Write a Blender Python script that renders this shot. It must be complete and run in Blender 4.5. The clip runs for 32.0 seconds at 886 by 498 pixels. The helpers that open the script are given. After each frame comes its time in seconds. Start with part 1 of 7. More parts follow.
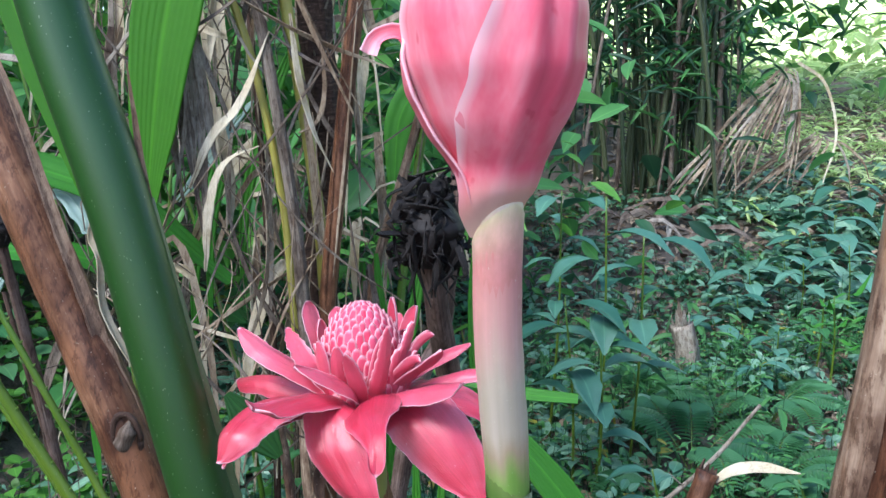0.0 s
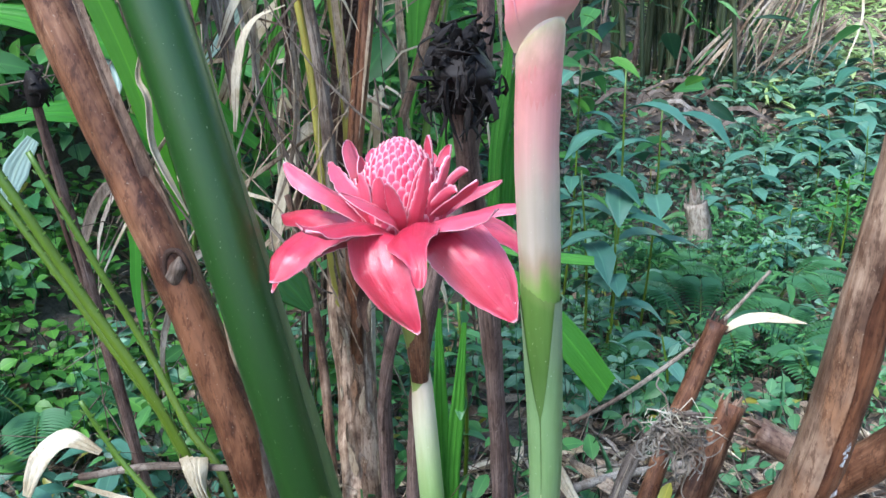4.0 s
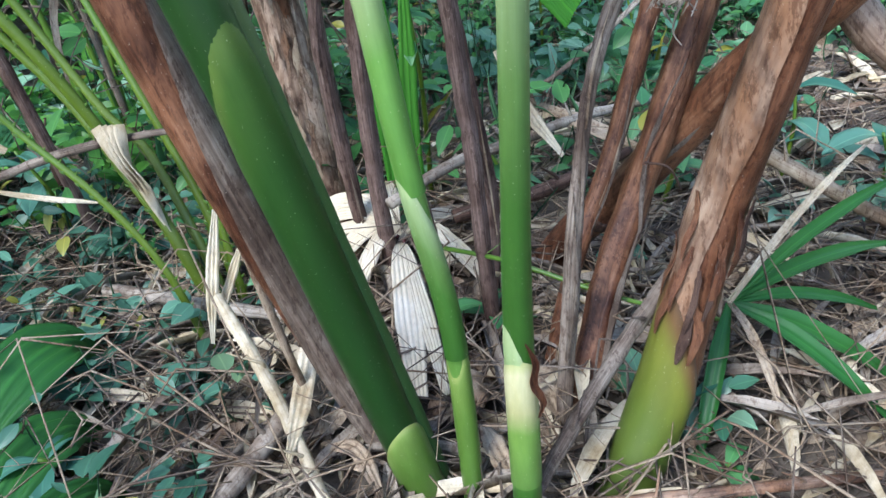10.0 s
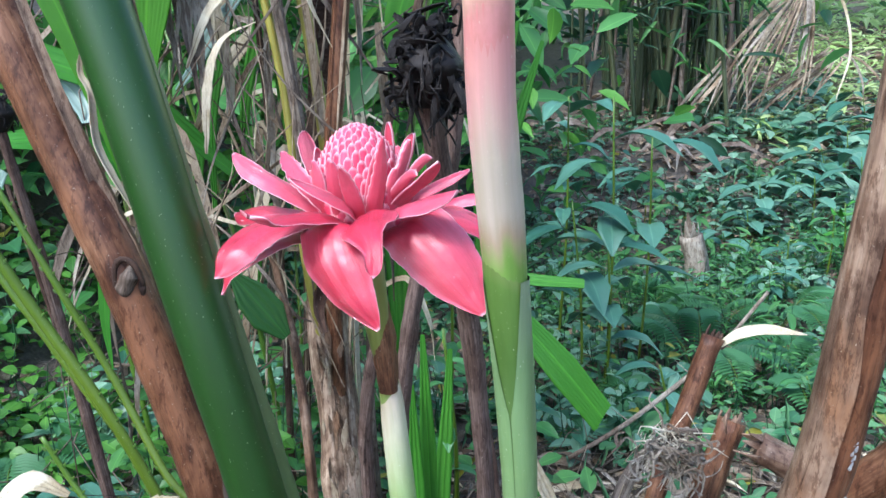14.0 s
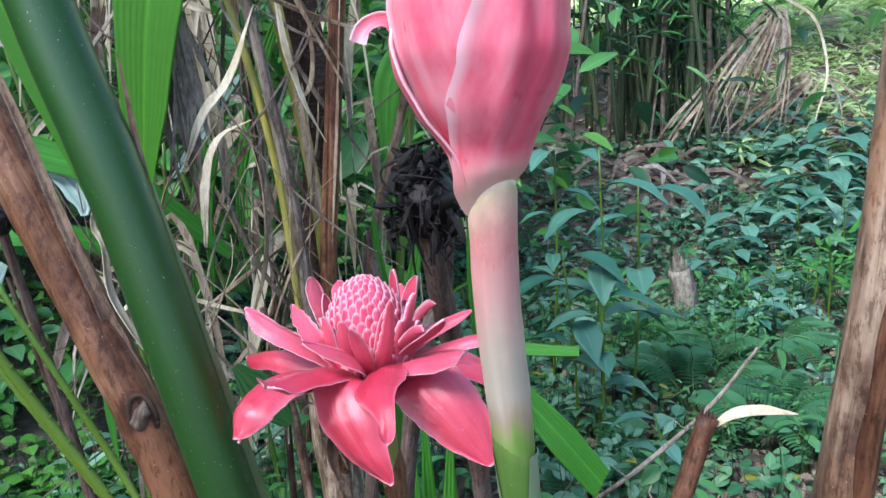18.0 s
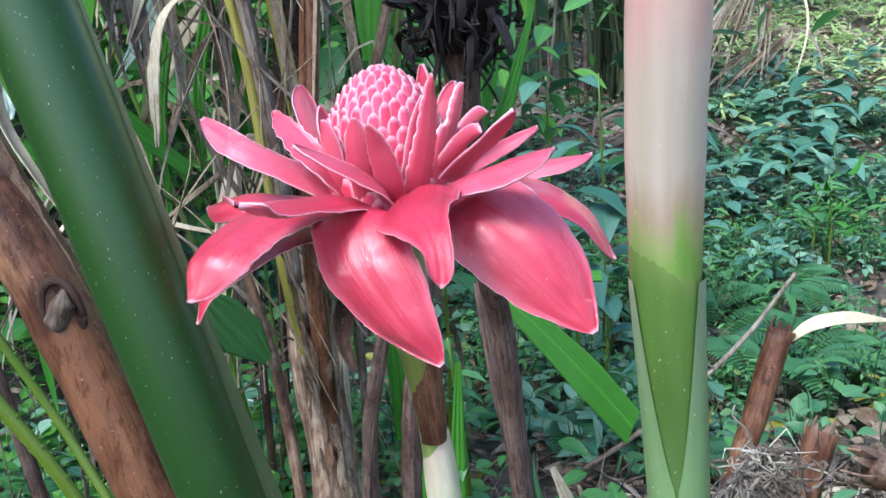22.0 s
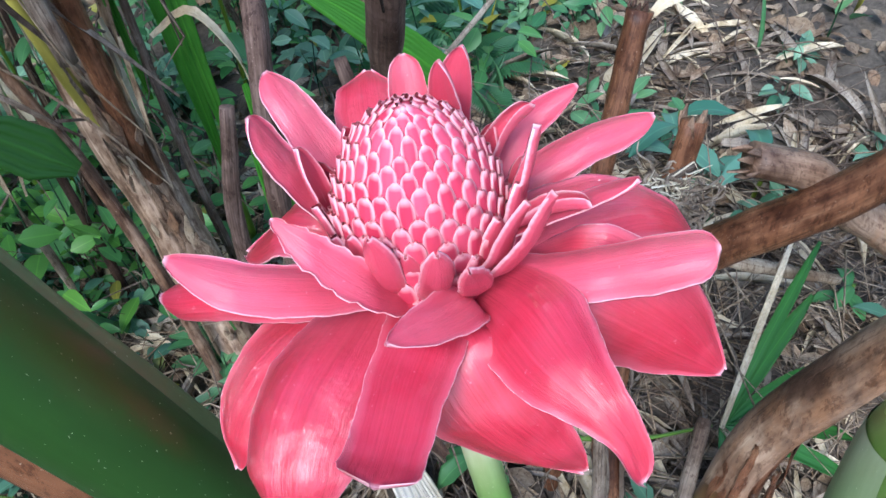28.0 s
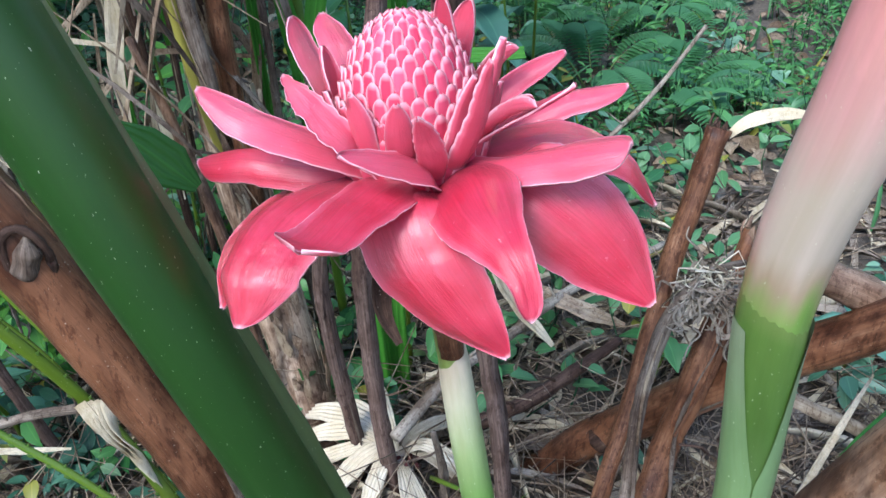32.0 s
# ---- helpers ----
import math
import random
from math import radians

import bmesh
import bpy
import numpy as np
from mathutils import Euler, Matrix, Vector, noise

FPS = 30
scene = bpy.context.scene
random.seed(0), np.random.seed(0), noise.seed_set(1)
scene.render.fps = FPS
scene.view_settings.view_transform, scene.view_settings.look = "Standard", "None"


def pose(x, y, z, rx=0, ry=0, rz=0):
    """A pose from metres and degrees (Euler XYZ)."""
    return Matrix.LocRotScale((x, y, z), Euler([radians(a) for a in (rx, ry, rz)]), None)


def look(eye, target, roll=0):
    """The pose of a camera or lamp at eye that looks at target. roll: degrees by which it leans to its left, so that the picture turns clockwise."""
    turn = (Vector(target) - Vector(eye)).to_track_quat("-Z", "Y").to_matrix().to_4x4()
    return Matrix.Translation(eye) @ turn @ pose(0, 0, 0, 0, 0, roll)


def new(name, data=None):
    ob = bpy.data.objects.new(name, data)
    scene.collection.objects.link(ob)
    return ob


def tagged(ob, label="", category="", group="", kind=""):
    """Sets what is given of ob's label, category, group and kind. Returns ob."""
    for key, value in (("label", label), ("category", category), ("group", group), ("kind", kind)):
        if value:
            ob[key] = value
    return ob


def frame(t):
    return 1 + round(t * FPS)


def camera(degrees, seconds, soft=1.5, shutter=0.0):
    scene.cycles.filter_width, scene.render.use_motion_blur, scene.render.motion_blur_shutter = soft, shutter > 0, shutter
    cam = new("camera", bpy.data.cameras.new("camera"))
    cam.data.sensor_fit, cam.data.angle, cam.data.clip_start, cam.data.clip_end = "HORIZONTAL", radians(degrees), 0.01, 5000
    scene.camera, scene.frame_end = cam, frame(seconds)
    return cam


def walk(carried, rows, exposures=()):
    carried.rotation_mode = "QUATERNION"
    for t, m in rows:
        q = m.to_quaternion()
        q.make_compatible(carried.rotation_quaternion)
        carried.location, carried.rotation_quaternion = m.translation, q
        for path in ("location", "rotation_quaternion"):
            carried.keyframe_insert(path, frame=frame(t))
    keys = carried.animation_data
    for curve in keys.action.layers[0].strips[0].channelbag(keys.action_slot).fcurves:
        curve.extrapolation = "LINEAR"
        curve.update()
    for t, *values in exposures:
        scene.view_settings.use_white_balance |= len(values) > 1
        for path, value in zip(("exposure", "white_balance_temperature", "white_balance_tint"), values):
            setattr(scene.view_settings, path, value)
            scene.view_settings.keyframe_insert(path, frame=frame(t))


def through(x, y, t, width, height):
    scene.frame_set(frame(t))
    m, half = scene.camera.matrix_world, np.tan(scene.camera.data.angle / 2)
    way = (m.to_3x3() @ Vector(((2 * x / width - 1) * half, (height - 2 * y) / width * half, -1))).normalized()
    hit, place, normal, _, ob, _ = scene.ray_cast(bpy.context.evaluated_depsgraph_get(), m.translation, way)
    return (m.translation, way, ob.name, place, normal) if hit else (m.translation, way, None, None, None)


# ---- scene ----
cam = camera(56.0, 32.0)
PATH = [
    (0, (0, 0, 0.8), (-0, 0.9848, 0.6264), 0),
    (0.5, (-0.0001, -0.0178, 0.8105), (0.001, 0.9668, 0.6354), -0.01),
    (1, (-0.012, -0.0266, 0.8283), (-0.0103, 0.9579, 0.6532), -0.21),
    (1.5, (-0.0048, -0.0345, 0.8471), (-0.0067, 0.9501, 0.6722), 0.12),
    (2, (-0.0028, -0.0289, 0.837), (-0.0234, 0.9496, 0.6318), 0.46),
    (2.5, (0.0024, -0.0299, 0.8038), (-0.0214, 0.9363, 0.5471), 0.32),
    (3, (-0.0047, -0.0346, 0.7943), (-0.026, 0.924, 0.5103), 0.27),
    (3.5, (-0.0118, -0.0371, 0.784), (-0.0284, 0.9181, 0.4884), 0.27),
    (5.5, (-0.0178, -0.0339, 0.7626), (-0.023, 0.9133, 0.4418), -0.36),
    (6, (-0.0245, -0.0335, 0.76), (-0.027, 0.9127, 0.4365), -0.38),
    (6.5, (-0.0273, -0.0352, 0.7574), (-0.02, 0.9084, 0.4263), -0.55),
    (7, (-0.0408, -0.0353, 0.751), (-0.0117, 0.9053, 0.4129), -1.05),
    (7.5, (-0.053, -0.0281, 0.7428), (0.0051, 0.9057, 0.3896), -2.01),
    (8, (-0.0641, -0.0151, 0.7234), (-0.0013, 0.9022, 0.3302), -2.82),
    (8.5, (-0.0538, 0.004, 0.6185), (0.0014, 0.8857, 0.1501), -4.92),
    (9, (-0.0173, 0.0288, 0.5436), (0.0049, 0.8691, 0.0019), -7.87),
    (9.5, (-0.0205, 0.017, 0.5343), (0.0052, 0.85, -0.0184), -7.74),
    (10, (-0.0148, 0.0111, 0.5472), (0.0031, 0.8571, 0.0145), -7.08),
    (10.5, (-0.0125, 0.0029, 0.5543), (-0.0057, 0.8696, 0.0555), -6.16),
    (11, (0.0075, 0.0024, 0.5653), (0.0005, 0.8882, 0.1014), -5.51),
    (11.5, (0.0043, 0.0068, 0.5891), (0.0022, 0.912, 0.1639), -4.77),
    (12, (0.0032, 0.001, 0.6206), (0.0054, 0.933, 0.258), -3.99),
    (12.5, (0.0102, -0.0023, 0.6624), (0.0163, 0.9459, 0.3446), -3.18),
    (13, (0.0132, -0.0064, 0.6834), (0.0185, 0.9477, 0.3843), -2.74),
    (13.5, (0.0167, -0.0104, 0.7096), (0.0151, 0.9498, 0.4303), -1.83),
    (14, (0.0068, -0.0063, 0.7286), (-0.0059, 0.9628, 0.4821), -1.22),
    (14.5, (-0.0052, -0.0066, 0.77), (-0.0312, 0.9736, 0.5738), -0.92),
    (15, (-0.0067, -0.0091, 0.8061), (-0.035, 0.9791, 0.6551), -0.39),
    (15.5, (-0.0025, -0.0285, 0.834), (-0.0273, 0.9647, 0.7202), -1.89),
    (17.5, (0.0051, -0.007, 0.8197), (0.0084, 0.9709, 0.6109), -3.46),
    (18, (-0.0002, -0.0099, 0.8117), (0.0022, 0.9643, 0.5858), -3.01),
    (18.5, (-0.017, 0.0024, 0.8099), (-0.0183, 0.9746, 0.5758), -3.05),
    (19, (-0.0433, 0.032, 0.8139), (-0.0486, 1.0016, 0.5692), -2.89),
    (19.5, (-0.0838, 0.0715, 0.7784), (-0.0681, 1.0425, 0.5401), -2.4),
    (20, (-0.1075, 0.1463, 0.7174), (-0.0498, 1.1246, 0.518), -2.29),
    (20.5, (-0.0839, 0.1847, 0.7256), (-0.0008, 1.1636, 0.5387), -2.86),
    (21, (-0.0699, 0.1917, 0.7066), (0.0071, 1.1657, 0.4935), -3.15),
    (21.5, (-0.0497, 0.1687, 0.6929), (-0.003, 1.139, 0.4554), -3.6),
    (22, (-0.0436, 0.1418, 0.6904), (-0.0043, 1.1093, 0.4406), -3.8),
    (22.5, (-0.0388, 0.1125, 0.6904), (-0.0085, 1.0787, 0.4346), -4),
    (23, (-0.033, 0.0807, 0.7004), (-0.0087, 1.047, 0.4444), -3.94),
    (23.5, (-0.0179, 0.0524, 0.7077), (0.0021, 1.0186, 0.4508), -3.7),
    (24, (-0.0083, 0.0431, 0.7224), (-0.0126, 1.007, 0.4563), -3.24),
    (24.5, (-0.0193, 0.0626, 0.7335), (-0.0443, 1.0155, 0.4314), -3.53),
    (25, (-0.0591, 0.1345, 0.7744), (-0.0583, 1.0569, 0.3882), -4.64),
    (25.5, (-0.0794, 0.1829, 0.8152), (-0.0404, 1.0495, 0.3178), -5.67),
    (26, (-0.0736, 0.1822, 0.8468), (-0.0138, 0.9784, 0.2448), -7.35),
    (26.5, (-0.1075, 0.2479, 0.8407), (0.0128, 0.9855, 0.1762), -7.59),
    (28.5, (-0.1103, 0.3254, 0.8209), (0.1251, 0.9371, 0.0656), -9.22),
    (29, (-0.1221, 0.3205, 0.8137), (0.1151, 0.9287, 0.0563), -9.27),
    (29.5, (-0.1156, 0.3092, 0.8045), (0.111, 0.9349, 0.058), -9.8),
    (30, (-0.1049, 0.2941, 0.7956), (0.1099, 0.9483, 0.0705), -9.94),
    (30.5, (-0.1048, 0.2777, 0.7916), (0.0963, 0.954, 0.0829), -8.94),
    (31, (-0.1133, 0.2715, 0.7911), (0.0789, 0.9668, 0.0985), -7.45),
    (31.5, (-0.1106, 0.2485, 0.7833), (0.074, 0.984, 0.1314), -5.61),
    (32, (-0.0951, 0.212, 0.7809), (0.0523, 1.0138, 0.2016), -4.56),
]
walk(cam, [(t, look(eye, target, roll)) for t, eye, target, roll in PATH], [(0, 1.08, 5800, 12), (1.5, 1.08, 5800, 12), (3, 1.28, 5800, 12), (6, 1.36, 5800, 12), (7.5, 1.40, 5800, 12), (9.5, 1.28, 5800, 12), (12.5, 1.42, 5800, 12), (14, 1.36, 5800, 12), (15, 1.14, 5800, 12), (18, 1.12, 5800, 12), (20, 1.22, 5800, 12), (22, 1.22, 5800, 12), (24, 1.32, 5800, 12), (25.5, 1.16, 5800, 12), (32, 1.12, 5800, 12)])

# ---- light ----
world = bpy.data.worlds.new("overcast_sky")
scene.world = world
world.use_nodes = True
wn = world.node_tree.nodes
sky = wn.new("ShaderNodeTexSky")
sky.sky_type, sky.sun_disc = "NISHITA", False
sky.sun_elevation, sky.sun_rotation = radians(49), radians(222)
world.node_tree.links.new(sky.outputs["Color"], wn["Background"].inputs["Color"])
wn["Background"].inputs["Strength"].default_value = 0.2
sun = new("sun", bpy.data.lights.new("sun", "SUN"))
sun.data.energy, sun.data.angle, sun.data.color = 2.4, radians(20), (1.0, 0.98, 0.95)
sun.matrix_world = look((0, 0, 5), (0.55, 0.60, 5 - 0.95))

# ---- materials ----
MATS = {}


class Net:
    """A node material under construction."""

    def __init__(self, name, rough=0.6, spec=0.4):
        self.m = bpy.data.materials.new(name)
        self.m.use_nodes = True
        self.t = self.m.node_tree
        self.b = self.t.nodes["Principled BSDF"]
        self.b.inputs["Roughness"].default_value = rough
        self.b.inputs["Specular IOR Level"].default_value = spec
        MATS[name] = self.m

    def node(self, kind, **values):
        n = self.t.nodes.new(kind)
        for k, v in values.items():
            n.inputs[k.replace("_", " ")].default_value = v
        return n

    def link(self, a, b):
        self.t.links.new(a, b)

    def coords(self, kind="Object", scale=(1, 1, 1)):
        tc = self.t.nodes.new("ShaderNodeTexCoord")
        mp = self.t.nodes.new("ShaderNodeMapping")
        mp.inputs["Scale"].default_value = scale
        self.link(tc.outputs[kind], mp.inputs["Vector"])
        return mp.outputs["Vector"]

    def noise(self, vec, scale, detail=4, rough=0.6):
        n = self.node("ShaderNodeTexNoise", Scale=scale, Detail=detail, Roughness=rough)
        self.link(vec, n.inputs["Vector"])
        return n.outputs["Fac"]

    def ramp(self, fac, stops):
        r = self.t.nodes.new("ShaderNodeValToRGB")
        els = r.color_ramp.elements
        while len(els) < len(stops):
            els.new(0.5)
        for e, (p, c) in zip(els, stops):
            e.position, e.color = p, (*c, 1)
        self.link(fac, r.inputs["Fac"])
        return r.outputs["Color"]

    def mix(self, fac, a, b, how="MIX"):
        n = self.t.nodes.new("ShaderNodeMix")
        n.data_type, n.blend_type = "RGBA", how
        for value, socket in ((fac, n.inputs[0]), (a, n.inputs[6]), (b, n.inputs[7])):
            if isinstance(value, (int, float)):
                socket.default_value = value
            elif isinstance(value, tuple):
                socket.default_value = (*value, 1)
            else:
                self.link(value, socket)
        return n.outputs[2]

    def math(self, how, a, b=0.0):
        n = self.t.nodes.new("ShaderNodeMath")
        n.operation = how
        for value, socket in ((a, n.inputs[0]), (b, n.inputs[1])):
            if isinstance(value, (int, float)):
                socket.default_value = value
            else:
                self.link(value, socket)
        return n.outputs[0]

    def uv(self):
        tc = self.t.nodes.new("ShaderNodeTexCoord")
        s = self.t.nodes.new("ShaderNodeSeparateXYZ")
        self.link(tc.outputs["UV"], s.inputs[0])
        return s.outputs[0], s.outputs[1]

    def rand(self, island=False):
        if island:
            return self.t.nodes.new("ShaderNodeNewGeometry").outputs["Random Per Island"]
        return self.t.nodes.new("ShaderNodeObjectInfo").outputs["Random"]

    def done(self, color, bump=None, strength=0.3, dist=0.002, rough=None, through=0.0):
        self.link(color, self.b.inputs["Base Color"])
        if rough is not None:
            self.link(rough, self.b.inputs["Roughness"])
        if bump is not None:
            n = self.node("ShaderNodeBump", Strength=strength, Distance=dist)
            self.link(bump, n.inputs["Height"])
            self.link(n.outputs["Normal"], self.b.inputs["Normal"])
        if through:
            tr = self.t.nodes.new("ShaderNodeBsdfTranslucent")
            ms = self.t.nodes.new("ShaderNodeMixShader")
            ms.inputs[0].default_value = through
            self.link(color, tr.inputs["Color"])
            self.link(self.b.outputs[0], ms.inputs[1])
            self.link(tr.outputs[0], ms.inputs[2])
            self.link(ms.outputs[0], self.t.nodes["Material Output"].inputs["Surface"])
        return self.m


def bract_material(name="bract_pink", rim_from=0.488, pale=0.0):
    n = Net(name, 0.38, 0.45)
    u, v = n.uv()
    g = n.noise(n.coords("UV", (34, 1.4, 1)), 1.0, 5)
    base = n.ramp(g, [(0.25, (0.35, 0.007, 0.026)), (0.5, (0.45, 0.013, 0.040)), (0.8, (0.54, 0.026, 0.062))])
    blot = n.noise(n.coords("Object"), 36, 4)
    base = n.mix(n.ramp(blot, [(0.42, (0, 0, 0)), (0.72, (0.45, 0.45, 0.45))]), base, (0.61, 0.052, 0.102))
    foot = n.ramp(v, [(0.10, (0.6, 0.6, 0.6)), (0.42, (0, 0, 0))])
    base = n.mix(n.math("MULTIPLY", foot, 0.5), base, (0.68, 0.14, 0.20))
    base = n.mix(pale, base, (0.70, 0.12, 0.19))
    freck = n.ramp(n.noise(n.coords("Object"), 420, 2), [(0.70, (0, 0, 0)), (0.76, (0.5, 0.5, 0.5))])
    base = n.mix(n.math("MULTIPLY", freck, 0.4), base, (0.80, 0.34, 0.40))
    edge = n.math("ABSOLUTE", n.math("SUBTRACT", u, 0.5))
    soft = n.ramp(edge, [(0.36, (0, 0, 0)), (0.50, (0.45, 0.45, 0.45))])
    base = n.mix(soft, base, (0.70, 0.16, 0.22))
    jag = n.noise(n.coords("UV", (8, 30, 1)), 1.0, 3)
    edge = n.math("ADD", edge, n.math("MULTIPLY", n.math("SUBTRACT", jag, 0.5), 0.035))
    rim = n.ramp(edge, [(rim_from, (0, 0, 0)), (0.505, (0.75, 0.75, 0.75))])
    tip = n.ramp(v, [(0.982, (0, 0, 0)), (1.0, (0.7, 0.7, 0.7))])
    col = n.mix(n.mix(1.0, rim, tip, "LIGHTEN"), base, (0.86, 0.58, 0.62))
    n.b.inputs["Coat Weight"].default_value = 0.85
    n.b.inputs["Coat Roughness"].default_value = 0.10
    n.b.inputs["Coat IOR"].default_value = 1.7
    vein = n.noise(n.coords("UV", (22, 1.6, 1)), 1.0, 5, 0.7)
    crumple = n.noise(n.coords("UV", (5, 9, 1)), 1.0, 4, 0.6)
    relief = n.math("ADD", n.math("MULTIPLY", vein, 1.0), n.math("ADD", n.math("MULTIPLY", crumple, 1.0), n.math("MULTIPLY", blot, 0.8)))
    cn = n.node("ShaderNodeBump", Strength=1.0, Distance=0.0017)
    n.link(relief, cn.inputs["Height"])
    n.link(cn.outputs["Normal"], n.b.inputs["Coat Normal"])
    return n.done(col, relief, 0.25, 0.001, through=0.06)


def scale_material():
    n = Net("floret_pink", 0.55, 0.3)
    u, v = n.uv()
    edge = n.math("ABSOLUTE", n.math("SUBTRACT", u, 0.5))
    rim = n.ramp(edge, [(0.30, (0, 0, 0)), (0.48, (1, 1, 1))])
    tip = n.ramp(v, [(0.70, (0, 0, 0)), (0.97, (1, 1, 1))])
    base = n.ramp(n.rand(), [(0, (0.56, 0.035, 0.085)), (1, (0.68, 0.09, 0.16))])
    col = n.mix(n.math("MULTIPLY", n.mix(1.0, rim, tip, "LIGHTEN"), 0.85), base, (0.88, 0.47, 0.50))
    return n.done(col, n.noise(n.coords("Object"), 300), 0.1, 0.0005, through=0.08)


def bud_material():
    n = Net("bud_pink", 0.42, 0.4)
    u, v = n.uv()
    g = n.noise(n.coords("UV", (4.5, 1.3, 1)), 1.0, 4, 0.5)
    base = n.ramp(g, [(0.25, (0.64, 0.05, 0.10)), (0.5, (0.74, 0.115, 0.175)), (0.72, (0.80, 0.29, 0.34))])
    pale = n.ramp(n.noise(n.coords("Object", (1, 1, 0.4)), 48, 4), [(0.42, (0, 0, 0)), (0.72, (0.5, 0.5, 0.5))])
    base = n.mix(pale, base, (0.82, 0.40, 0.43))
    low = n.ramp(v, [(0.0, (1, 1, 1)), (0.07, (0.75, 0.75, 0.75)), (0.22, (0, 0, 0))])
    col = n.mix(n.math("MULTIPLY", low, 0.75), base, (0.80, 0.62, 0.47))
    edge = n.math("ABSOLUTE", n.math("SUBTRACT", u, 0.5))
    rim = n.ramp(edge, [(0.43, (0, 0, 0)), (0.49, (0.85, 0.85, 0.85))])
    rim = n.math("MULTIPLY", rim, n.ramp(v, [(0.08, (0, 0, 0)), (0.3, (1, 1, 1))]))
    col = n.mix(rim, col, (0.88, 0.55, 0.58))
    crown = n.math("ADD", v, n.math("MULTIPLY", n.math("SUBTRACT", g, 0.5), 0.10))
    col = n.mix(n.ramp(crown, [(0.84, (0, 0, 0)), (1.0, (0.6, 0.6, 0.6))]), col, (0.86, 0.60, 0.63))
    dots = n.ramp(n.noise(n.coords("Object"), 120, 1), [(0.70, (0, 0, 0)), (0.76, (0.7, 0.7, 0.7))])
    col = n.mix(dots, col, (0.62, 0.06, 0.10))
    return n.done(col, g, 0.1, 0.001, through=0.12)


def stem_material(name, stops, speck=(0.75, 0.8, 0.6), rough=0.34, streak=0.5):
    """A living stem: colour along its length (UV y in 0..1), fine streaks and pale specks."""
    n = Net(name, rough, 0.5)
    u, v = n.uv()
    wob = n.noise(n.coords("UV", (6, 8, 1)), 1.0, 2)
    v2 = n.math("ADD", v, n.math("MULTIPLY", n.math("SUBTRACT", wob, 0.5), 0.05))
    col = n.ramp(v2, stops)
    g = n.noise(n.coords("UV", (40, 4, 1)), 1.0, 4)
    col = n.mix(n.math("MULTIPLY", g, streak), col, n.mix(1.0, col, (0.72, 0.82, 0.6), "MULTIPLY"))
    band = n.noise(n.coords("UV", (7, 2.2, 1)), 1.0, 4, 0.6)
    col = n.mix(n.ramp(band, [(0.40, (0.75, 0.75, 0.75)), (0.62, (0, 0, 0))]), col, n.mix(1.0, col, (0.80, 0.80, 0.72), "MULTIPLY"))
    smear = n.ramp(n.noise(n.coords("Object", (1, 1, 0.35)), 60, 5, 0.65), [(0.52, (0, 0, 0)), (0.72, (0.4, 0.4, 0.4))])
    col = n.mix(smear, col, n.mix(1.0, col, (1.35, 1.30, 1.25), "MULTIPLY"))
    dots = n.ramp(n.noise(n.coords("Object", (1, 1, 0.5)), 1000, 1, 0.4), [(0.745, (0, 0, 0)), (0.80, (1, 1, 1))])
    col = n.mix(n.math("MULTIPLY", dots, 0.35), col, speck)
    return n.done(col, g, 0.08, 0.001)


def dry_material(name, stops, along=(14, 1.0, 1), scale=2.0, rough=0.75, patch=None, strength=0.5, through=0.0, island=False, blotch=(0.42, 0.34, 0.30), reach=0.0, warm=None, grime=1.0):
    """Dead plant tissue: long fibres, blotches, specks."""
    n = Net(name, rough, 0.25)
    g = n.noise(n.coords("UV", along), scale, 6, 0.65)
    col = n.ramp(g, stops)
    blot = n.noise(n.coords("Object"), 28, 4)
    col = n.mix(n.ramp(blot, [(0.42, (0, 0, 0)), (0.62, (0.7, 0.7, 0.7))]), col, n.mix(1.0, col, patch or (0.5, 0.42, 0.38), "MULTIPLY"))
    big = n.ramp(n.noise(n.coords("Object", (1, 1, 0.45)), 11, 5, 0.7), [(0.47 - reach, (0, 0, 0)), (0.60 - reach, (0.85, 0.85, 0.85))])
    col = n.mix(big, col, n.mix(1.0, col, blotch, "MULTIPLY"))
    if warm:
        rust = n.ramp(n.noise(n.coords("Object", (1, 1, 0.3)), 30, 4, 0.65), [(0.50, (0, 0, 0)), (0.66, (0.55, 0.55, 0.55))])
        col = n.mix(rust, col, warm)
    crack = n.ramp(n.noise(n.coords("UV", (26, 1.1, 1)), 1.0, 5, 0.7), [(0.32, (0.8 * grime,) * 3), (0.40, (0, 0, 0))])
    col = n.mix(crack, col, n.mix(1.0, col, (0.30, 0.24, 0.20), "MULTIPLY"))
    dark = n.ramp(n.noise(n.coords("Object", (1, 1, 0.28)), 210, 5, 0.75), [(0.52, (0, 0, 0)), (0.60, (0.8 * grime,) * 3)])
    col = n.mix(dark, col, n.mix(1.0, col, (0.42, 0.35, 0.32), "MULTIPLY"))
    speck = n.ramp(n.noise(n.coords("Object"), 560, 2), [(0.69, (0, 0, 0)), (0.75, (0.8, 0.8, 0.8))])
    col = n.mix(n.math("MULTIPLY", speck, 0.55), col, (0.50, 0.44, 0.35))
    if island:
        r = n.rand(True)
        col = n.mix(1.0, col, n.ramp(r, [(0, (0.5, 0.45, 0.4)), (0.5, (0.85, 0.85, 0.82)), (1, (1.35, 1.32, 1.25))]), "MULTIPLY")
    return n.done(col, g, strength, 0.003, through=through)


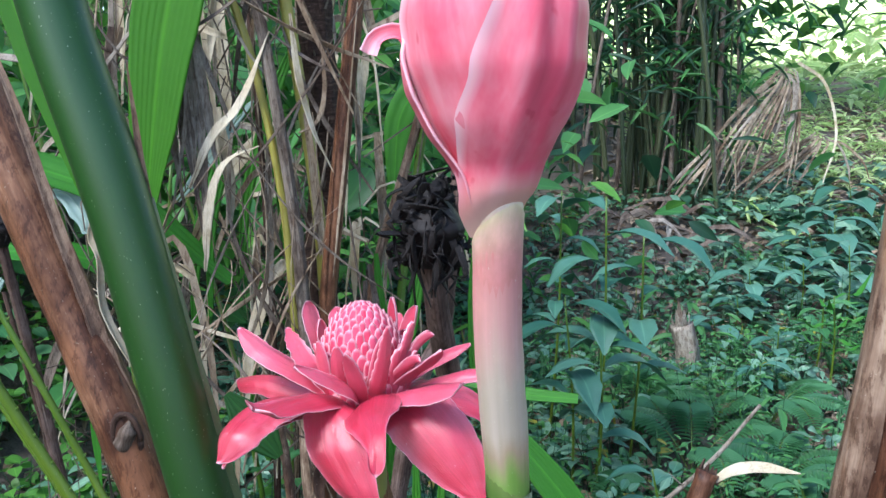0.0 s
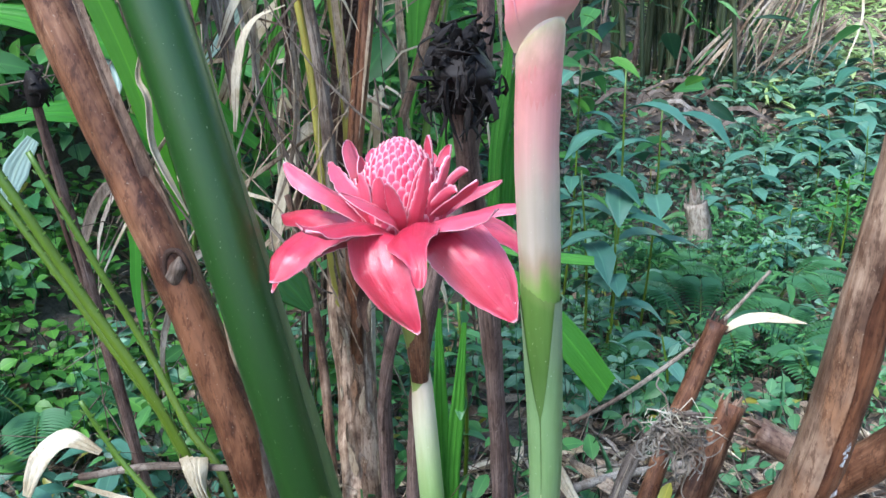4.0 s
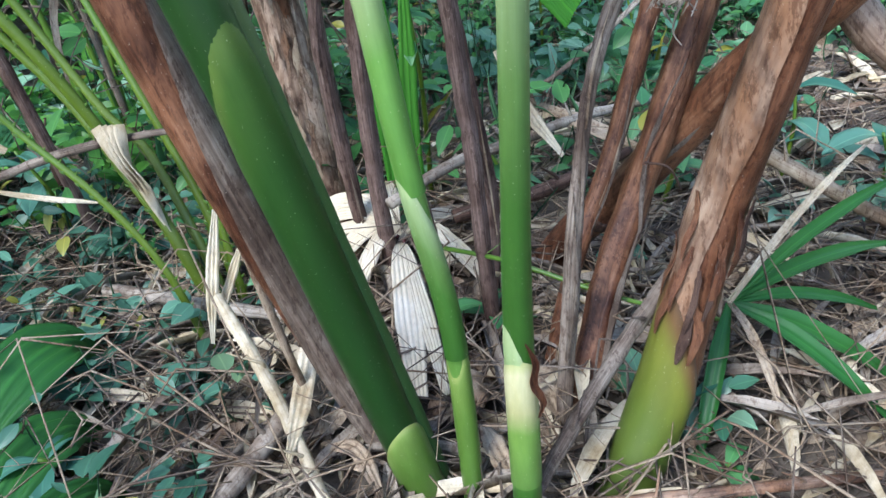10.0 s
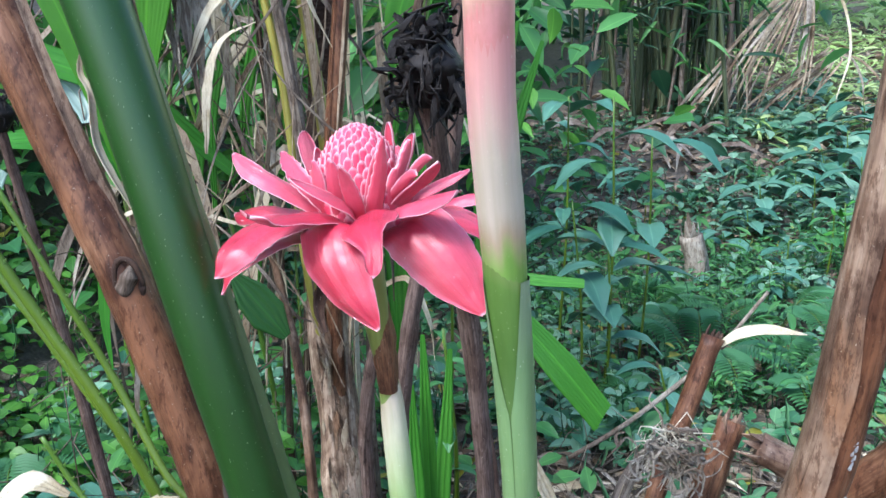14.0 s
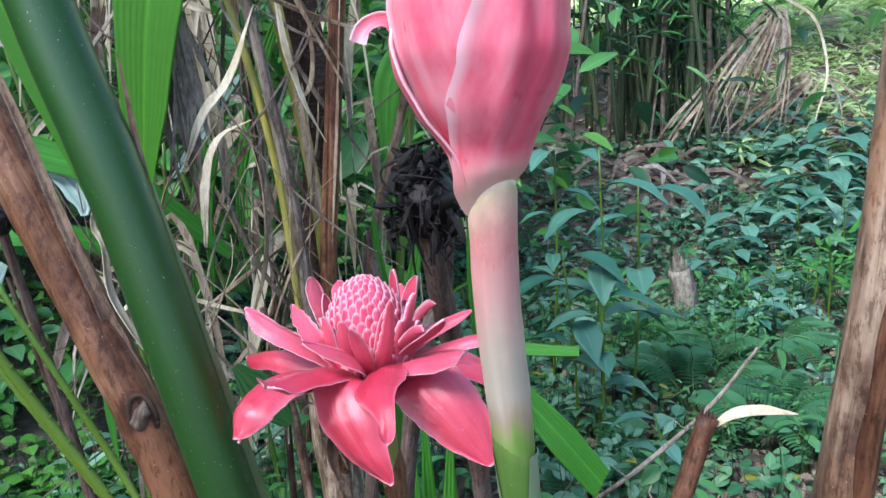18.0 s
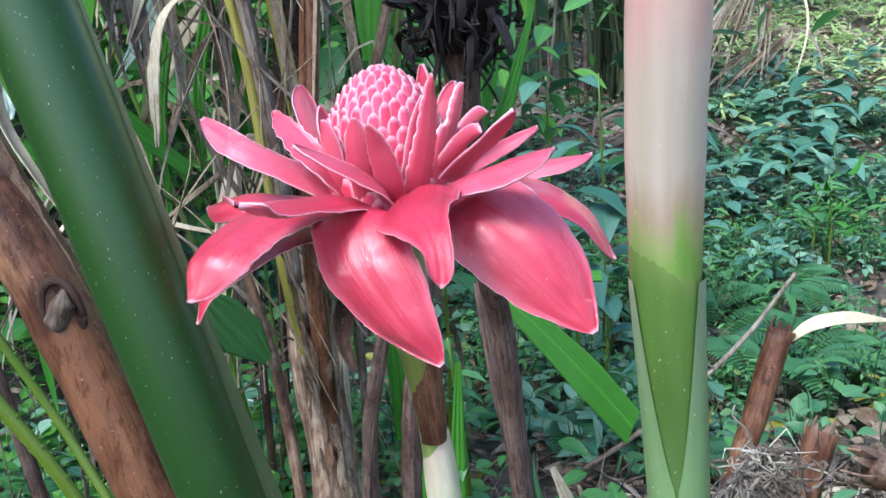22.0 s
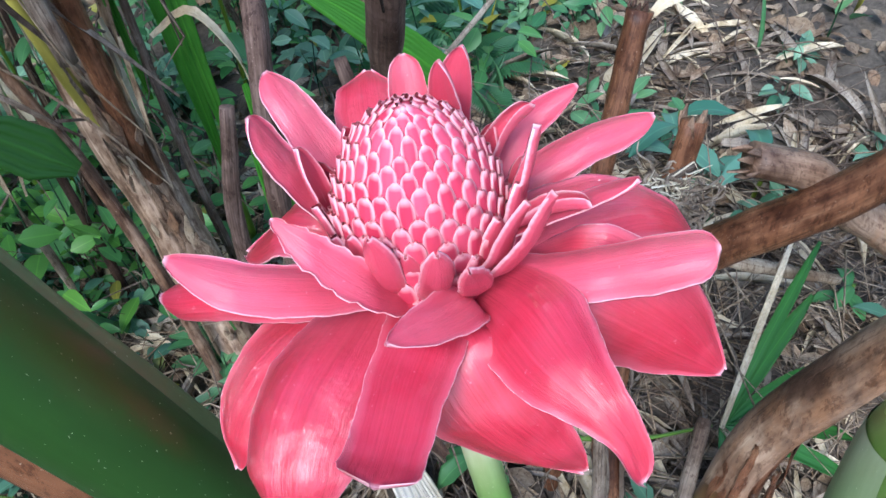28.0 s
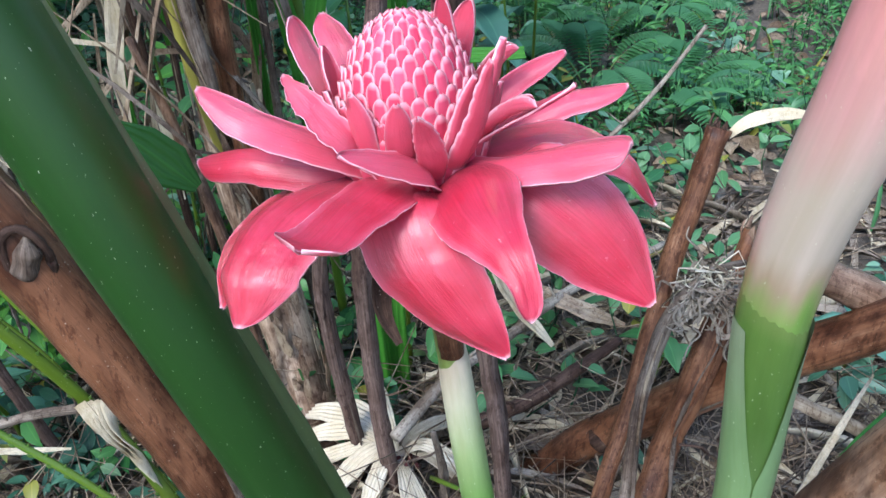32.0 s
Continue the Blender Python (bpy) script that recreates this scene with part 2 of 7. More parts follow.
def leaf_material(name, dark, light, rough=0.45, island=True, through=0.25, yellow=None):
    n = Net(name, rough, 0.4)
    r = n.rand(island)
    col = n.mix(r, dark, light)
    if yellow:
        col = n.mix(n.ramp(r, [(0.93, (0, 0, 0)), (0.95, (1, 1, 1))]), col, yellow)
    u, v = n.uv()
    g = n.noise(n.coords("Object"), 60, 3)
    col = n.mix(n.math("MULTIPLY", g, 0.6), col, n.mix(1.0, col, (0.6, 0.75, 0.6), "MULTIPLY"))
    rib = n.ramp(n.math("ABSOLUTE", n.math("SUBTRACT", u, 0.5)), [(0.0, (0.5, 0.5, 0.5)), (0.05, (0, 0, 0))])
    col = n.mix(rib, col, n.mix(1.0, col, (2.0, 1.8, 1.6), "MULTIPLY"))
    return n.done(col, g, 0.15, 0.002, through=through)


def soil_material():
    n = Net("soil", 0.9, 0.2)
    c = n.coords("Object")
    g = n.noise(c, 9, 8, 0.7)
    f = n.noise(c, 90, 5, 0.7)
    col = n.ramp(g, [(0.3, (0.038, 0.031, 0.025)), (0.5, (0.080, 0.068, 0.055)), (0.7, (0.145, 0.125, 0.10))])
    col = n.mix(0.5, col, n.ramp(f, [(0.3, (0.03, 0.025, 0.02)), (0.7, (0.2, 0.17, 0.13))]))
    return n.done(col, n.math("ADD", g, n.math("MULTIPLY", f, 0.5)), 0.8, 0.012)


bract_material(), bract_material("bract_narrow", 0.466, 0.38), scale_material(), bud_material(), soil_material()
stem_material("bud_stem", [(0.0, (0.10, 0.20, 0.03)), (0.12, (0.16, 0.28, 0.05)), (0.28, (0.042, 0.13, 0.017)), (0.52, (0.15, 0.25, 0.08)), (0.76, (0.10, 0.19, 0.045)),
                           (0.815, (0.17, 0.30, 0.055)), (0.826, (0.28, 0.31, 0.12)), (0.836, (0.42, 0.31, 0.22)), (0.850, (0.56, 0.46, 0.38)), (0.885, (0.60, 0.49, 0.40)), (0.925, (0.67, 0.35, 0.33)), (0.965, (0.67, 0.25, 0.25)), (0.985, (0.68, 0.44, 0.35)), (1.0, (0.70, 0.58, 0.43))], streak=0.35)
stem_material("flower_stem", [(0.0, (0.07, 0.17, 0.022)), (0.45, (0.12, 0.24, 0.05)), (0.78, (0.24, 0.34, 0.10)), (0.86, (0.20, 0.22, 0.05)), (0.95, (0.24, 0.25, 0.07)), (1.0, (0.4, 0.4, 0.2))])
stem_material("sheath_pale", [(0.0, (0.030, 0.10, 0.012)), (0.40, (0.045, 0.13, 0.018)), (0.66, (0.12, 0.22, 0.06)), (0.9, (0.33, 0.42, 0.21)), (1.0, (0.42, 0.49, 0.28))], rough=0.42, streak=0.8)
stem_material("sheath_blush", [(0.0, (0.085, 0.21, 0.035)), (0.45, (0.13, 0.28, 0.055)), (0.68, (0.32, 0.41, 0.19)), (0.86, (0.58, 0.54, 0.40)), (1.0, (0.60, 0.48, 0.38))], rough=0.42)
stem_material("sheath_green", [(0.0, (0.055, 0.12, 0.018)), (0.7, (0.085, 0.16, 0.026)), (0.95, (0.15, 0.23, 0.05)), (1.0, (0.27, 0.31, 0.10))])
stem_material("sheath_cream", [(0.0, (0.67, 0.25, 0.25)), (0.45, (0.67, 0.29, 0.28)), (0.8, (0.70, 0.44, 0.36)), (1.0, (0.68, 0.56, 0.36))])
stem_material("sheath_mist", [(0.0, (0.24, 0.33, 0.17)), (0.4, (0.17, 0.27, 0.115)), (0.75, (0.17, 0.265, 0.125)), (1.0, (0.27, 0.33, 0.22))], rough=0.45, streak=0.9)
stem_material("sheath_bud", [(0.0, (0.26, 0.34, 0.19)), (0.35, (0.12, 0.20, 0.07)), (0.7, (0.062, 0.125, 0.022)), (0.92, (0.10, 0.18, 0.035)), (1.0, (0.20, 0.25, 0.08))], rough=0.42, streak=0.9)
stem_material("sheath_torn", [(0.0, (0.10, 0.20, 0.04)), (0.45, (0.15, 0.27, 0.05)), (0.62, (0.42, 0.40, 0.20)), (0.9, (0.55, 0.52, 0.32)), (1.0, (0.40, 0.42, 0.18))], rough=0.45)
stem_material("sheath_dark", [(0.0, (0.008, 0.032, 0.006)), (0.50, (0.011, 0.046, 0.007)), (0.78, (0.020, 0.068, 0.010)), (0.92, (0.045, 0.105, 0.016)), (0.985, (0.10, 0.16, 0.03)), (1.0, (0.24, 0.25, 0.08))], rough=0.34)
stem_material("sheath_olive", [(0.0, (0.05, 0.08, 0.014)), (0.5, (0.09, 0.13, 0.018)), (0.78, (0.15, 0.16, 0.022)), (0.90, (0.14, 0.075, 0.03)), (1.0, (0.07, 0.035, 0.02))], rough=0.45)
stem_material("stalk_green", [(0.0, (0.013, 0.050, 0.006)), (0.4, (0.013, 0.054, 0.006)), (0.6, (0.015, 0.062, 0.008)), (0.8, (0.014, 0.074, 0.007)), (1.0, (0.016, 0.082, 0.008))], rough=0.42, streak=0.6)
stem_material("sheath_rim", [(0.0, (0.024, 0.075, 0.015)), (0.4, (0.045, 0.10, 0.024)), (0.7, (0.10, 0.135, 0.05)), (1.0, (0.16, 0.19, 0.09))], rough=0.5)
stem_material("petiole_lime", [(0.0, (0.070, 0.105, 0.007)), (0.5, (0.095, 0.155, 0.009)), (1.0, (0.080, 0.165, 0.016))], rough=0.4)
stem_material("petiole_yellow", [(0.0, (0.34, 0.27, 0.06)), (0.6, (0.42, 0.34, 0.05)), (1.0, (0.34, 0.30, 0.06))], rough=0.5)
dry_material("stalk_brown", [(0.25, (0.065, 0.027, 0.015)), (0.46, (0.16, 0.072, 0.036)), (0.60, (0.25, 0.125, 0.066)), (0.8, (0.40, 0.26, 0.155))], along=(9, 2.5, 1), patch=(0.40, 0.30, 0.27), strength=0.5, rough=0.46, blotch=(0.30, 0.22, 0.20), reach=0.02, warm=(0.24, 0.105, 0.05))
dry_material("stalk_tan", [(0.28, (0.09, 0.058, 0.040)), (0.42, (0.23, 0.150, 0.100)), (0.58, (0.36, 0.255, 0.175)), (0.8, (0.52, 0.41, 0.30))], along=(7, 1.0, 1), patch=(0.38, 0.29, 0.25), strength=0.6, rough=0.42, blotch=(0.26, 0.20, 0.19), reach=0.02, warm=(0.33, 0.17, 0.085))
dry_material("stalk_rust", [(0.25, (0.045, 0.018, 0.011)), (0.46, (0.11, 0.046, 0.024)), (0.62, (0.19, 0.088, 0.046)), (0.8, (0.32, 0.19, 0.11))], along=(10, 1.2, 1), patch=(0.5, 0.4, 0.35), strength=0.5, rough=0.42, warm=(0.24, 0.10, 0.045))
dry_material("stalk_dark", [(0.25, (0.020, 0.013, 0.010)), (0.5, (0.085, 0.050, 0.035)), (0.75, (0.20, 0.13, 0.09))])
dry_material("stalk_mauve", [(0.25, (0.050, 0.033, 0.027)), (0.5, (0.15, 0.10, 0.08)), (0.75, (0.29, 0.215, 0.175))])
dry_material("stalk_grey", [(0.25, (0.05, 0.04, 0.03)), (0.5, (0.19, 0.155, 0.12)), (0.75, (0.36, 0.31, 0.25))])
dry_material("bark", [(0.28, (0.07, 0.042, 0.028)), (0.42, (0.27, 0.185, 0.12)), (0.58, (0.48, 0.37, 0.27)), (0.74, (0.68, 0.58, 0.46))], along=(9, 1.6, 1), patch=(0.28, 0.20, 0.16), strength=0.9, reach=0.03, blotch=(0.30, 0.22, 0.18))
dry_material("fibre_dark", [(0.3, (0.020, 0.012, 0.008)), (0.55, (0.085, 0.050, 0.033)), (0.8, (0.24, 0.17, 0.12))], along=(5, 60, 1), strength=1.0)
dry_material("husk_black", [(0.3, (0.006, 0.005, 0.004)), (0.6, (0.018, 0.014, 0.012)), (0.85, (0.06, 0.05, 0.042))], along=(6, 6, 1), rough=0.6)
dry_material("leaf_dry_pale", [(0.2, (0.48, 0.40, 0.26)), (0.5, (0.72, 0.65, 0.48)), (0.8, (0.84, 0.79, 0.66))], along=(16, 0.6, 1), patch=(0.75, 0.68, 0.55), through=0.15, grime=0.45, blotch=(0.6, 0.54, 0.46))
dry_material("leaf_bleached", [(0.30, (0.42, 0.36, 0.26)), (0.44, (0.76, 0.71, 0.58)), (0.7, (0.86, 0.83, 0.73))], along=(30, 0.4, 1), patch=(0.85, 0.80, 0.70), blotch=(0.85, 0.80, 0.70), through=0.15, grime=0.2)
dry_material("berry_red", [(0.3, (0.05, 0.010, 0.010)), (0.7, (0.16, 0.03, 0.03))], rough=0.4)
dry_material("leaf_dry_tan", [(0.2, (0.22, 0.16, 0.10)), (0.5, (0.42, 0.34, 0.24)), (0.8, (0.60, 0.52, 0.40))], along=(12, 0.8, 1), patch=(0.6, 0.52, 0.42), through=0.1)
dry_material("lichen_white", [(0.2, (0.34, 0.34, 0.33)), (0.5, (0.50, 0.51, 0.51)), (0.8, (0.66, 0.67, 0.68))], along=(8, 8, 1), patch=(0.6, 0.6, 0.6), blotch=(0.6, 0.58, 0.56))
dry_material("litter", [(0.2, (0.17, 0.125, 0.085)), (0.5, (0.32, 0.26, 0.19)), (0.8, (0.50, 0.44, 0.35))], along=(4, 2, 1), patch=(0.6, 0.5, 0.4), island=True)
dry_material("wood_grey", [(0.2, (0.16, 0.14, 0.11)), (0.5, (0.34, 0.30, 0.24)), (0.8, (0.52, 0.48, 0.40))], along=(10, 1, 1), patch=(0.55, 0.5, 0.45))
leaf_material("leaf_weed", (0.045, 0.165, 0.065), (0.145, 0.305, 0.135), yellow=(0.30, 0.28, 0.04))
leaf_material("leaf_weed_blue", (0.045, 0.150, 0.085), (0.215, 0.37, 0.25), rough=0.34)
leaf_material("leaf_fresh", (0.034, 0.135, 0.034), (0.11, 0.30, 0.08), through=0.3)
leaf_material("leaf_near", (0.025, 0.085, 0.05), (0.11, 0.25, 0.17), rough=0.4, yellow=(0.25, 0.24, 0.04))
leaf_material("leaf_lime", (0.05, 0.17, 0.03), (0.13, 0.33, 0.05), through=0.35)
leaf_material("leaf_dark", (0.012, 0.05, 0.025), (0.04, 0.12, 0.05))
leaf_material("leaf_single", (0.05, 0.18, 0.055), (0.11, 0.29, 0.10), island=False)
leaf_material("leaf_fern", (0.036, 0.13, 0.050), (0.075, 0.21, 0.080), island=False)
leaf_material("leaf_blue_single", (0.05, 0.165, 0.11), (0.13, 0.29, 0.21), island=False)
leaf_material("blade_green", (0.05, 0.23, 0.02), (0.09, 0.31, 0.035), island=False, through=0.35)
leaf_material("blade_lime", (0.050, 0.21, 0.006), (0.075, 0.27, 0.010), island=False, through=0.4)
# green glossy leaf with its whitish sheen painted as base colour
leaf_material("leaf_painted_sheen", (0.30, 0.42, 0.38), (0.42, 0.54, 0.50), island=False, rough=0.3)
leaf_material("fan_green", (0.022, 0.11, 0.020), (0.045, 0.17, 0.030), island=False, through=0.25)
# green darkened so that the clump's shade is in the colour
leaf_material("leaf_painted_shade", (0.012, 0.060, 0.008), (0.022, 0.090, 0.014), island=False)
leaf_material("bamboo_culm", (0.02, 0.035, 0.015), (0.085, 0.095, 0.045), island=False, through=0.0)
leaf_material("canopy", (0.03, 0.10, 0.03), (0.14, 0.30, 0.06), through=0.5)
# leaf colour raised well above plain green to carry sunlight
leaf_material("leaf_painted_sun", (0.34, 0.50, 0.15), (0.60, 0.70, 0.34), through=0.4)



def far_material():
    """Backdrop far beyond the clearing: hazy sunlit woodland painted in colour, glowing by emission."""
    n = Net("far_woods_glow", 1.0, 0.0)
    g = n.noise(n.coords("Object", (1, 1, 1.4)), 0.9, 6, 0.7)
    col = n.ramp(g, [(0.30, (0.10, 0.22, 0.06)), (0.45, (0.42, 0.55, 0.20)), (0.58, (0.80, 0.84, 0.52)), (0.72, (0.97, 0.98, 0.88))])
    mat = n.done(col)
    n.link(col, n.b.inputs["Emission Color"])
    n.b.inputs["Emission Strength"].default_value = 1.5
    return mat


far_material()

# ---- shape tools ----
rng = np.random.default_rng(7)


def mesh_grid(name, V, uv, closed=False, caps=False):
    """A mesh from a grid of points V[rows, columns]; closed joins the last column to the first."""
    rows, cols = V.shape[:2]
    verts = V.reshape(-1, 3)
    a = np.arange(rows - 1)[:, None] * cols + np.arange(cols if closed else cols - 1)[None]
    nxt = (np.arange(cols if closed else cols - 1) + 1) % cols
    b = np.arange(rows - 1)[:, None] * cols + nxt[None]
    faces = np.stack([a, b, b + cols, a + cols], -1).reshape(-1, 4).tolist()
    if caps:
        faces += [list(range(cols))[::-1], [(rows - 1) * cols + i for i in range(cols)]]
    me = bpy.data.meshes.new(name)
    me.from_pydata(verts.tolist(), [], faces)
    layer = me.uv_layers.new(name="UVMap")
    idx = np.empty(len(me.loops), dtype=np.int32)
    me.loops.foreach_get("vertex_index", idx)
    flat = uv.reshape(-1, 2)[idx]
    if closed:
        n = len(a.reshape(-1)) * 4
        q = flat[:n].reshape(-1, 4, 2)
        wrap = (q[:, :, 0].max(1) - q[:, :, 0].min(1)) > 0.5 * (uv[..., 0].max() - uv[..., 0].min())
        top = uv[..., 0].max() + (uv[0, 1, 0] - uv[0, 0, 0])
        sel = q[wrap]
        sel[:, :, 0] = np.where(sel[:, :, 0] < 0.5 * top, sel[:, :, 0] + top, sel[:, :, 0])
        q[wrap] = sel
    layer.data.foreach_set("uv", flat.reshape(-1))
    me.polygons.foreach_set("use_smooth", [True] * len(me.polygons))
    me.update()
    return me


def spline(points, n):
    """n points along a Catmull-Rom curve through the given ones, and the chord parameter of each."""
    p = np.array(points, float)
    p = np.vstack([2 * p[0] - p[1], p, 2 * p[-1] - p[-2]])
    d = np.linalg.norm(np.diff(p[1:-1], axis=0), axis=1)
    s = np.r_[0, np.cumsum(d)]
    u = np.linspace(0, s[-1], n)
    k = np.clip(np.searchsorted(s, u, side="right") - 1, 0, len(d) - 1)
    t = ((u - s[k]) / d[k])[:, None]
    a, b, c, e = p[k], p[k + 1], p[k + 2], p[k + 3]
    out = 0.5 * (2 * b + (c - a) * t + (2 * a - 5 * b + 4 * c - e) * t**2 + (3 * b - a - 3 * c + e) * t**3)
    return out, u / s[-1], s[-1]


def frames(c, hint=(0, -1, 0.2)):
    t = np.gradient(c, axis=0)
    t /= np.linalg.norm(t, axis=1)[:, None]
    s = np.cross(t, np.array(hint, float))
    s /= np.linalg.norm(s, axis=1)[:, None] + 1e-9
    return t, s, np.cross(s, t)


def lumps(c, scale, amount, seed=0):
    return np.array([noise.noise(Vector(p) * scale + Vector((seed, seed * 2.3, 0))) for p in c.reshape(-1, 3).tolist()]).reshape(c.shape[:-1]) * amount


def tube_mesh(name, points, radii, sides=20, steps=40, bumps=0.06, flat=1.0, hint=(0, -1, 0.2), metric=True, ridge=0, tip=False):
    c, u, length = spline(points, steps)
    r = np.interp(u, np.linspace(0, 1, len(radii)), radii)
    t, s, n = frames(c, hint)
    a = np.linspace(0, 2 * np.pi, sides, endpoint=False)
    ring = np.cos(a)[None, :, None] * s[:, None] + flat * np.sin(a)[None, :, None] * n[:, None]
    V = c[:, None] + r[:, None, None] * ring
    if ridge:
        V = V + (0.10 * r[:, None] * np.cos(a * ridge)[None])[..., None] * ring
    if bumps:
        V = V + lumps(V, 0.55 / max(radii), bumps * 1.4)[..., None] * r[:, None, None] * ring
    uu = np.broadcast_to(a / (2 * np.pi), V.shape[:2])
    if metric:
        uv = np.stack([uu * 1.0, np.broadcast_to((u * length / (2 * np.pi * max(radii)))[:, None] * 0.35, V.shape[:2])], -1)
    else:
        uv = np.stack([uu, np.broadcast_to(u[:, None], V.shape[:2])], -1)
    return mesh_grid(name, V, uv, closed=True, caps=True)


def strip_mesh(name, points, widths, thick=0.0008, up=(0, 0, 1), fold=0.0, pleats=0, depth=0.0, across=9, steps=16, ragged=0.0, twist=0.0, cup=None):
    """A leaf or bract with thickness: widths along it, folded along the rib, pleated or cupped."""
    c, u, length = spline(points, steps)
    w = np.interp(u, np.linspace(0, 1, len(widths)), widths)
    t, s, n = frames(c, up)
    if twist:
        a = radians(twist) * u
        s, n = (s * np.cos(a)[:, None] + n * np.sin(a)[:, None], -s * np.sin(a)[:, None] + n * np.cos(a)[:, None])
    x = np.linspace(-1, 1, across)
    h = fold * np.abs(x)[None] * w[:, None] / 2
    if cup is not None:
        h = h + np.interp(u, np.linspace(0, 1, len(cup)), cup)[:, None] * (x**2)[None] * w[:, None] / 2
    if pleats:
        h = h + depth * (np.abs(((x * pleats / 2) % 1) - 0.5) * 2)[None] * np.minimum(1, w / max(widths) * 1.5)[:, None]
    off = x[None] * w[:, None] / 2
    if ragged:
        off = off * (1 + ragged * np.array([[noise.noise(Vector((i * 0.7, j * 2.0, ragged * 50 + len(points)))) for j in x] for i in range(steps)]))
    V = c[:, None] + off[..., None] * s[:, None] + h[..., None] * n[:, None]
    back = V - thick * n[:, None]
    W = np.concatenate([V, back[:, ::-1]], 1)
    uu = np.concatenate([(x + 1) / 2, (x[::-1] + 1) / 2])
    me_uv = np.stack([np.broadcast_to(uu, W.shape[:2]), np.broadcast_to(u[:, None], W.shape[:2])], -1)
    rows, cols = W.shape[:2]
    me = mesh_grid(name, np.concatenate([W, W[:, :1]], 1), np.concatenate([me_uv, me_uv[:, :1]], 1), caps=False)
    return me


def obj(name, me, mat, parent=None, label="", category="", group="", kind=""):
    me.materials.clear()
    me.materials.append(MATS[mat])
    ob = new(name, me)
    if parent is not None:
        ob.parent = parent
        ob.matrix_parent_inverse = parent.matrix_world.inverted()
    return tagged(ob, label, category, group, kind)


def part(name, me, mat, parent, label=""):
    return obj(name, me, mat, parent, label)


def thing(name, label, category, at=(0, 0, 0), group=""):
    e = new(name)
    e.empty_display_size = 0.02
    e.location = at
    e.matrix_world = Matrix.Translation(at)
    return tagged(e, label, category, group)


LEAF_SHAPE = np.array([(0, 0, 0)] + [p for q, w in ((0.16, 0.34), (0.38, 0.50), (0.64, 0.41), (0.85, 0.20)) for p in ((q, 0, 0.10 * q - 0.22 * q * q), (q, w, 0.10 * q - 0.22 * q * q + 0.16 * w), (q, -w, 0.10 * q - 0.22 * q * q + 0.16 * w))] + [(1.0, 0, -0.14)])
LEAF_FACES = [(0, 1, 2), (0, 3, 1)] + [f for k in (1, 4, 7) for f in ((k, k + 3, k + 4, k + 1), (k, k + 2, k + 5, k + 3))] + [(10, 13, 11), (10, 12, 13)]
LEAF_UV = np.array([(0.5, 0)] + [p for q, w in ((0.16, 0.34), (0.38, 0.50), (0.64, 0.41), (0.85, 0.20)) for p in ((0.5, q), (0.5 + w, q), (0.5 - w, q))] + [(0.5, 1)])
LEAF_N = len(LEAF_SHAPE)


def leaves_mesh(name, base, ahead, up, size, slim=0.5):
    """Many small leaves as one mesh: base points, directions, face normals, lengths."""
    m = len(base)
    ahead = ahead / np.linalg.norm(ahead, axis=1)[:, None]
    side = np.cross(up, ahead)
    side /= np.linalg.norm(side, axis=1)[:, None] + 1e-9
    nrm = np.cross(ahead, side)
    size = np.broadcast_to(size, m)
    slim = np.broadcast_to(slim, m)
    V = base[:, None] + size[:, None, None] * (LEAF_SHAPE[None, :, 0, None] * ahead[:, None] + (slim[:, None] * LEAF_SHAPE[None, :, 1])[..., None] * side[:, None] + LEAF_SHAPE[None, :, 2, None] * nrm[:, None])
    faces = [tuple(i * LEAF_N + k for k in f) for i in range(m) for f in LEAF_FACES]
    me = bpy.data.meshes.new(name)
    me.from_pydata(V.reshape(-1, 3).tolist(), [], faces)
    layer = me.uv_layers.new(name="UVMap")
    idx = np.empty(len(me.loops), dtype=np.int32)
    me.loops.foreach_get("vertex_index", idx)
    layer.data.foreach_set("uv", LEAF_UV[idx % LEAF_N].reshape(-1))
    me.polygons.foreach_set("use_smooth", [True] * len(me.polygons))
    me.update()
    return me


def twigs_mesh(name, a, b, r, bend=0.15):
    """Many thin twigs from a to b as one mesh, each a bent three-sided rod."""
    m = len(a)
    mid = (a + b) / 2 + rng.normal(0, 1, (m, 3)) * np.linalg.norm(b - a, axis=1)[:, None] * bend
    st = np.stack([a, mid, b], 1)
    d = b - a
    s = np.cross(d, rng.normal(0, 1, (m, 3)))
    s /= np.linalg.norm(s, axis=1)[:, None] + 1e-9
    n = np.cross(d, s)
    n /= np.linalg.norm(n, axis=1)[:, None] + 1e-9
    k = np.arange(3) * 2 * np.pi / 3
    ring = np.cos(k)[None, :, None] * s[:, None] + np.sin(k)[None, :, None] * n[:, None]
    taper = np.array([1, 0.8, 0.4])
    V = st[:, :, None] + (np.broadcast_to(r, m)[:, None] * taper[None])[:, :, None, None] * ring[:, None]
    faces = []
    for i in range(m):
        o = i * 9
        for j in range(2):
            for q in range(3):
                faces.append((o + j * 3 + q, o + j * 3 + (q + 1) % 3, o + j * 3 + 3 + (q + 1) % 3, o + j * 3 + 3 + q))
    me = bpy.data.meshes.new(name)
    me.from_pydata(V.reshape(-1, 3).tolist(), [], faces)
    layer = me.uv_layers.new(name="UVMap")
    idx = np.empty(len(me.loops), dtype=np.int32)
    me.loops.foreach_get("vertex_index", idx)
    layer.data.foreach_set("uv", np.stack([(idx % 3) / 3, (idx % 9) // 3 / 2], -1).astype(float).reshape(-1))
    me.polygons.foreach_set("use_smooth", [True] * len(me.polygons))
    return me


def smooth(a, b, x):
    t = np.clip((x - a) / (b - a), 0, 1)
    return t * t * (3 - 2 * t)


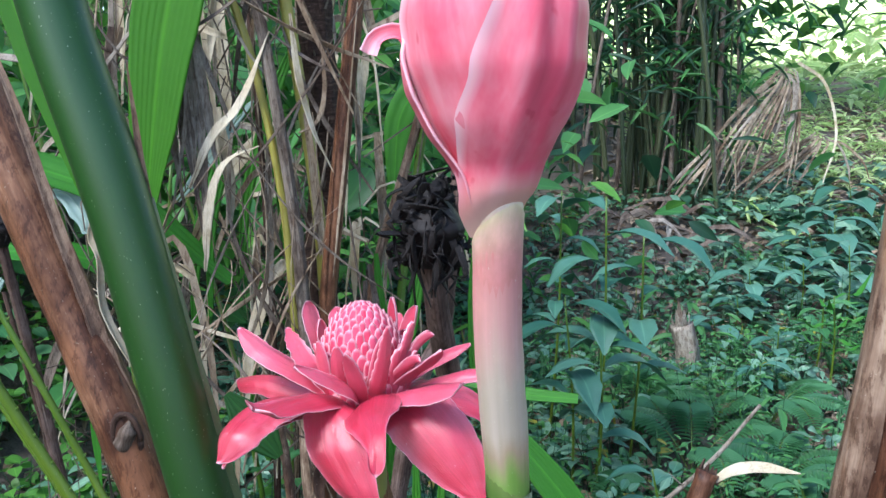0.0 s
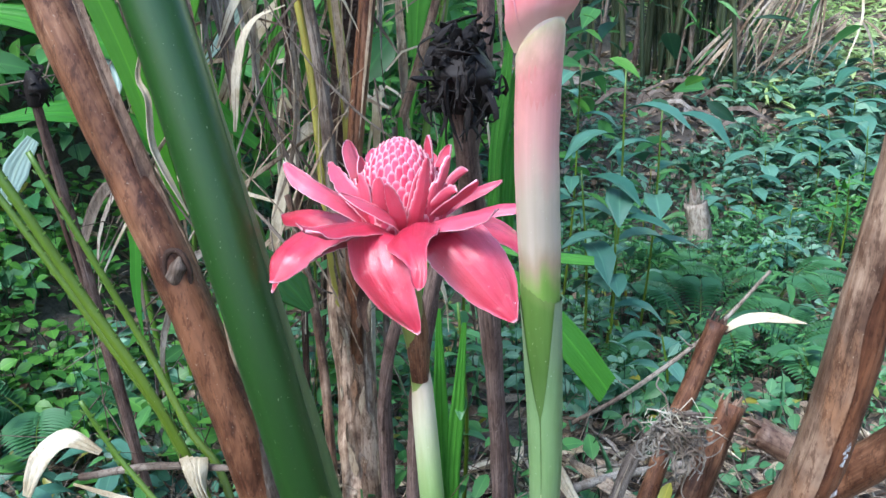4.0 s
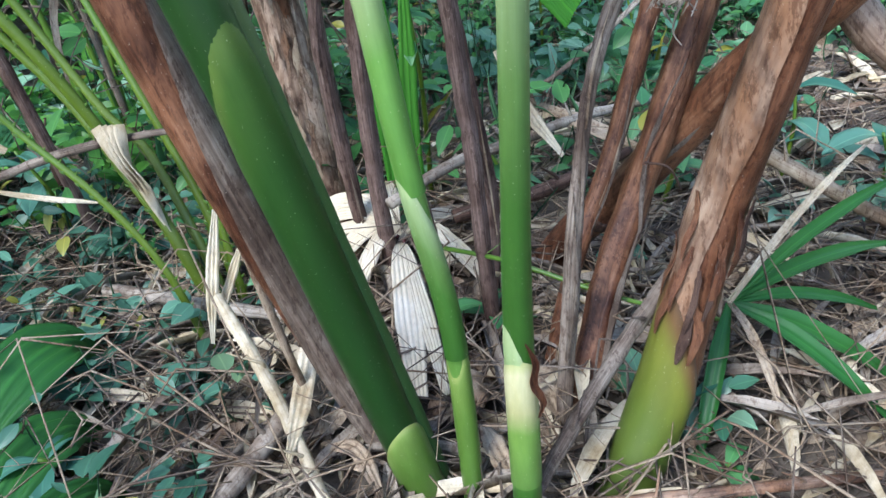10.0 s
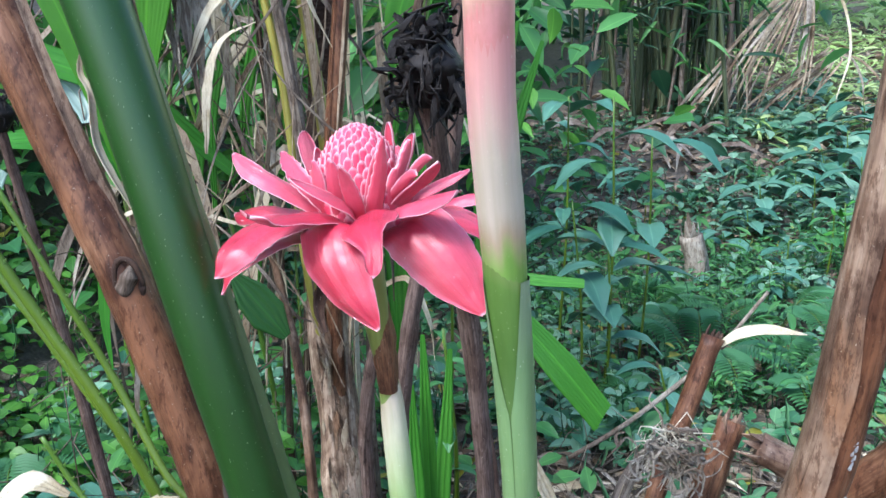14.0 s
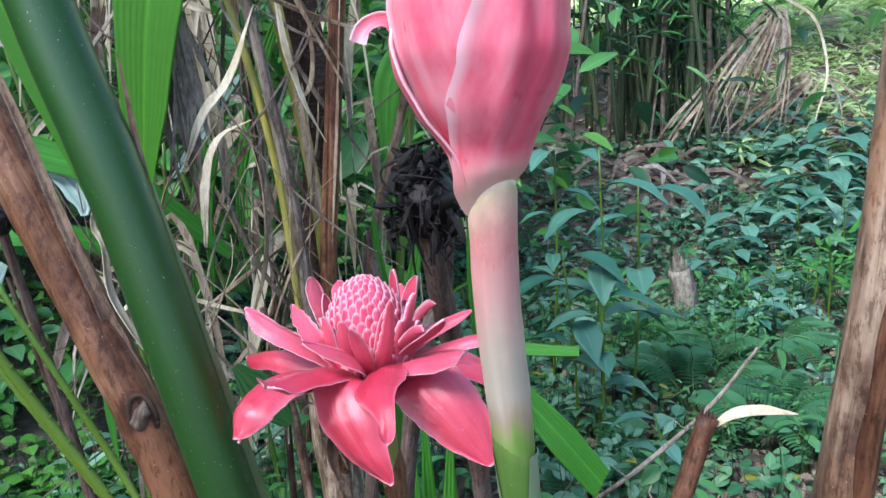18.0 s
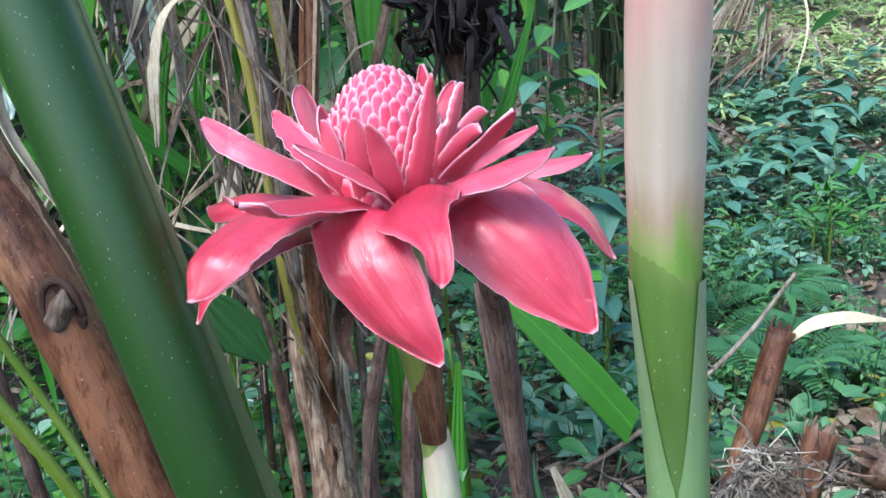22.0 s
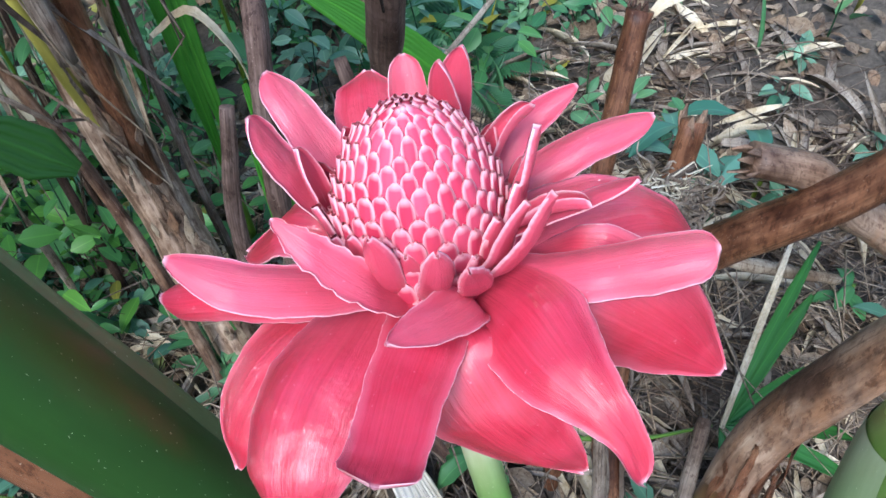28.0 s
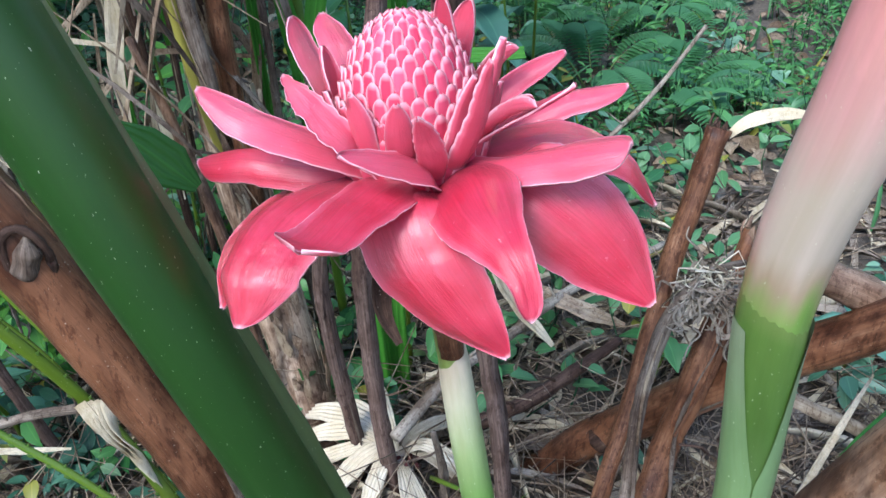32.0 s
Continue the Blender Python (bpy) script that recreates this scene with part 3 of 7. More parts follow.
def height(x, y):
    """The ground: a level patch round the clump, a shallow dip, then a slope that rises into the wood; an earth bank beyond on one side."""
    z = -0.02 - 0.10 * smooth(1.0, 1.9, y) + 0.42 * smooth(2.8, 6.0, y) + 0.9 * smooth(5.5, 13.0, y)
    z = z + 0.75 * smooth(-0.55, -1.7, x) * smooth(1.1, 2.4, y)
    z = z + 0.02 * np.sin(x * 3.1 + 1) * np.cos(y * 2.3) * smooth(0.9, 1.5, y)
    return z


def rough_height(x, y):
    return height(x, y) + 0.012 * np.sin(x * 37 + 3 * np.sin(y * 23)) * np.sin(y * 31 + 2 * np.sin(x * 19))

# ---- ground ----
gx = np.r_[-40, -20, -10, -6, np.linspace(-4, 4, 161), 6, 10, 20, 40]
gy = np.r_[-30, -12, -5, -2, np.linspace(-1, 2.0, 91), np.linspace(2.06, 7, 80), 9, 12, 18, 30, 60]
GX, GY = np.meshgrid(gx, gy)
G = np.stack([GX, GY, rough_height(GX, GY)], -1)
obj("ground", mesh_grid("ground", G, G[..., :2]), "soil", label="brown soil on a weedy slope under trees", category="ground", kind="structure")

# ---- the open flower ----
AXIS = np.array((-0.050, 0.503, 0.0))


def bract_mesh(points, width, profile, cup, lean=0.0, wave=0.0, close=0.78, power=2.0, curl=0.0, across=None, frill=0.0, hood=0.0):
    """A waxy bract along a line from its foot to its tip, rolled across by cup, closed to a rounded tip.
    across: the way from its one edge to its other; frill: a ragged rim; hood: a tip that bends over."""
    c, u, length = spline(points, 40)
    t, _, _ = frames(c)
    d = np.array(points[-1]) - np.array(points[0])
    q = math.atan2(d[1], d[0])
    if abs(d[2]) > 1.2 * math.hypot(d[0], d[1]):
        q = math.atan2(points[-1][1] - AXIS[1], points[-1][0] - AXIS[0])
    side = np.array((-math.sin(q), math.cos(q), 0.0))
    if across is not None:
        side = np.array(across, float) / np.linalg.norm(across)
    n = np.cross(t, side)
    n /= np.linalg.norm(n, axis=1)[:, None]
    s = np.cross(n, t)
    k = np.radians(lean * smooth(0.0, 0.5, u))[:, None]
    s, n = s * np.cos(k) + n * np.sin(k), n * np.cos(k) - s * np.sin(k)
    pc, _, _ = spline([(i / (len(profile) - 1), p, 0.0) for i, p in enumerate(profile)], 80)
    w = width * np.interp(u, pc[:, 0], np.maximum(pc[:, 1], 0.02))
    w = w * np.maximum(0.03, 1 - (np.clip(u - close, 0, 1) / (1.0005 - close)) ** power) ** (1 / 1.7)
    w = w * (1 + 0.014 * np.sin(u * 31 + d[0] * 900) + 0.010 * np.sin(u * 67 + d[1] * 700))
    x = np.linspace(-1, 1, 21)
    k = np.interp(u, np.linspace(0, 1, len(cup)), cup)
    k = np.where(np.abs(k) < 0.03, 0.03, k)[:, None] * 1.3
    off = np.sin(k * x[None]) / k * w[:, None] / 2
    lift = (1 - np.cos(k * x[None])) / k * w[:, None] / 2
    lift = lift + wave * width * np.sin(u * 9 + 1)[:, None] * (np.abs(x) ** 3)[None] * np.sign(x + 0.01)[None]
    lip = 0.0012 * smooth(0.82, 1.0, np.abs(x))[None] * smooth(0.1, 0.4, u)[:, None]
    keel = -0.0010 * min(1.0, width / 0.045) ** 2 * np.exp(-((x / 0.12) ** 2))[None] * smooth(0.1, 0.3, u)[:, None] * (w / width)[:, None]
    if frill:
        off = off + frill * (np.sin(u * 58 + d[2] * 500) + 0.6 * np.sin(u * 113))[:, None] * (np.abs(x) ** 6 * np.sign(x))[None] * width * 0.5
    wob = lumps(c[:, None] + off[..., None] * s[:, None], 55, 0.0009) + lumps(c[:, None] + off[..., None] * s[:, None], 170, 0.0003)
    bend = (curl * smooth(0.86, 1.0, u) - hood * smooth(0.72, 1.0, u) ** 2)[:, None] * width
    V = c[:, None] + off[..., None] * s[:, None] + (lift + lip + keel + wob + bend)[..., None] * n[:, None]
    th = 0.0011 * (1 - 0.5 * np.abs(x))[None, :, None]
    B = V - th * n[:, None]
    W = np.concatenate([V, B[:, ::-1], V[:, :1]], 1)
    uu = np.r_[(x + 1) / 2, (x[::-1] + 1) / 2, 0]
    uv = np.stack([np.broadcast_to(uu, W.shape[:2]), np.broadcast_to(u[:, None], W.shape[:2])], -1)
    return mesh_grid("bract", W, uv)


flower = thing("torch_ginger_flower", "open pink torch ginger flower with waxy white-edged bracts", "flower", (-0.01, 0.505, -0.02))
LEAFY = (0.42, 0.66, 0.90, 1.0, 0.97, 0.84, 0.62)
EVEN = (0.62, 0.80, 0.95, 1.0, 0.98, 0.92, 0.80)
HOOK = (0.60, 0.85, 1.0, 0.98, 0.62, 0.30, 0.24)


def bract(line, width, shape, roll, **opts):
    return part("bract", bract_mesh(line, width, shape, roll, **opts), "bract_narrow" if width < 0.025 else "bract_pink", flower)


# the broad hanging bracts
bract([(-0.056, 0.484, 0.616), (-0.064, 0.458, 0.627), (-0.062, 0.440, 0.612), (-0.051, 0.430, 0.593), (-0.0358, 0.4241, 0.5733)], 0.041, (0.5, 0.8, 1.0, 1.0, 0.9, 0.72, 0.5), (-0.3, -0.5, -0.65, -0.75), close=0.70, across=(0.90, -0.36, 0.10), hood=0.04)
bract([(-0.036, 0.480, 0.616), (-0.020, 0.460, 0.625), (-0.004, 0.447, 0.614), (0.010, 0.439, 0.598), (0.0228, 0.4317, 0.5790)], 0.043, (0.5, 0.78, 0.98, 1.0, 0.92, 0.74, 0.5), (-0.2, -0.4, -0.5, -0.6), close=0.68, across=(0.86, 0.20, 0.46))
bract([(-0.044, 0.482, 0.618), (-0.0425, 0.455, 0.633), (-0.0415, 0.434, 0.633), (-0.0372, 0.416, 0.628), (-0.0345, 0.407, 0.621), (-0.0345, 0.4004, 0.6105)], 0.037, HOOK, (-0.2, -0.55, -0.7, -0.5, 0.3), close=0.92, wave=0.05, across=(0.86, 0.34, 0.36))
bract([(-0.074, 0.490, 0.620), (-0.094, 0.474, 0.627), (-0.110, 0.461, 0.625), (-0.121, 0.448, 0.617), (-0.1278, 0.4357, 0.604)], 0.045, (0.6, 0.82, 1.0, 1.0, 0.98, 0.90, 0.66), (-0.2, -0.6, -0.85, -1.0), close=0.78, across=(0.72, -0.62, 0.10), hood=0.08)
bract([(-0.070, 0.502, 0.608), (-0.096, 0.496, 0.612), (-0.120, 0.489, 0.604), (-0.132, 0.483, 0.592), (-0.1352, 0.480, 0.5785)], 0.034, (0.5, 0.8, 1.0, 1.0, 0.92, 0.74, 0.5), (-0.2, -0.4, -0.6, -0.6), close=0.66, across=(0.45, -0.88, 0.0))
# the blunt tongue over them
bract([(-0.056, 0.484, 0.620), (-0.068, 0.462, 0.632), (-0.080, 0.448, 0.634), (-0.091, 0.434, 0.634), (-0.1012, 0.4206, 0.6362)], 0.027, (0.8, 0.95, 1.0, 0.96, 0.86, 0.80, 0.80), (-0.2, -0.45, -0.5, -0.2, 0.25), close=0.93, power=4, curl=0.10, across=(0.72, -0.60, -0.10))
# the broad one with a drooping tail
bract([(-0.036, 0.496, 0.616), (-0.008, 0.482, 0.628), (0.014, 0.477, 0.626), (0.030, 0.473, 0.614), (0.0405, 0.4705, 0.5955)], 0.034, (0.6, 0.9, 1.0, 0.92, 0.62, 0.42, 0.30), (-0.2, -0.5, -0.6, -0.5), close=0.86, across=(0.42, 0.86, 0.25))
# the spreading rolled ones
bract([(-0.066, 0.490, 0.622), (-0.086, 0.484, 0.640), (-0.1090, 0.4865, 0.6525), (-0.1265, 0.4989, 0.6606)], 0.0190, EVEN, (-0.2, -0.6, -0.8, -0.6), close=0.68, across=(0.0, -0.85, -0.45), hood=-0.12)
bract([(-0.070, 0.498, 0.618), (-0.092, 0.502, 0.624), (-0.116, 0.514, 0.6255), (-0.1358, 0.5275, 0.6190)], 0.0265, EVEN, (-0.3, -0.9, -1.15, -1.2), close=0.84, power=3, across=(-0.40, -0.82, -0.35))
bract([(-0.042, 0.484, 0.620), (-0.032, 0.464, 0.631), (-0.012, 0.4475, 0.6410), (0.0101, 0.4327, 0.6495)], 0.0225, (0.62, 0.82, 0.95, 1.0, 1.0, 0.94, 0.82), (-0.2, -0.75, -0.95, -0.7), close=0.88, power=3, across=(0.55, 0.72, 0.30), wave=0.04)
bract([(-0.034, 0.504, 0.616), (-0.010, 0.507, 0.624), (0.0150, 0.5045, 0.6325), (0.0388, 0.5000, 0.6355)], 0.0190, EVEN, (-0.2, -0.7, -0.95, -0.9), close=0.80, across=(0.05, 0.88, 0.25))
bract([(-0.034, 0.492, 0.620), (-0.022, 0.479, 0.638), (-0.0095, 0.4675, 0.6510), (-0.0005, 0.4562, 0.6610)], 0.0135, EVEN, (0.2, -0.3, -0.6, -0.8), close=0.78, across=(0.7, 0.6, -0.1))
bract([(-0.052, 0.482, 0.620), (-0.0525, 0.464, 0.634), (-0.0660, 0.4540, 0.6450), (-0.0833, 0.4468, 0.6545)], 0.0180, (0.5, 0.9, 1.0, 0.94, 0.8, 0.66, 0.5), (0.1, -0.3, -0.45, -0.4), close=0.72, across=(0.45, -0.72, -0.50))
bract([(-0.064, 0.482, 0.622), (-0.076, 0.474, 0.640), (-0.0875, 0.4830, 0.6535), (-0.0959, 0.4955, 0.6636)], 0.0145, (0.7, 0.95, 1.0, 0.94, 0.82, 0.66, 0.44), (0.4, 0.2, 0.0, -0.2), close=0.74, across=(0.1, -0.75, -0.60), frill=0.06)
bract([(-0.034, 0.508, 0.618), (-0.018, 0.513, 0.630), (0.000, 0.517, 0.640), (0.0180, 0.5163, 0.6469)], 0.0140, EVEN, (0.2, -0.5, -0.8, -0.8), close=0.70, across=(0.0, 0.85, 0.40))
bract([(-0.034, 0.492, 0.622), (-0.027, 0.480, 0.637), (-0.019, 0.470, 0.648), (-0.0128, 0.4608, 0.6536)], 0.0100, EVEN, (0.5, 0.6, 1.2, 1.9), close=0.88, power=4)
bract([(-0.030, 0.506, 0.622), (-0.022, 0.507, 0.637), (-0.013, 0.507, 0.650), (-0.0060, 0.5049, 0.6572)], 0.0110, EVEN, (0.6, 0.8, 1.3, 1.9), close=0.88, power=4)
bract([(-0.034, 0.486, 0.626), (-0.026, 0.482, 0.645), (-0.0205, 0.481, 0.659), (-0.0177, 0.4816, 0.6710)], 0.0095, EVEN, (0.5, 0.4, 0.3, 0.3), close=0.74, frill=0.08)
# behind the cone
bract([(-0.066, 0.512, 0.620), (-0.077, 0.519, 0.640), (-0.084, 0.526, 0.657), (-0.0889, 0.5309, 0.6720)], 0.0160, EVEN, (0.4, 0.0, -0.3, -0.4), close=0.82)
bract([(-0.058, 0.524, 0.616), (-0.066, 0.543, 0.636), (-0.071, 0.558, 0.651), (-0.0746, 0.5690, 0.6590)], 0.0180, EVEN, (0.4, 0.1, -0.4, -0.8), close=0.84)
bract([(-0.050, 0.528, 0.616), (-0.046, 0.550, 0.632), (-0.041, 0.566, 0.640), (-0.036, 0.576, 0.639)], 0.0270, EVEN, (0.3, 0.0, -0.4, -0.7), close=0.80)
bract([(-0.036, 0.514, 0.622), (-0.030, 0.512, 0.642), (-0.031, 0.514, 0.660), (-0.0318, 0.5155, 0.6782)], 0.0140, EVEN, (0.8, 0.6, 0.4, 0.2), close=0.58)
bract([(-0.036, 0.518, 0.620), (-0.026, 0.524, 0.640), (-0.021, 0.528, 0.656), (-0.0174, 0.5299, 0.6692)], 0.0140, EVEN, (0.6, 0.6, 0.5, 0.6), close=0.78)
bract([(-0.042, 0.522, 0.618), (-0.036, 0.536, 0.638), (-0.032, 0.546, 0.652), (-0.030, 0.552, 0.658)], 0.0150, EVEN, (0.5, 0.5, 0.5, 0.6), close=0.80)
bract([(-0.062, 0.518, 0.612), (-0.085, 0.540, 0.616), (-0.096, 0.546, 0.608), (-0.104, 0.552, 0.598)], 0.030, LEAFY, (-0.2, -0.4, -0.5, -0.4), close=0.66)
bract([(-0.046, 0.524, 0.612), (-0.036, 0.552, 0.614), (-0.030, 0.574, 0.606)], 0.036, LEAFY, (-0.2, -0.4, -0.5, -0.4), close=0.66)
bract([(-0.036, 0.514, 0.612), (-0.012, 0.534, 0.616), (0.008, 0.546, 0.610)], 0.034, LEAFY, (-0.2, -0.4, -0.5, -0.4), close=0.66)
# upright ones before the cone
bract([(-0.040, 0.482, 0.618), (-0.038, 0.468, 0.634), (-0.0335, 0.458, 0.655), (-0.0308, 0.4510, 0.6765)], 0.0115, (0.8, 1.0, 1.0, 0.9, 0.75, 0.6, 0.42), (0.5, 0.4, 0.3, 0.1), close=0.72, frill=0.06)
bract([(-0.044, 0.482, 0.620), (-0.040, 0.470, 0.636), (-0.0375, 0.464, 0.652), (-0.0345, 0.4590, 0.6685)], 0.0105, (0.8, 1.0, 1.0, 0.9, 0.75, 0.6, 0.42), (0.5, 0.4, 0.3, 0.2), close=0.74)
bract([(-0.060, 0.482, 0.618), (-0.0605, 0.470, 0.634), (-0.0610, 0.463, 0.649), (-0.0612, 0.4610, 0.6620)], 0.0110, EVEN, (0.5, 0.4, 0.3, 0.2), close=0.72)
bract([(-0.049, 0.478, 0.618), (-0.0500, 0.463, 0.636), (-0.0535, 0.456, 0.652), (-0.0560, 0.4530, 0.6600)], 0.0110, (0.6, 0.85, 1.0, 1.0, 0.9, 0.74, 0.5), (0.4, 0.3, 0.1, -0.1), close=0.72, frill=0.03)
bract([(-0.068, 0.486, 0.620), (-0.0715, 0.479, 0.634), (-0.0735, 0.477, 0.648), (-0.0742, 0.4768, 0.6605)], 0.0115, EVEN, (0.6, 0.55, 0.5, 0.4), close=0.66)
bract([(-0.070, 0.508, 0.620), (-0.0755, 0.514, 0.636), (-0.0780, 0.518, 0.650), (-0.0792, 0.5210, 0.6625)], 0.0115, EVEN, (0.6, 0.5, 0.3, 0.1), close=0.74)
# narrow bracts that hug the cone: bearing, height, distance out, width
for az, hgt, out, wd in ((251, 0.637, 0.030, 0.0090), (276, 0.640, 0.031, 0.0100), (238, 0.648, 0.032, 0.0100), (292, 0.650, 0.032, 0.0110), (312, 0.655, 0.033, 0.0110), (326, 0.653, 0.034, 0.0105),
                         (224, 0.644, 0.031, 0.0095), (206, 0.651, 0.032, 0.0105), (190, 0.645, 0.032, 0.0105), (172, 0.650, 0.033, 0.0110), (142, 0.652, 0.035, 0.0120), (341, 0.650, 0.034, 0.0100), (15, 0.650, 0.033, 0.0110), (45, 0.654, 0.033, 0.0115), (80, 0.652, 0.033, 0.0120), (110, 0.652, 0.033, 0.0120)):
    a = radians(az)
    o = np.array((math.cos(a), math.sin(a), 0.0))
    foot = np.array((AXIS[0] + 0.0015, AXIS[1], 0.0))
    line = [foot + o * 0.024 + (0, 0, 0.614), foot + o * 0.0285 + (0, 0, 0.625), foot + o * (0.5 * (0.0295 + out)) + (0, 0, 0.625 + 0.55 * (hgt - 0.625)), foot + o * out + (0, 0, hgt)]
    bract([tuple(p) for p in line], wd, EVEN, (0.6, 0.55, 0.45, 0.3), close=0.70)

# the cone with its scales
CONE_R, CONE_Z0, CONE_H = 0.0282, 0.616, 0.0620


def cone_at(v, a):
    r = CONE_R * (1 - v**2.6) ** 0.55
    return np.stack([AXIS[0] - 0.0005 + r * np.cos(a), AXIS[1] - 0.003 + r * np.sin(a), CONE_Z0 + CONE_H * v + 0 * a], -1)


aa = np.linspace(0, 2 * np.pi, 40, endpoint=False)
CV = np.stack([cone_at(v, aa) for v in np.r_[np.linspace(0, 0.97, 22), 0.992]])
cone = part("cone", mesh_grid("cone", CV, np.stack(np.broadcast_arrays(aa[None] / 6.3, np.linspace(0, 0.7, 23)[:, None]), -1), closed=True, caps=True), "floret_pink", flower, "rounded cone of tight pink scales with white rims")


def scale_shape():
    u = np.linspace(0, 1, 7)
    x = np.linspace(-1, 1, 7)
    w = np.array([0.75, 0.92, 1.0, 1.0, 0.93, 0.72, 0.25])
    V = np.zeros((7, 7, 3))
    V[..., 0] = x[None] * w[:, None] * 0.5
    V[..., 1] = u[:, None] * 1.15
    V[..., 2] = 0.20 * (1 - (x**2)[None]) * 0.9 + 0.16 * u[:, None] + 0.05 * smooth(0.7, 1.0, np.abs(x))[None]
    B = V.copy()
    B[..., 2] -= 0.16
    W = np.concatenate([V, B[:, ::-1], V[:, :1]], 1)
    uu = np.r_[(x + 1) / 2, (x[::-1] + 1) / 2, 0]
    return mesh_grid("floret_scale", W, np.stack([np.broadcast_to(uu, W.shape[:2]), np.broadcast_to(u[:, None], W.shape[:2])], -1))


scale_me = scale_shape()
scale_me.materials.append(MATS["floret_pink"])
COUNT = 250
for i in range(COUNT):
    v = 0.985 * (1 - ((i + 0.5) / COUNT)) ** 0.92
    a = i * 2.399963
    p = cone_at(np.array(v), np.array(a))
    q = cone_at(np.array(min(v + 0.02, 0.995)), np.array(a))
    yv = Vector(q - p).normalized()
    out = Vector((math.cos(a), math.sin(a), 0.0))
    xv = Vector((-math.sin(a), math.cos(a), 0.0))
    zv = xv.cross(yv).normalized()
    if zv.dot(out + Vector((0, 0, 0.3))) < 0:
        zv, xv = -zv, -xv
    size = 0.0040 + 0.0034 * (1 - v) ** 0.7
    tilt = 0.03 + 0.08 * random.random()
    yv = (yv + zv * tilt).normalized()
    zv = xv.cross(yv).normalized()
    m = Matrix(((xv.x, yv.x, zv.x, 0), (xv.y, yv.y, zv.y, 0), (xv.z, yv.z, zv.z, 0), (0, 0, 0, 1)))
    ob = new("floret_scale", scale_me)
    ob.parent = cone
    ob.matrix_parent_inverse = cone.matrix_world.inverted()
    ob.matrix_basis = Matrix.Translation(Vector(p) - zv * 0.0006) @ m @ Matrix.Diagonal((size * random.uniform(0.92, 1.1), size * random.uniform(1.1, 1.5), size, 1))

FS = [(-0.004, 0.490, -0.03), (-0.003, 0.515, 0.08), (-0.006, 0.522, 0.169), (-0.020, 0.523, 0.274), (-0.031, 0.523, 0.40), (-0.039, 0.520, 0.501), (-0.046, 0.510, 0.560), (-0.050, 0.503, 0.606)]
part("stem", tube_mesh("stem", FS, [0.0080, 0.0085, 0.0082, 0.0080, 0.0085, 0.0082, 0.0070, 0.012], bumps=0.03, metric=False, steps=60), "flower_stem", flower)


def sheath_on(curve, lo, hi, radii, mat, parent, label="", lift=1.12, face=-90, slant=0.35, name="sheath", flare=False):
    """A leaf sheath wrapped round a stem, cut off slanting to a tongue that faces one way."""
    c, u, length = spline(curve, 80)
    r = np.interp(u, np.linspace(0, 1, len(radii)), radii) * lift
    t, s, n = frames(c)
    a = np.linspace(0, 2 * np.pi, 48, endpoint=False)
    rows = np.linspace(0, 1, 26)
    f = radians(face)
    reach = 1 - slant * (1 - np.cos(a - f)) / 2 + 0.0015 * np.sin(7 * a + face)
    V = np.zeros((26, 48, 3))
    for i, q in enumerate(rows):
        uu = lo + (hi - lo) * q * reach
        cc = np.stack([np.interp(uu, u, c[:, k]) for k in range(3)], -1)
        ss = np.stack([np.interp(uu, u, s[:, k]) for k in range(3)], -1)
        nn = np.stack([np.interp(uu, u, n[:, k]) for k in range(3)], -1)
        rr = np.interp(uu, u, r) * (1 - 0.10 * smooth(0.93, 1.0, q)) * ((0.975 + (lift - 0.975) * q**1.4) / lift if flare else 1)
        V[i] = cc + rr[:, None] * (np.cos(a)[:, None] * ss - np.sin(a)[:, None] * nn)
    uv = np.stack(np.broadcast_arrays(a[None] / (2 * np.pi), rows[:, None]), -1)
    return part(name, mesh_grid(name, V, uv, closed=True), mat, parent, label)


FR = [0.0080, 0.0085, 0.0082, 0.0080, 0.0085, 0.0082, 0.0070, 0.012]
sheath_on(FS, 0.02, 0.33, FR, "sheath_green", flower, face=60)
sheath_on(FS, 0.25, 0.52, FR, "sheath_pale", flower, face=200, lift=1.16)
sheath_on(FS, 0.48, 0.835, FR, "sheath_blush", flower, face=0, lift=1.14, slant=0.08)
part("dry_bract", strip_mesh("dry_bract", [(-0.0365, 0.5105, 0.497), (-0.0385, 0.507, 0.535), (-0.0430, 0.502, 0.575)], [0.014, 0.018, 0.012], up=(0.35, -1, 0), cup=(-0.8, -0.8, -0.8), across=11, steps=20, ragged=0.15), "stalk_brown", flower, "papery brown bract below the flower")
part("dry_bract", strip_mesh("dry_bract", [(-0.066, 0.490, 0.595), (-0.074, 0.470, 0.575), (-0.070, 0.460, 0.560)], [0.006, 0.009, 0.003], up=(0, -1, 0.3), cup=(0.8, 0.8, 0.8)), "stalk_dark", flower)

# ---- the closed bud ----
bud = thing("torch_ginger_bud", "closed pale pink ginger bud on a tall green stem", "flower bud", (0.036, 0.455, -0.02))
BS = [(0.036, 0.455, -0.03), (0.037, 0.453, 0.10), (0.038, 0.447, 0.223), (0.040, 0.415, 0.38), (0.039, 0.383, 0.50), (0.031, 0.374, 0.624), (0.024, 0.350, 0.70), (0.022, 0.330, 0.765)]
BR = [0.0095, 0.0095, 0.0092, 0.0078, 0.0071, 0.0091, 0.0110, 0.0102]
part("stem", tube_mesh("stem", BS, BR, bumps=0.025, metric=False, steps=70, sides=24), "bud_stem", bud)
sheath_on(BS, 0.02, 0.305, BR, "sheath_pale", bud, face=200, lift=1.18)
sheath_on(BS, 0.25, 0.672, BR, "sheath_pale", bud, face=-90, lift=1.12, slant=0.10)
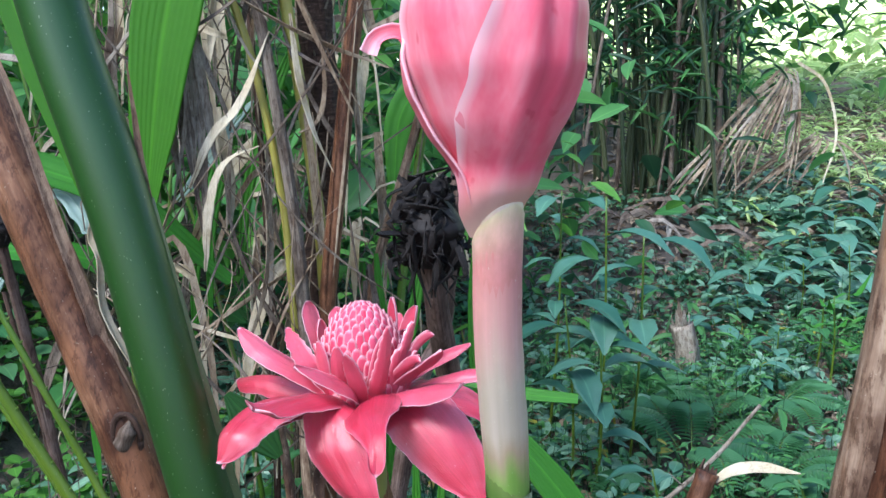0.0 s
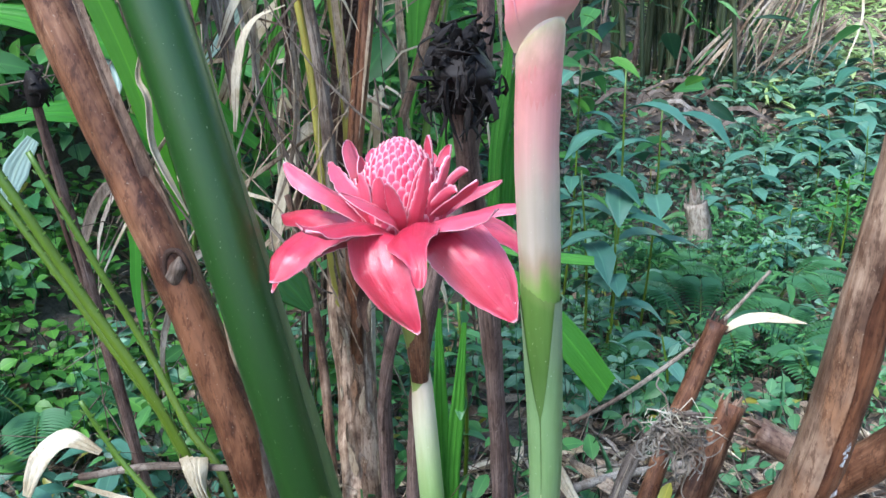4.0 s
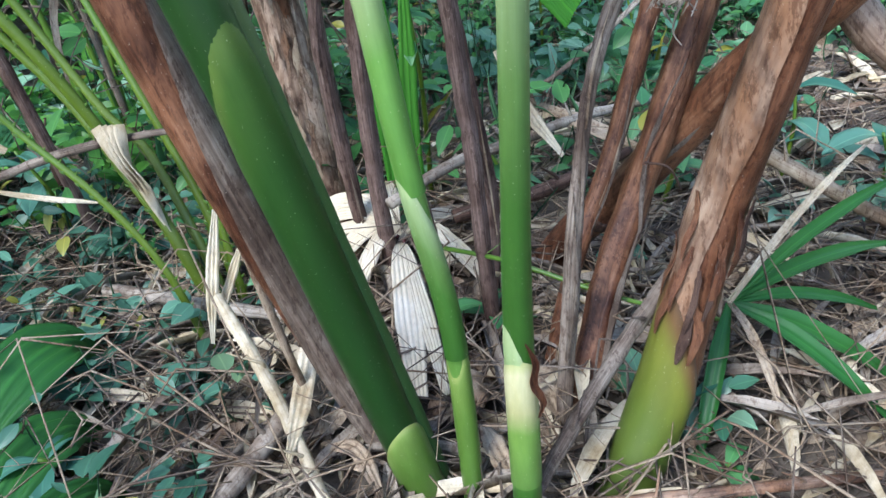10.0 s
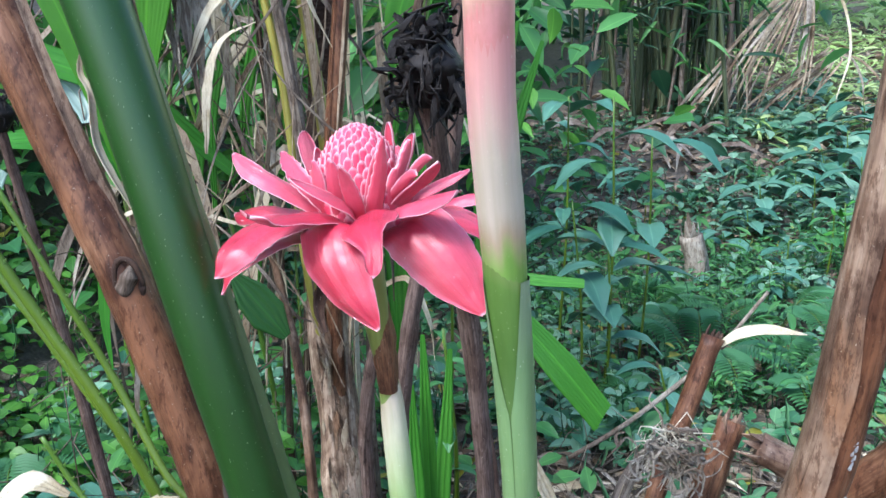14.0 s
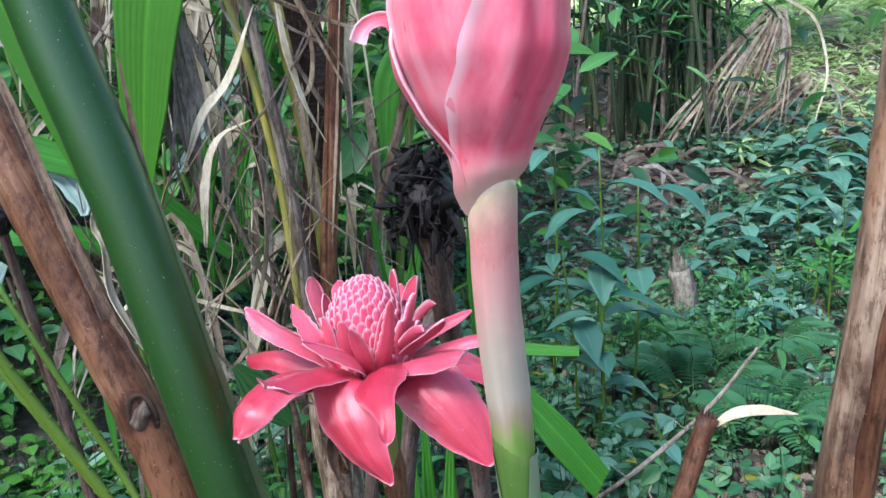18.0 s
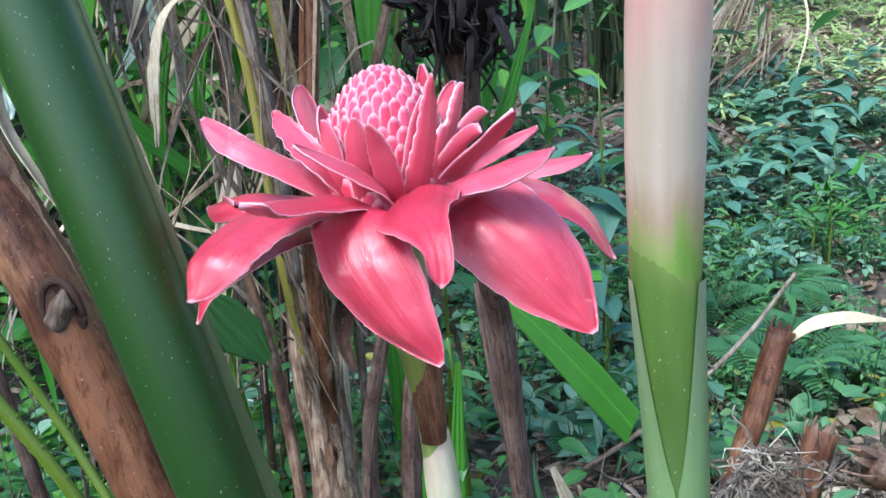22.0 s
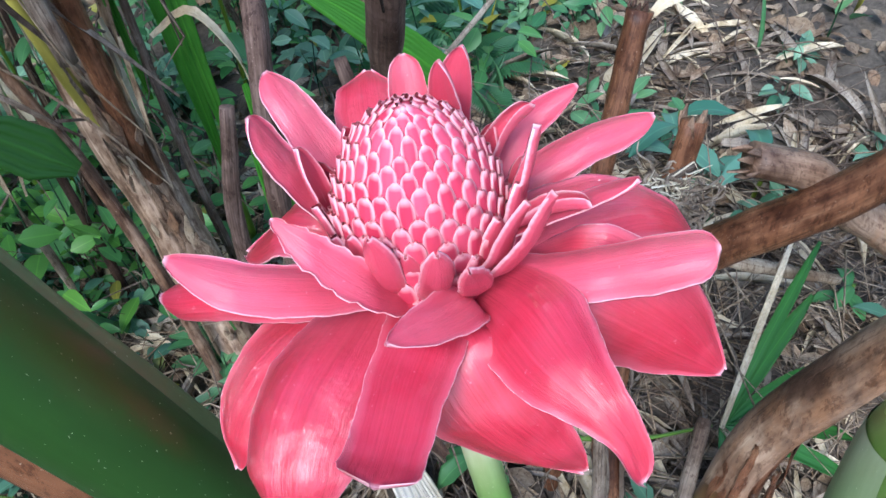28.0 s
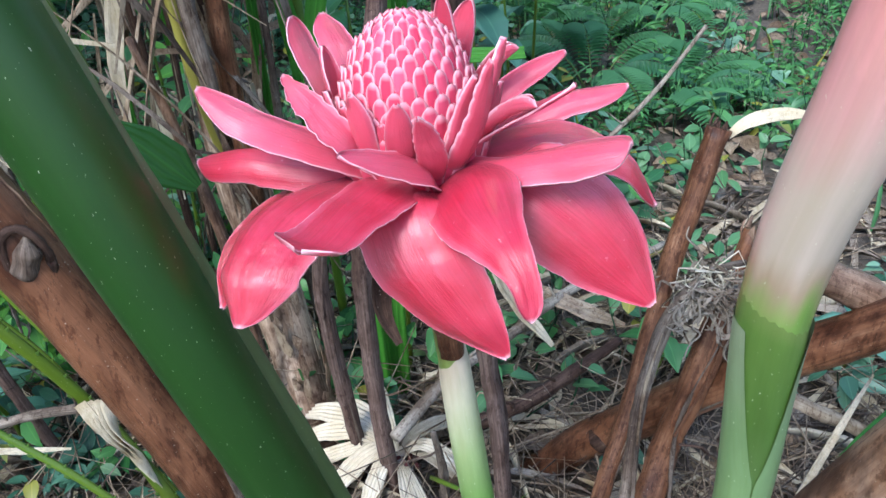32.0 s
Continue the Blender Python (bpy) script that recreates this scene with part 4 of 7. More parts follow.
sheath_on(BS, 0.10, 0.262, BR, "sheath_torn", bud, "cream and green torn sheath", lift=1.26, face=250, slant=0.18)
part("torn_edge", strip_mesh("torn_edge", [(0.0405, 0.440, 0.195), (0.046, 0.4395, 0.178), (0.044, 0.4405, 0.160), (0.050, 0.440, 0.142), (0.047, 0.442, 0.125)], [0.001, 0.005, 0.006, 0.005, 0.001], up=(0.3, -1, 0), cup=(0.8, 0.8, 0.8), ragged=0.3, across=5, steps=22), "stalk_brown", bud, "curled brown edge of the torn sheath")
sheath_on(BS, 0.60, 0.832, BR, "sheath_bud", bud, face=180, lift=1.045, slant=0.10)
# the pale outer sheath, open in a narrow V towards the clearing
axis, au, _ = spline(BS, 120)
vz = np.linspace(0.44, 0.617, 40)
va = np.linspace(0, 1, 41)
gap = np.radians(2 + 50 * np.clip((vz - 0.548) / 0.069, 0, 1) ** 0.75)
ang = radians(250) + gap[:, None] + (2 * math.pi - 2 * gap)[:, None] * va[None]
vr = np.interp(vz, axis[:, 2], np.interp(au, np.linspace(0, 1, len(BR)), BR))[:, None] * (1.085 + 0.05 * np.exp(-((np.minimum(va, 1 - va)) / 0.03) ** 2)[None] * smooth(0.53, 0.57, vz)[:, None])
vx, vy = np.interp(vz, axis[:, 2], axis[:, 0]), np.interp(vz, axis[:, 2], axis[:, 1])
VS = np.stack([vx[:, None] + vr * np.cos(ang), vy[:, None] + vr * np.sin(ang), np.broadcast_to(vz[:, None], ang.shape)], -1)
part("sheath", mesh_grid("sheath", VS, np.stack(np.broadcast_arrays(va[None], np.linspace(0, 1, 40)[:, None]), -1)), "sheath_mist", bud, "pale grey-green outer sheath open in a V")


def lobe_mesh(left, right, top, radius, shift=(0, 0), start=0.757, base=(0.022, 0.330), pinch=0.62, low=1.0, folds=()):
    """A bract of the bud: a shell about the bud's axis between two edges, given as bearings up its height, drawn to a tip."""
    v = np.linspace(0, 1, 34)
    x = np.linspace(-1, 1, 21)
    knots = np.linspace(0, 1, len(left))
    r = np.interp(v, (0, 0.10, 0.25, 0.42, 0.62, 0.80, 0.92, 1), (0.0088, 0.0130 * low, 0.60 * radius, 0.84 * radius, radius, 0.96 * radius, 0.84 * radius, pinch * radius))
    lo, hi = smooth_rows(v, knots, left), smooth_rows(v, knots, right)
    close = np.sqrt(np.clip(1 - (np.clip(v - 0.62, 0, 1) / 0.3805) ** 3.2, 0.0, 1))
    mid = (lo + hi) / 2
    lo, hi = mid + (lo - mid) * close, mid + (hi - mid) * close
    a = np.radians((lo + hi)[:, None] / 2 + (hi - lo)[:, None] / 2 * x[None])
    z = start + (top - start) * (v[:, None] - 0.015 * (x**2)[None] * smooth(0.6, 1, v)[:, None])
    z = z + 0.009 * np.cos(a + radians(50)) * (1 - smooth(0.0, 0.35, v))[:, None]
    go = smooth(0.05, 0.9, v)[:, None]
    V = np.stack([base[0] + (shift[0] - 0.002) * go + r[:, None] * np.cos(a), base[1] + 0.31 * np.maximum(0, 0.766 - z) - 0.010 * v[:, None] + shift[1] * go + r[:, None] * np.sin(a), z], -1)
    o = np.stack([np.cos(a), np.sin(a), 0 * a], -1)
    V = V + (lumps(V, 45, 0.0022) + 0.0018 * smooth(0.86, 1.0, np.abs(x))[None])[..., None] * o
    bearing = np.degrees(a)
    for at, lean, wide, deep in folds:
        V = V - (deep * np.exp(-((bearing - at - lean * (1 - v)[:, None]) / wide) ** 2) * (smooth(0.12, 0.45, v) * (1 - smooth(0.86, 0.98, v)))[:, None])[..., None] * o
    B = V - 0.0014 * o
    W = np.concatenate([V, B[:, ::-1], V[:, :1]], 1)
    uu = np.r_[(x + 1) / 2, (x[::-1] + 1) / 2, 0]
    return mesh_grid("bract", W, np.stack([np.broadcast_to(uu, W.shape[:2]), np.broadcast_to(v[:, None], W.shape[:2])], -1))


def smooth_rows(v, knots, values):
    k = np.clip(np.searchsorted(knots, v, side="right") - 1, 0, len(knots) - 2)
    t = (v - knots[k]) / (knots[k + 1] - knots[k])
    t = t * t * (3 - 2 * t)
    q = np.array(values, float)
    return q[k] * (1 - t) + q[k + 1] * t


part("bract", lobe_mesh((10, 5, 0, 0, 0, 10), (200, 200, 195, 190, 180, 170), 0.836, 0.022, (-0.004, 0.004)), "bud_pink", bud)
part("bract", lobe_mesh((110, 115, 120, 125, 130, 150), (225, 222, 218, 214, 210, 205), 0.834, 0.0262, (-0.0125, 0.001), start=0.752), "bud_pink", bud)
part("bract", lobe_mesh((192, 194, 196, 198, 194, 190), (300, 310, 318, 320, 318, 312), 0.850, 0.0262, (-0.011, -0.002), start=0.752, low=1.03, pinch=0.66, folds=((252, 10, 9, 0.0008), (278, 20, 7, -0.0006))), "bud_pink", bud)
part("bract", lobe_mesh((192, 202, 222, 238, 245, 240), (392, 394, 396, 396, 392, 372), 0.8525, 0.0285, (0.0065, -0.005), start=0.750, low=1.10, pinch=0.70, folds=((305, -14, 8, 0.0026), (263, -8, 9, 0.0017), (284, -12, 7, -0.0012), (335, -20, 9, 0.0012))), "bud_pink", bud)
part("bract", lobe_mesh((60, 60, 65, 68, 70, 72), (130, 130, 125, 122, 120, 118), 0.8585, 0.012, (-0.003, 0.0), pinch=0.8), "bud_pink", bud)
part("curled_tip", strip_mesh("curled_tip", [(-0.008, 0.334, 0.806), (-0.011, 0.331, 0.819), (-0.017, 0.329, 0.826), (-0.025, 0.327, 0.824), (-0.028, 0.326, 0.818)], [0.012, 0.010, 0.007, 0.006, 0.007], up=(0, -1, 0.4), cup=(0.5, 0.6, 0.8)), "bud_pink", bud, "small curled pink bract tip")
sheath_on(BS, 0.945, 0.999, BR, "sheath_cream", bud, "cream collar under the bud", lift=1.04, face=-62, slant=0.6, name="collar", flare=True)

# ---- the stalks of the clump ----
green = thing("green_stalk", "thick glossy dark green ginger stalk leaning over the clump", "plant stalk", (-0.046, 0.515, -0.02))
GS = [(-0.040, 0.512, -0.03), (-0.085, 0.518, 0.19), (-0.112, 0.505, 0.342), (-0.132, 0.497, 0.45), (-0.155, 0.497, 0.556), (-0.200, 0.510, 0.74), (-0.234, 0.520, 0.85), (-0.265, 0.530, 0.99), (-0.33, 0.55, 1.30)]
GR = [0.0150, 0.0175, 0.0180, 0.0185, 0.0190, 0.0200, 0.0200, 0.0195, 0.018]
part("stem", tube_mesh("stem", GS, GR, sides=32, steps=70, bumps=0.015, metric=False), "stalk_green", green)
sheath_on(GS, 0.0, 0.338, GR, "sheath_dark", green, "bright green leaf sheath ending in a rounded tongue", lift=1.08, face=-50, slant=0.22)
sheath_on(GS, 0.0, 0.075, GR, "sheath_green", green, lift=1.22, face=-60, slant=0.5)
side_c = [(p[0] + dx, p[1] + 0.010, p[2]) for p, dx in zip(GS[:6], (0.013, 0.0135, 0.0135, 0.0135, 0.0125, 0.013))]
part("sheath_edge", tube_mesh("sheath_edge", side_c, [0.011, 0.011, 0.0105, 0.010, 0.0085, 0.0055], sides=16, steps=60, bumps=0.05, metric=False), "sheath_rim", green, "dull grey-green rim of an older sheath")
part("dry_tip", strip_mesh("dry_tip", [(-0.193, 0.520, 0.824), (-0.1895, 0.518, 0.79), (-0.186, 0.516, 0.759), (-0.179, 0.516, 0.705), (-0.170, 0.516, 0.65)], [0.0008, 0.004, 0.006, 0.007, 0.002], up=(0.4, -1, 0), fold=0.4, across=7, steps=30, ragged=0.15), "stalk_tan", green, "dry pointed tip of the older sheath")

brown = thing("dead_stalk", "dead brown ginger stalk with a round knot and flaking skin", "plant stalk", (-0.076, 0.56, -0.01), "dead stalks")
BRN = [(-0.060, 0.552, -0.03), (-0.103, 0.572, 0.077), (-0.159, 0.570, 0.290), (-0.197, 0.575, 0.440), (-0.237, 0.584, 0.562), (-0.277, 0.60, 0.654), (-0.310, 0.61, 0.737), (-0.38, 0.64, 0.90), (-0.48, 0.68, 1.15)]
part("stem", tube_mesh("stem", BRN, [0.014, 0.016, 0.018, 0.0185, 0.0185, 0.0185, 0.0185, 0.018, 0.017], sides=28, steps=80, bumps=0.04), "stalk_brown", brown)
kn = (-0.2285, 0.5685, 0.562)
for k, (rr, dd) in enumerate(((0.0135, 0.0008),)):
    ring = [(kn[0] + dd * 0.25 + rr * 0.66 * math.cos(q), kn[1] + dd + 0.002 * math.cos(q), kn[2] + rr * 1.25 * math.sin(q) - 0.3 * rr * math.cos(q)) for q in np.linspace(0, 2 * math.pi, 13)]
    part("knot", tube_mesh("knot", ring, [0.0024 - 0.0004 * k] * 3, sides=8, steps=26, bumps=0.3), "stalk_dark" if k == 0 else "stalk_grey", brown, "dark scarred knot")
part("knot", tube_mesh("knot", [(kn[0] - 0.0035, kn[1] + 0.0010, kn[2] - 0.0125), (kn[0] - 0.0012, kn[1] - 0.0012, kn[2] - 0.004), (kn[0] + 0.0012, kn[1] - 0.0012, kn[2] + 0.004), (kn[0] + 0.0032, kn[1] + 0.0010, kn[2] + 0.0125)], [0.001, 0.0062, 0.0060, 0.001], sides=14, steps=22, bumps=0.45), "stalk_grey", brown, "grey scarred heart of the knot")
part("loose_skin", strip_mesh("loose_skin", [(-0.332, 0.604, 0.87), (-0.304, 0.599, 0.80), (-0.277, 0.593, 0.711), (-0.249, 0.586, 0.629), (-0.224, 0.580, 0.562), (-0.206, 0.575, 0.508), (-0.180, 0.572, 0.43)], [0.003, 0.006, 0.008, 0.010, 0.014, 0.012, 0.003], up=(0.7, -1, 0), fold=0.3, ragged=0.2, across=9, steps=60), "stalk_tan", brown, "pale tan edge of the dried outer skin")

part("loose_skin", strip_mesh("loose_skin", [(-0.228, 0.545, 0.735), (-0.234, 0.545, 0.712), (-0.228, 0.543, 0.698), (-0.229, 0.545, 0.666), (-0.220, 0.545, 0.641), (-0.207, 0.545, 0.614)], [0.0015, 0.004, 0.005, 0.006, 0.006, 0.0008], up=(0.5, -1, 0.1), fold=0.4, across=7, steps=34, ragged=0.2, twist=60), "leaf_dry_pale", brown, "white papery strip of skin curling off")
BRR = [0.014, 0.016, 0.018, 0.0185, 0.0185, 0.0185, 0.0185, 0.018, 0.017]
sheath_on(BRN, 0.0, 0.40, BRR, "stalk_grey", brown, "grey-tan dried sheath along the stalk", lift=1.035, face=-10, slant=0.75)

right = thing("dead_stalk", "thick mottled brown stalk with a yellow-green base", "plant stalk", (0.12, 0.50, -0.03), "dead stalks")
RS = [(0.112, 0.490, -0.06), (0.165, 0.518, 0.069), (0.196, 0.522, 0.219), (0.216, 0.485, 0.363), (0.228, 0.449, 0.477), (0.237, 0.436, 0.60), (0.243, 0.43, 0.70), (0.25, 0.43, 0.86)]
RR = [0.022, 0.0225, 0.020, 0.0185, 0.0165, 0.0150, 0.013, 0.011]
part("stem", tube_mesh("stem", RS, RR, sides=36, steps=110, bumps=0.05), "stalk_rust", right)
sheath_on(RS, 0.0, 0.265, RR, "sheath_olive", right, "yellow-green living base sheath", lift=1.14, face=185, slant=0.45)
split = spline(RS, 90)[0]
_, ss, sn = frames(split)
sr = np.interp(np.linspace(0, 1, 90), np.linspace(0, 1, len(RR)), RR) * 1.10
rows = np.arange(20, 90)
turn = np.linspace(0, 1, 25)
edge_a = radians(106) + 0.10 * np.sin(rows * 0.31) + 0.06 * np.sin(rows * 0.83)
edge_b = radians(300) + 0.08 * np.sin(rows * 0.27 + 1)
ang = edge_a[:, None] + (edge_b - edge_a)[:, None] * turn[None]
SV = split[rows][:, None] + sr[rows][:, None, None] * (np.cos(ang)[..., None] * ss[rows][:, None] + np.sin(ang)[..., None] * sn[rows][:, None])
part("sheath", mesh_grid("sheath", SV, np.stack([ang / 6.283, np.broadcast_to((rows / 26.0)[:, None], ang.shape)], -1)), "stalk_tan", right, "grey-tan dried sheath split down the stalk")
for k in range(16):
    lz = 0.494 + random.gauss(0, 0.008) if k < 11 else random.uniform(0.44, 0.52)
    lx, ly = 0.2335 + 0.05 * (lz - 0.494) + random.gauss(0, 0.0022), 0.4296 - 0.02 * (lz - 0.494)
    w = random.uniform(0.0010, 0.0034)
    part("lichen", strip_mesh("lichen", [(lx - w * 0.4, ly + 0.0016, lz - w), (lx, ly + 0.0004, lz), (lx + w * 0.4, ly + 0.0006, lz + w)], [w * 0.3, w, w * 0.3], up=(0.15, -1, 0.1), ragged=0.9, across=7, steps=9, thick=0.0003), "lichen_white", right, "grey-white lichen patch")

for k in range(12):
    a = radians(random.uniform(20, 200))
    zz = random.uniform(0.10, 0.20)
    f = np.array((0.165 + 0.2 * (zz - 0.069), 0.519, zz)) + 0.0245 * np.array((math.cos(a), -math.sin(a), 0))
    o = np.array((math.cos(a), -math.sin(a), 0))
    part("loose_skin", strip_mesh("loose_skin", [f, f + (0.004, 0, 0.016) + o * 0.001, f + (0.008, 0, 0.034) - o * 0.002, f + (random.uniform(0.004, 0.016), 0, 0.055) - o * 0.003], [0.002, random.uniform(0.005, 0.010), random.uniform(0.004, 0.009), 0.003], up=tuple(o), across=7, steps=14, ragged=0.8), random.choice(["stalk_rust", "stalk_brown", "stalk_dark"]), right, "torn brown skin over the green base")
tan = thing("dead_stalk", "thin straight tan stem between the thick stalks", "plant stalk", (-0.14, 0.60, -0.02), "dead stalks")
part("stem", tube_mesh("stem", [(-0.135, 0.60, -0.03), (-0.165, 0.585, 0.25), (-0.198, 0.572, 0.552), (-0.208, 0.570, 0.63), (-0.216, 0.569, 0.694), (-0.220, 0.568, 0.75)], [0.0042, 0.0040, 0.0036, 0.0034, 0.0030, 0.0012], sides=12, steps=60, bumps=0.15), "leaf_dry_tan", tan)
for k in range(8):
    z = 0.20 + 0.055 * k
    x = -0.160 - 0.104 * (z - 0.25)
    part("loose_skin", strip_mesh("loose_skin", [(x, 0.576 - 0.02 * (z - 0.3), z), (x + 0.003, 0.572 - 0.02 * (z - 0.3), z + 0.015), (x + random.uniform(-0.008, 0.010), 0.570, z + 0.035)], [0.002, 0.003, 0.0005], up=(0, -1, 0.2), across=5, steps=8, ragged=0.4, twist=random.uniform(-60, 60)), "leaf_dry_pale", tan)

# ---- dead stalks, stumps and flower heads round the clump ----


def stalk(label, pts, radii, mat, name="dead_stalk", sides=16, steps=40, bumps=0.12, group="dead stalks", flat=1.0, category="plant stalk", ridge=0):
    t = thing(name, label, category, pts[0], group)
    part("stem", tube_mesh("stem", pts, radii, sides=sides, steps=steps, bumps=bumps, flat=flat, ridge=ridge), mat, t)
    c, u, L = spline(pts, 40)
    rr = np.interp(u, np.linspace(0, 1, len(radii)), radii)
    for k in range(3 if L > 0.3 else 2):
        i = random.randint(3, 24)
        j = min(39, i + random.randint(6, 14))
        q = [i, (i + j) // 2, j]
        off = [np.array((rr[m] * random.uniform(-0.7, 0.7), -rr[m] * random.uniform(0.75, 1.15), 0)) for m in q]
        w = min(0.007, max(radii) * random.uniform(0.25, 0.55))
        part("loose_skin", strip_mesh("loose_skin", [c[m] + o for m, o in zip(q, off)], [w * 0.5, w, w * 0.15], up=(random.uniform(-0.5, 0.5), -1, 0.2), across=5, steps=14, ragged=0.5, twist=random.uniform(-50, 50)), random.choice(["leaf_dry_tan", "stalk_grey", mat]), t)
    return t


def torn_end(parent, at, ahead, r, mat, n=7, length=0.03):
    ahead = Vector(ahead).normalized()
    for k in range(n):
        q = 2 * math.pi * k / n + random.random()
        s = ahead.orthogonal().normalized()
        o = (s * math.cos(q) + ahead.cross(s) * math.sin(q)) * r * random.uniform(0.3, 0.95)
        a = Vector(at) + o - ahead * 0.01
        b = a + ahead * length * random.uniform(0.4, 1.0) + o * 0.5
        part("splinter", strip_mesh("splinter", [a, (a + b) / 2 + o * 0.2, b], [r * 0.8, r * 0.6, r * 0.1], up=tuple(o), across=5, steps=6, thick=0.0015), mat, parent)


s = stalk("fallen brown stalk leaning across the clump", [(0.095, 0.865, -0.05), (0.121, 0.838, -0.015), (0.160, 0.812, 0.048), (0.203, 0.768, 0.118), (0.242, 0.714, 0.203), (0.276, 0.661, 0.280), (0.318, 0.610, 0.350), (0.37, 0.56, 0.44)], [0.020, 0.021, 0.0215, 0.021, 0.020, 0.019, 0.018, 0.017], "stalk_brown", name="fallen_stalk", sides=24, steps=60, bumps=0.05)
part("node", tube_mesh("node", [(0.173, 0.800, 0.068), (0.177, 0.796, 0.075), (0.181, 0.792, 0.081)], [0.0212, 0.0226, 0.0212], steps=6, sides=24, bumps=0.08), "stalk_dark", s)
part("tendril", tube_mesh("tendril", [(0.185, 0.660, 0.20), (0.205, 0.655, 0.195), (0.222, 0.668, 0.165), (0.226, 0.69, 0.15)], [0.0012, 0.0012, 0.001], sides=6, steps=20, bumps=0), "stalk_dark", s, "thin dark dried tendril")
s = stalk("broken brown stalk lying behind the clump", [(0.27, 0.66, 0.375), (0.317, 0.64, 0.352), (0.352, 0.62, 0.309), (0.42, 0.60, 0.24), (0.52, 0.60, 0.10), (0.58, 0.60, -0.02)], [0.014, 0.016, 0.017, 0.017, 0.017, 0.016], "stalk_tan", name="fallen_stalk")
torn_end(s, (0.27, 0.66, 0.375), (-1, 0.2, 0.3), 0.013, "stalk_tan")

s = stalk("broken brown stump with a torn top", [(0.095, 0.665, -0.03), (0.128, 0.70, 0.072), (0.178, 0.745, 0.172), (0.223, 0.783, 0.290), (0.258, 0.806, 0.372), (0.276, 0.816, 0.420)], [0.009, 0.009, 0.0095, 0.010, 0.0105, 0.0115], "stalk_brown", name="broken_stump")
torn_end(s, (0.281, 0.818, 0.418), (0.4, 0.1, 1), 0.011, "stalk_dark", 8, 0.022)
part("dry_blade", strip_mesh("dry_blade", [(0.283, 0.812, 0.412), (0.300, 0.81, 0.424), (0.325, 0.80, 0.432), (0.362, 0.79, 0.430)], [0.006, 0.014, 0.012, 0.001], up=(0, -0.7, 1), steps=18, fold=0.2), "leaf_dry_pale", s, "cream dry leaf blade")
s = stalk("split reddish brown stump, frayed at the top", [(0.105, 0.585, -0.04), (0.119, 0.60, 0.025), (0.155, 0.655, 0.095), (0.190, 0.69, 0.160), (0.221, 0.70, 0.245), (0.268, 0.722, 0.370)], [0.015, 0.0155, 0.016, 0.0155, 0.015, 0.012], "stalk_brown", name="broken_stump", flat=0.7, ridge=5)
torn_end(s, (0.268, 0.722, 0.366), (0.4, 0.2, 1), 0.012, "stalk_tan", 9, 0.03)
s = stalk("thin grey stalk ending in a frayed mass of fibres", [(0.086, 0.57, -0.03), (0.100, 0.59, 0.100), (0.112, 0.61, 0.190), (0.132, 0.64, 0.285), (0.160, 0.66, 0.352), (0.195, 0.665, 0.385), (0.222, 0.665, 0.388)], [0.007, 0.0075, 0.0078, 0.007, 0.006, 0.007, 0.003], "stalk_grey", name="dead_stalk", flat=0.6, ridge=3)
fa = np.array([(0.195, 0.662, 0.385)]) + rng.normal(0, 1, (60, 3)) * np.array((0.014, 0.006, 0.007))
tagged(part("fibre_tangle", twigs_mesh("fibre_tangle", fa, fa + rng.normal(0, 1, (60, 3)) * np.array((0.011, 0.006, 0.010)) + np.array((0.006, 0, -0.008)), 0.0010, 0.4), "leaf_bleached", s, "grey tangle of fibres"), kind="stuff")

for k in range(100):
    p = np.array((0.192, 0.655, 0.372)) + rng.normal(0, 1, 3) * np.array((0.013, 0.007, 0.008))
    pts = [p]
    for q in range(4):
        p = p + rng.normal(0, 1, 3) * np.array((0.007, 0.005, 0.007)) + np.array((0, 0, -0.002))
        pts.append(p)
    w = random.uniform(0.0008, 0.0034)
    part("crumpled_husk", strip_mesh("crumpled_husk", pts, [w * 0.3, w, w * 0.8, w, w * 0.2], up=(0.2, -0.8, 0.6), fold=random.uniform(0, 0.6), across=5, steps=16, ragged=0.9, twist=random.uniform(-200, 200)), "wood_grey", s, "grey crumpled husk draped over the stump")

bt = thing("palm_tree", "slim palm trunk with flaking pale bark and fibrous top", "palm", (-0.13, 0.96, -0.03))
part("bark", tube_mesh("bark", [(-0.125, 0.955, -0.05), (-0.140, 0.985, 0.06), (-0.155, 1.045, 0.23), (-0.165, 1.06, 0.354), (-0.166, 1.07, 0.50)], [0.033, 0.030, 0.028, 0.027, 0.024], sides=28, steps=60, bumps=0.10), "bark", bt, "flaking pale tan bark")
part("fibre_trunk", tube_mesh("fibre_trunk", [(-0.166, 1.07, 0.47), (-0.160, 1.08, 0.62), (-0.153, 1.085, 0.742), (-0.165, 1.085, 0.95), (-0.178, 1.085, 1.06), (-0.20, 1.1, 1.6)], [0.021, 0.022, 0.021, 0.021, 0.020, 0.02], sides=24, steps=90, bumps=0.16, ridge=7), "fibre_dark", bt, "dark fibrous upper trunk")
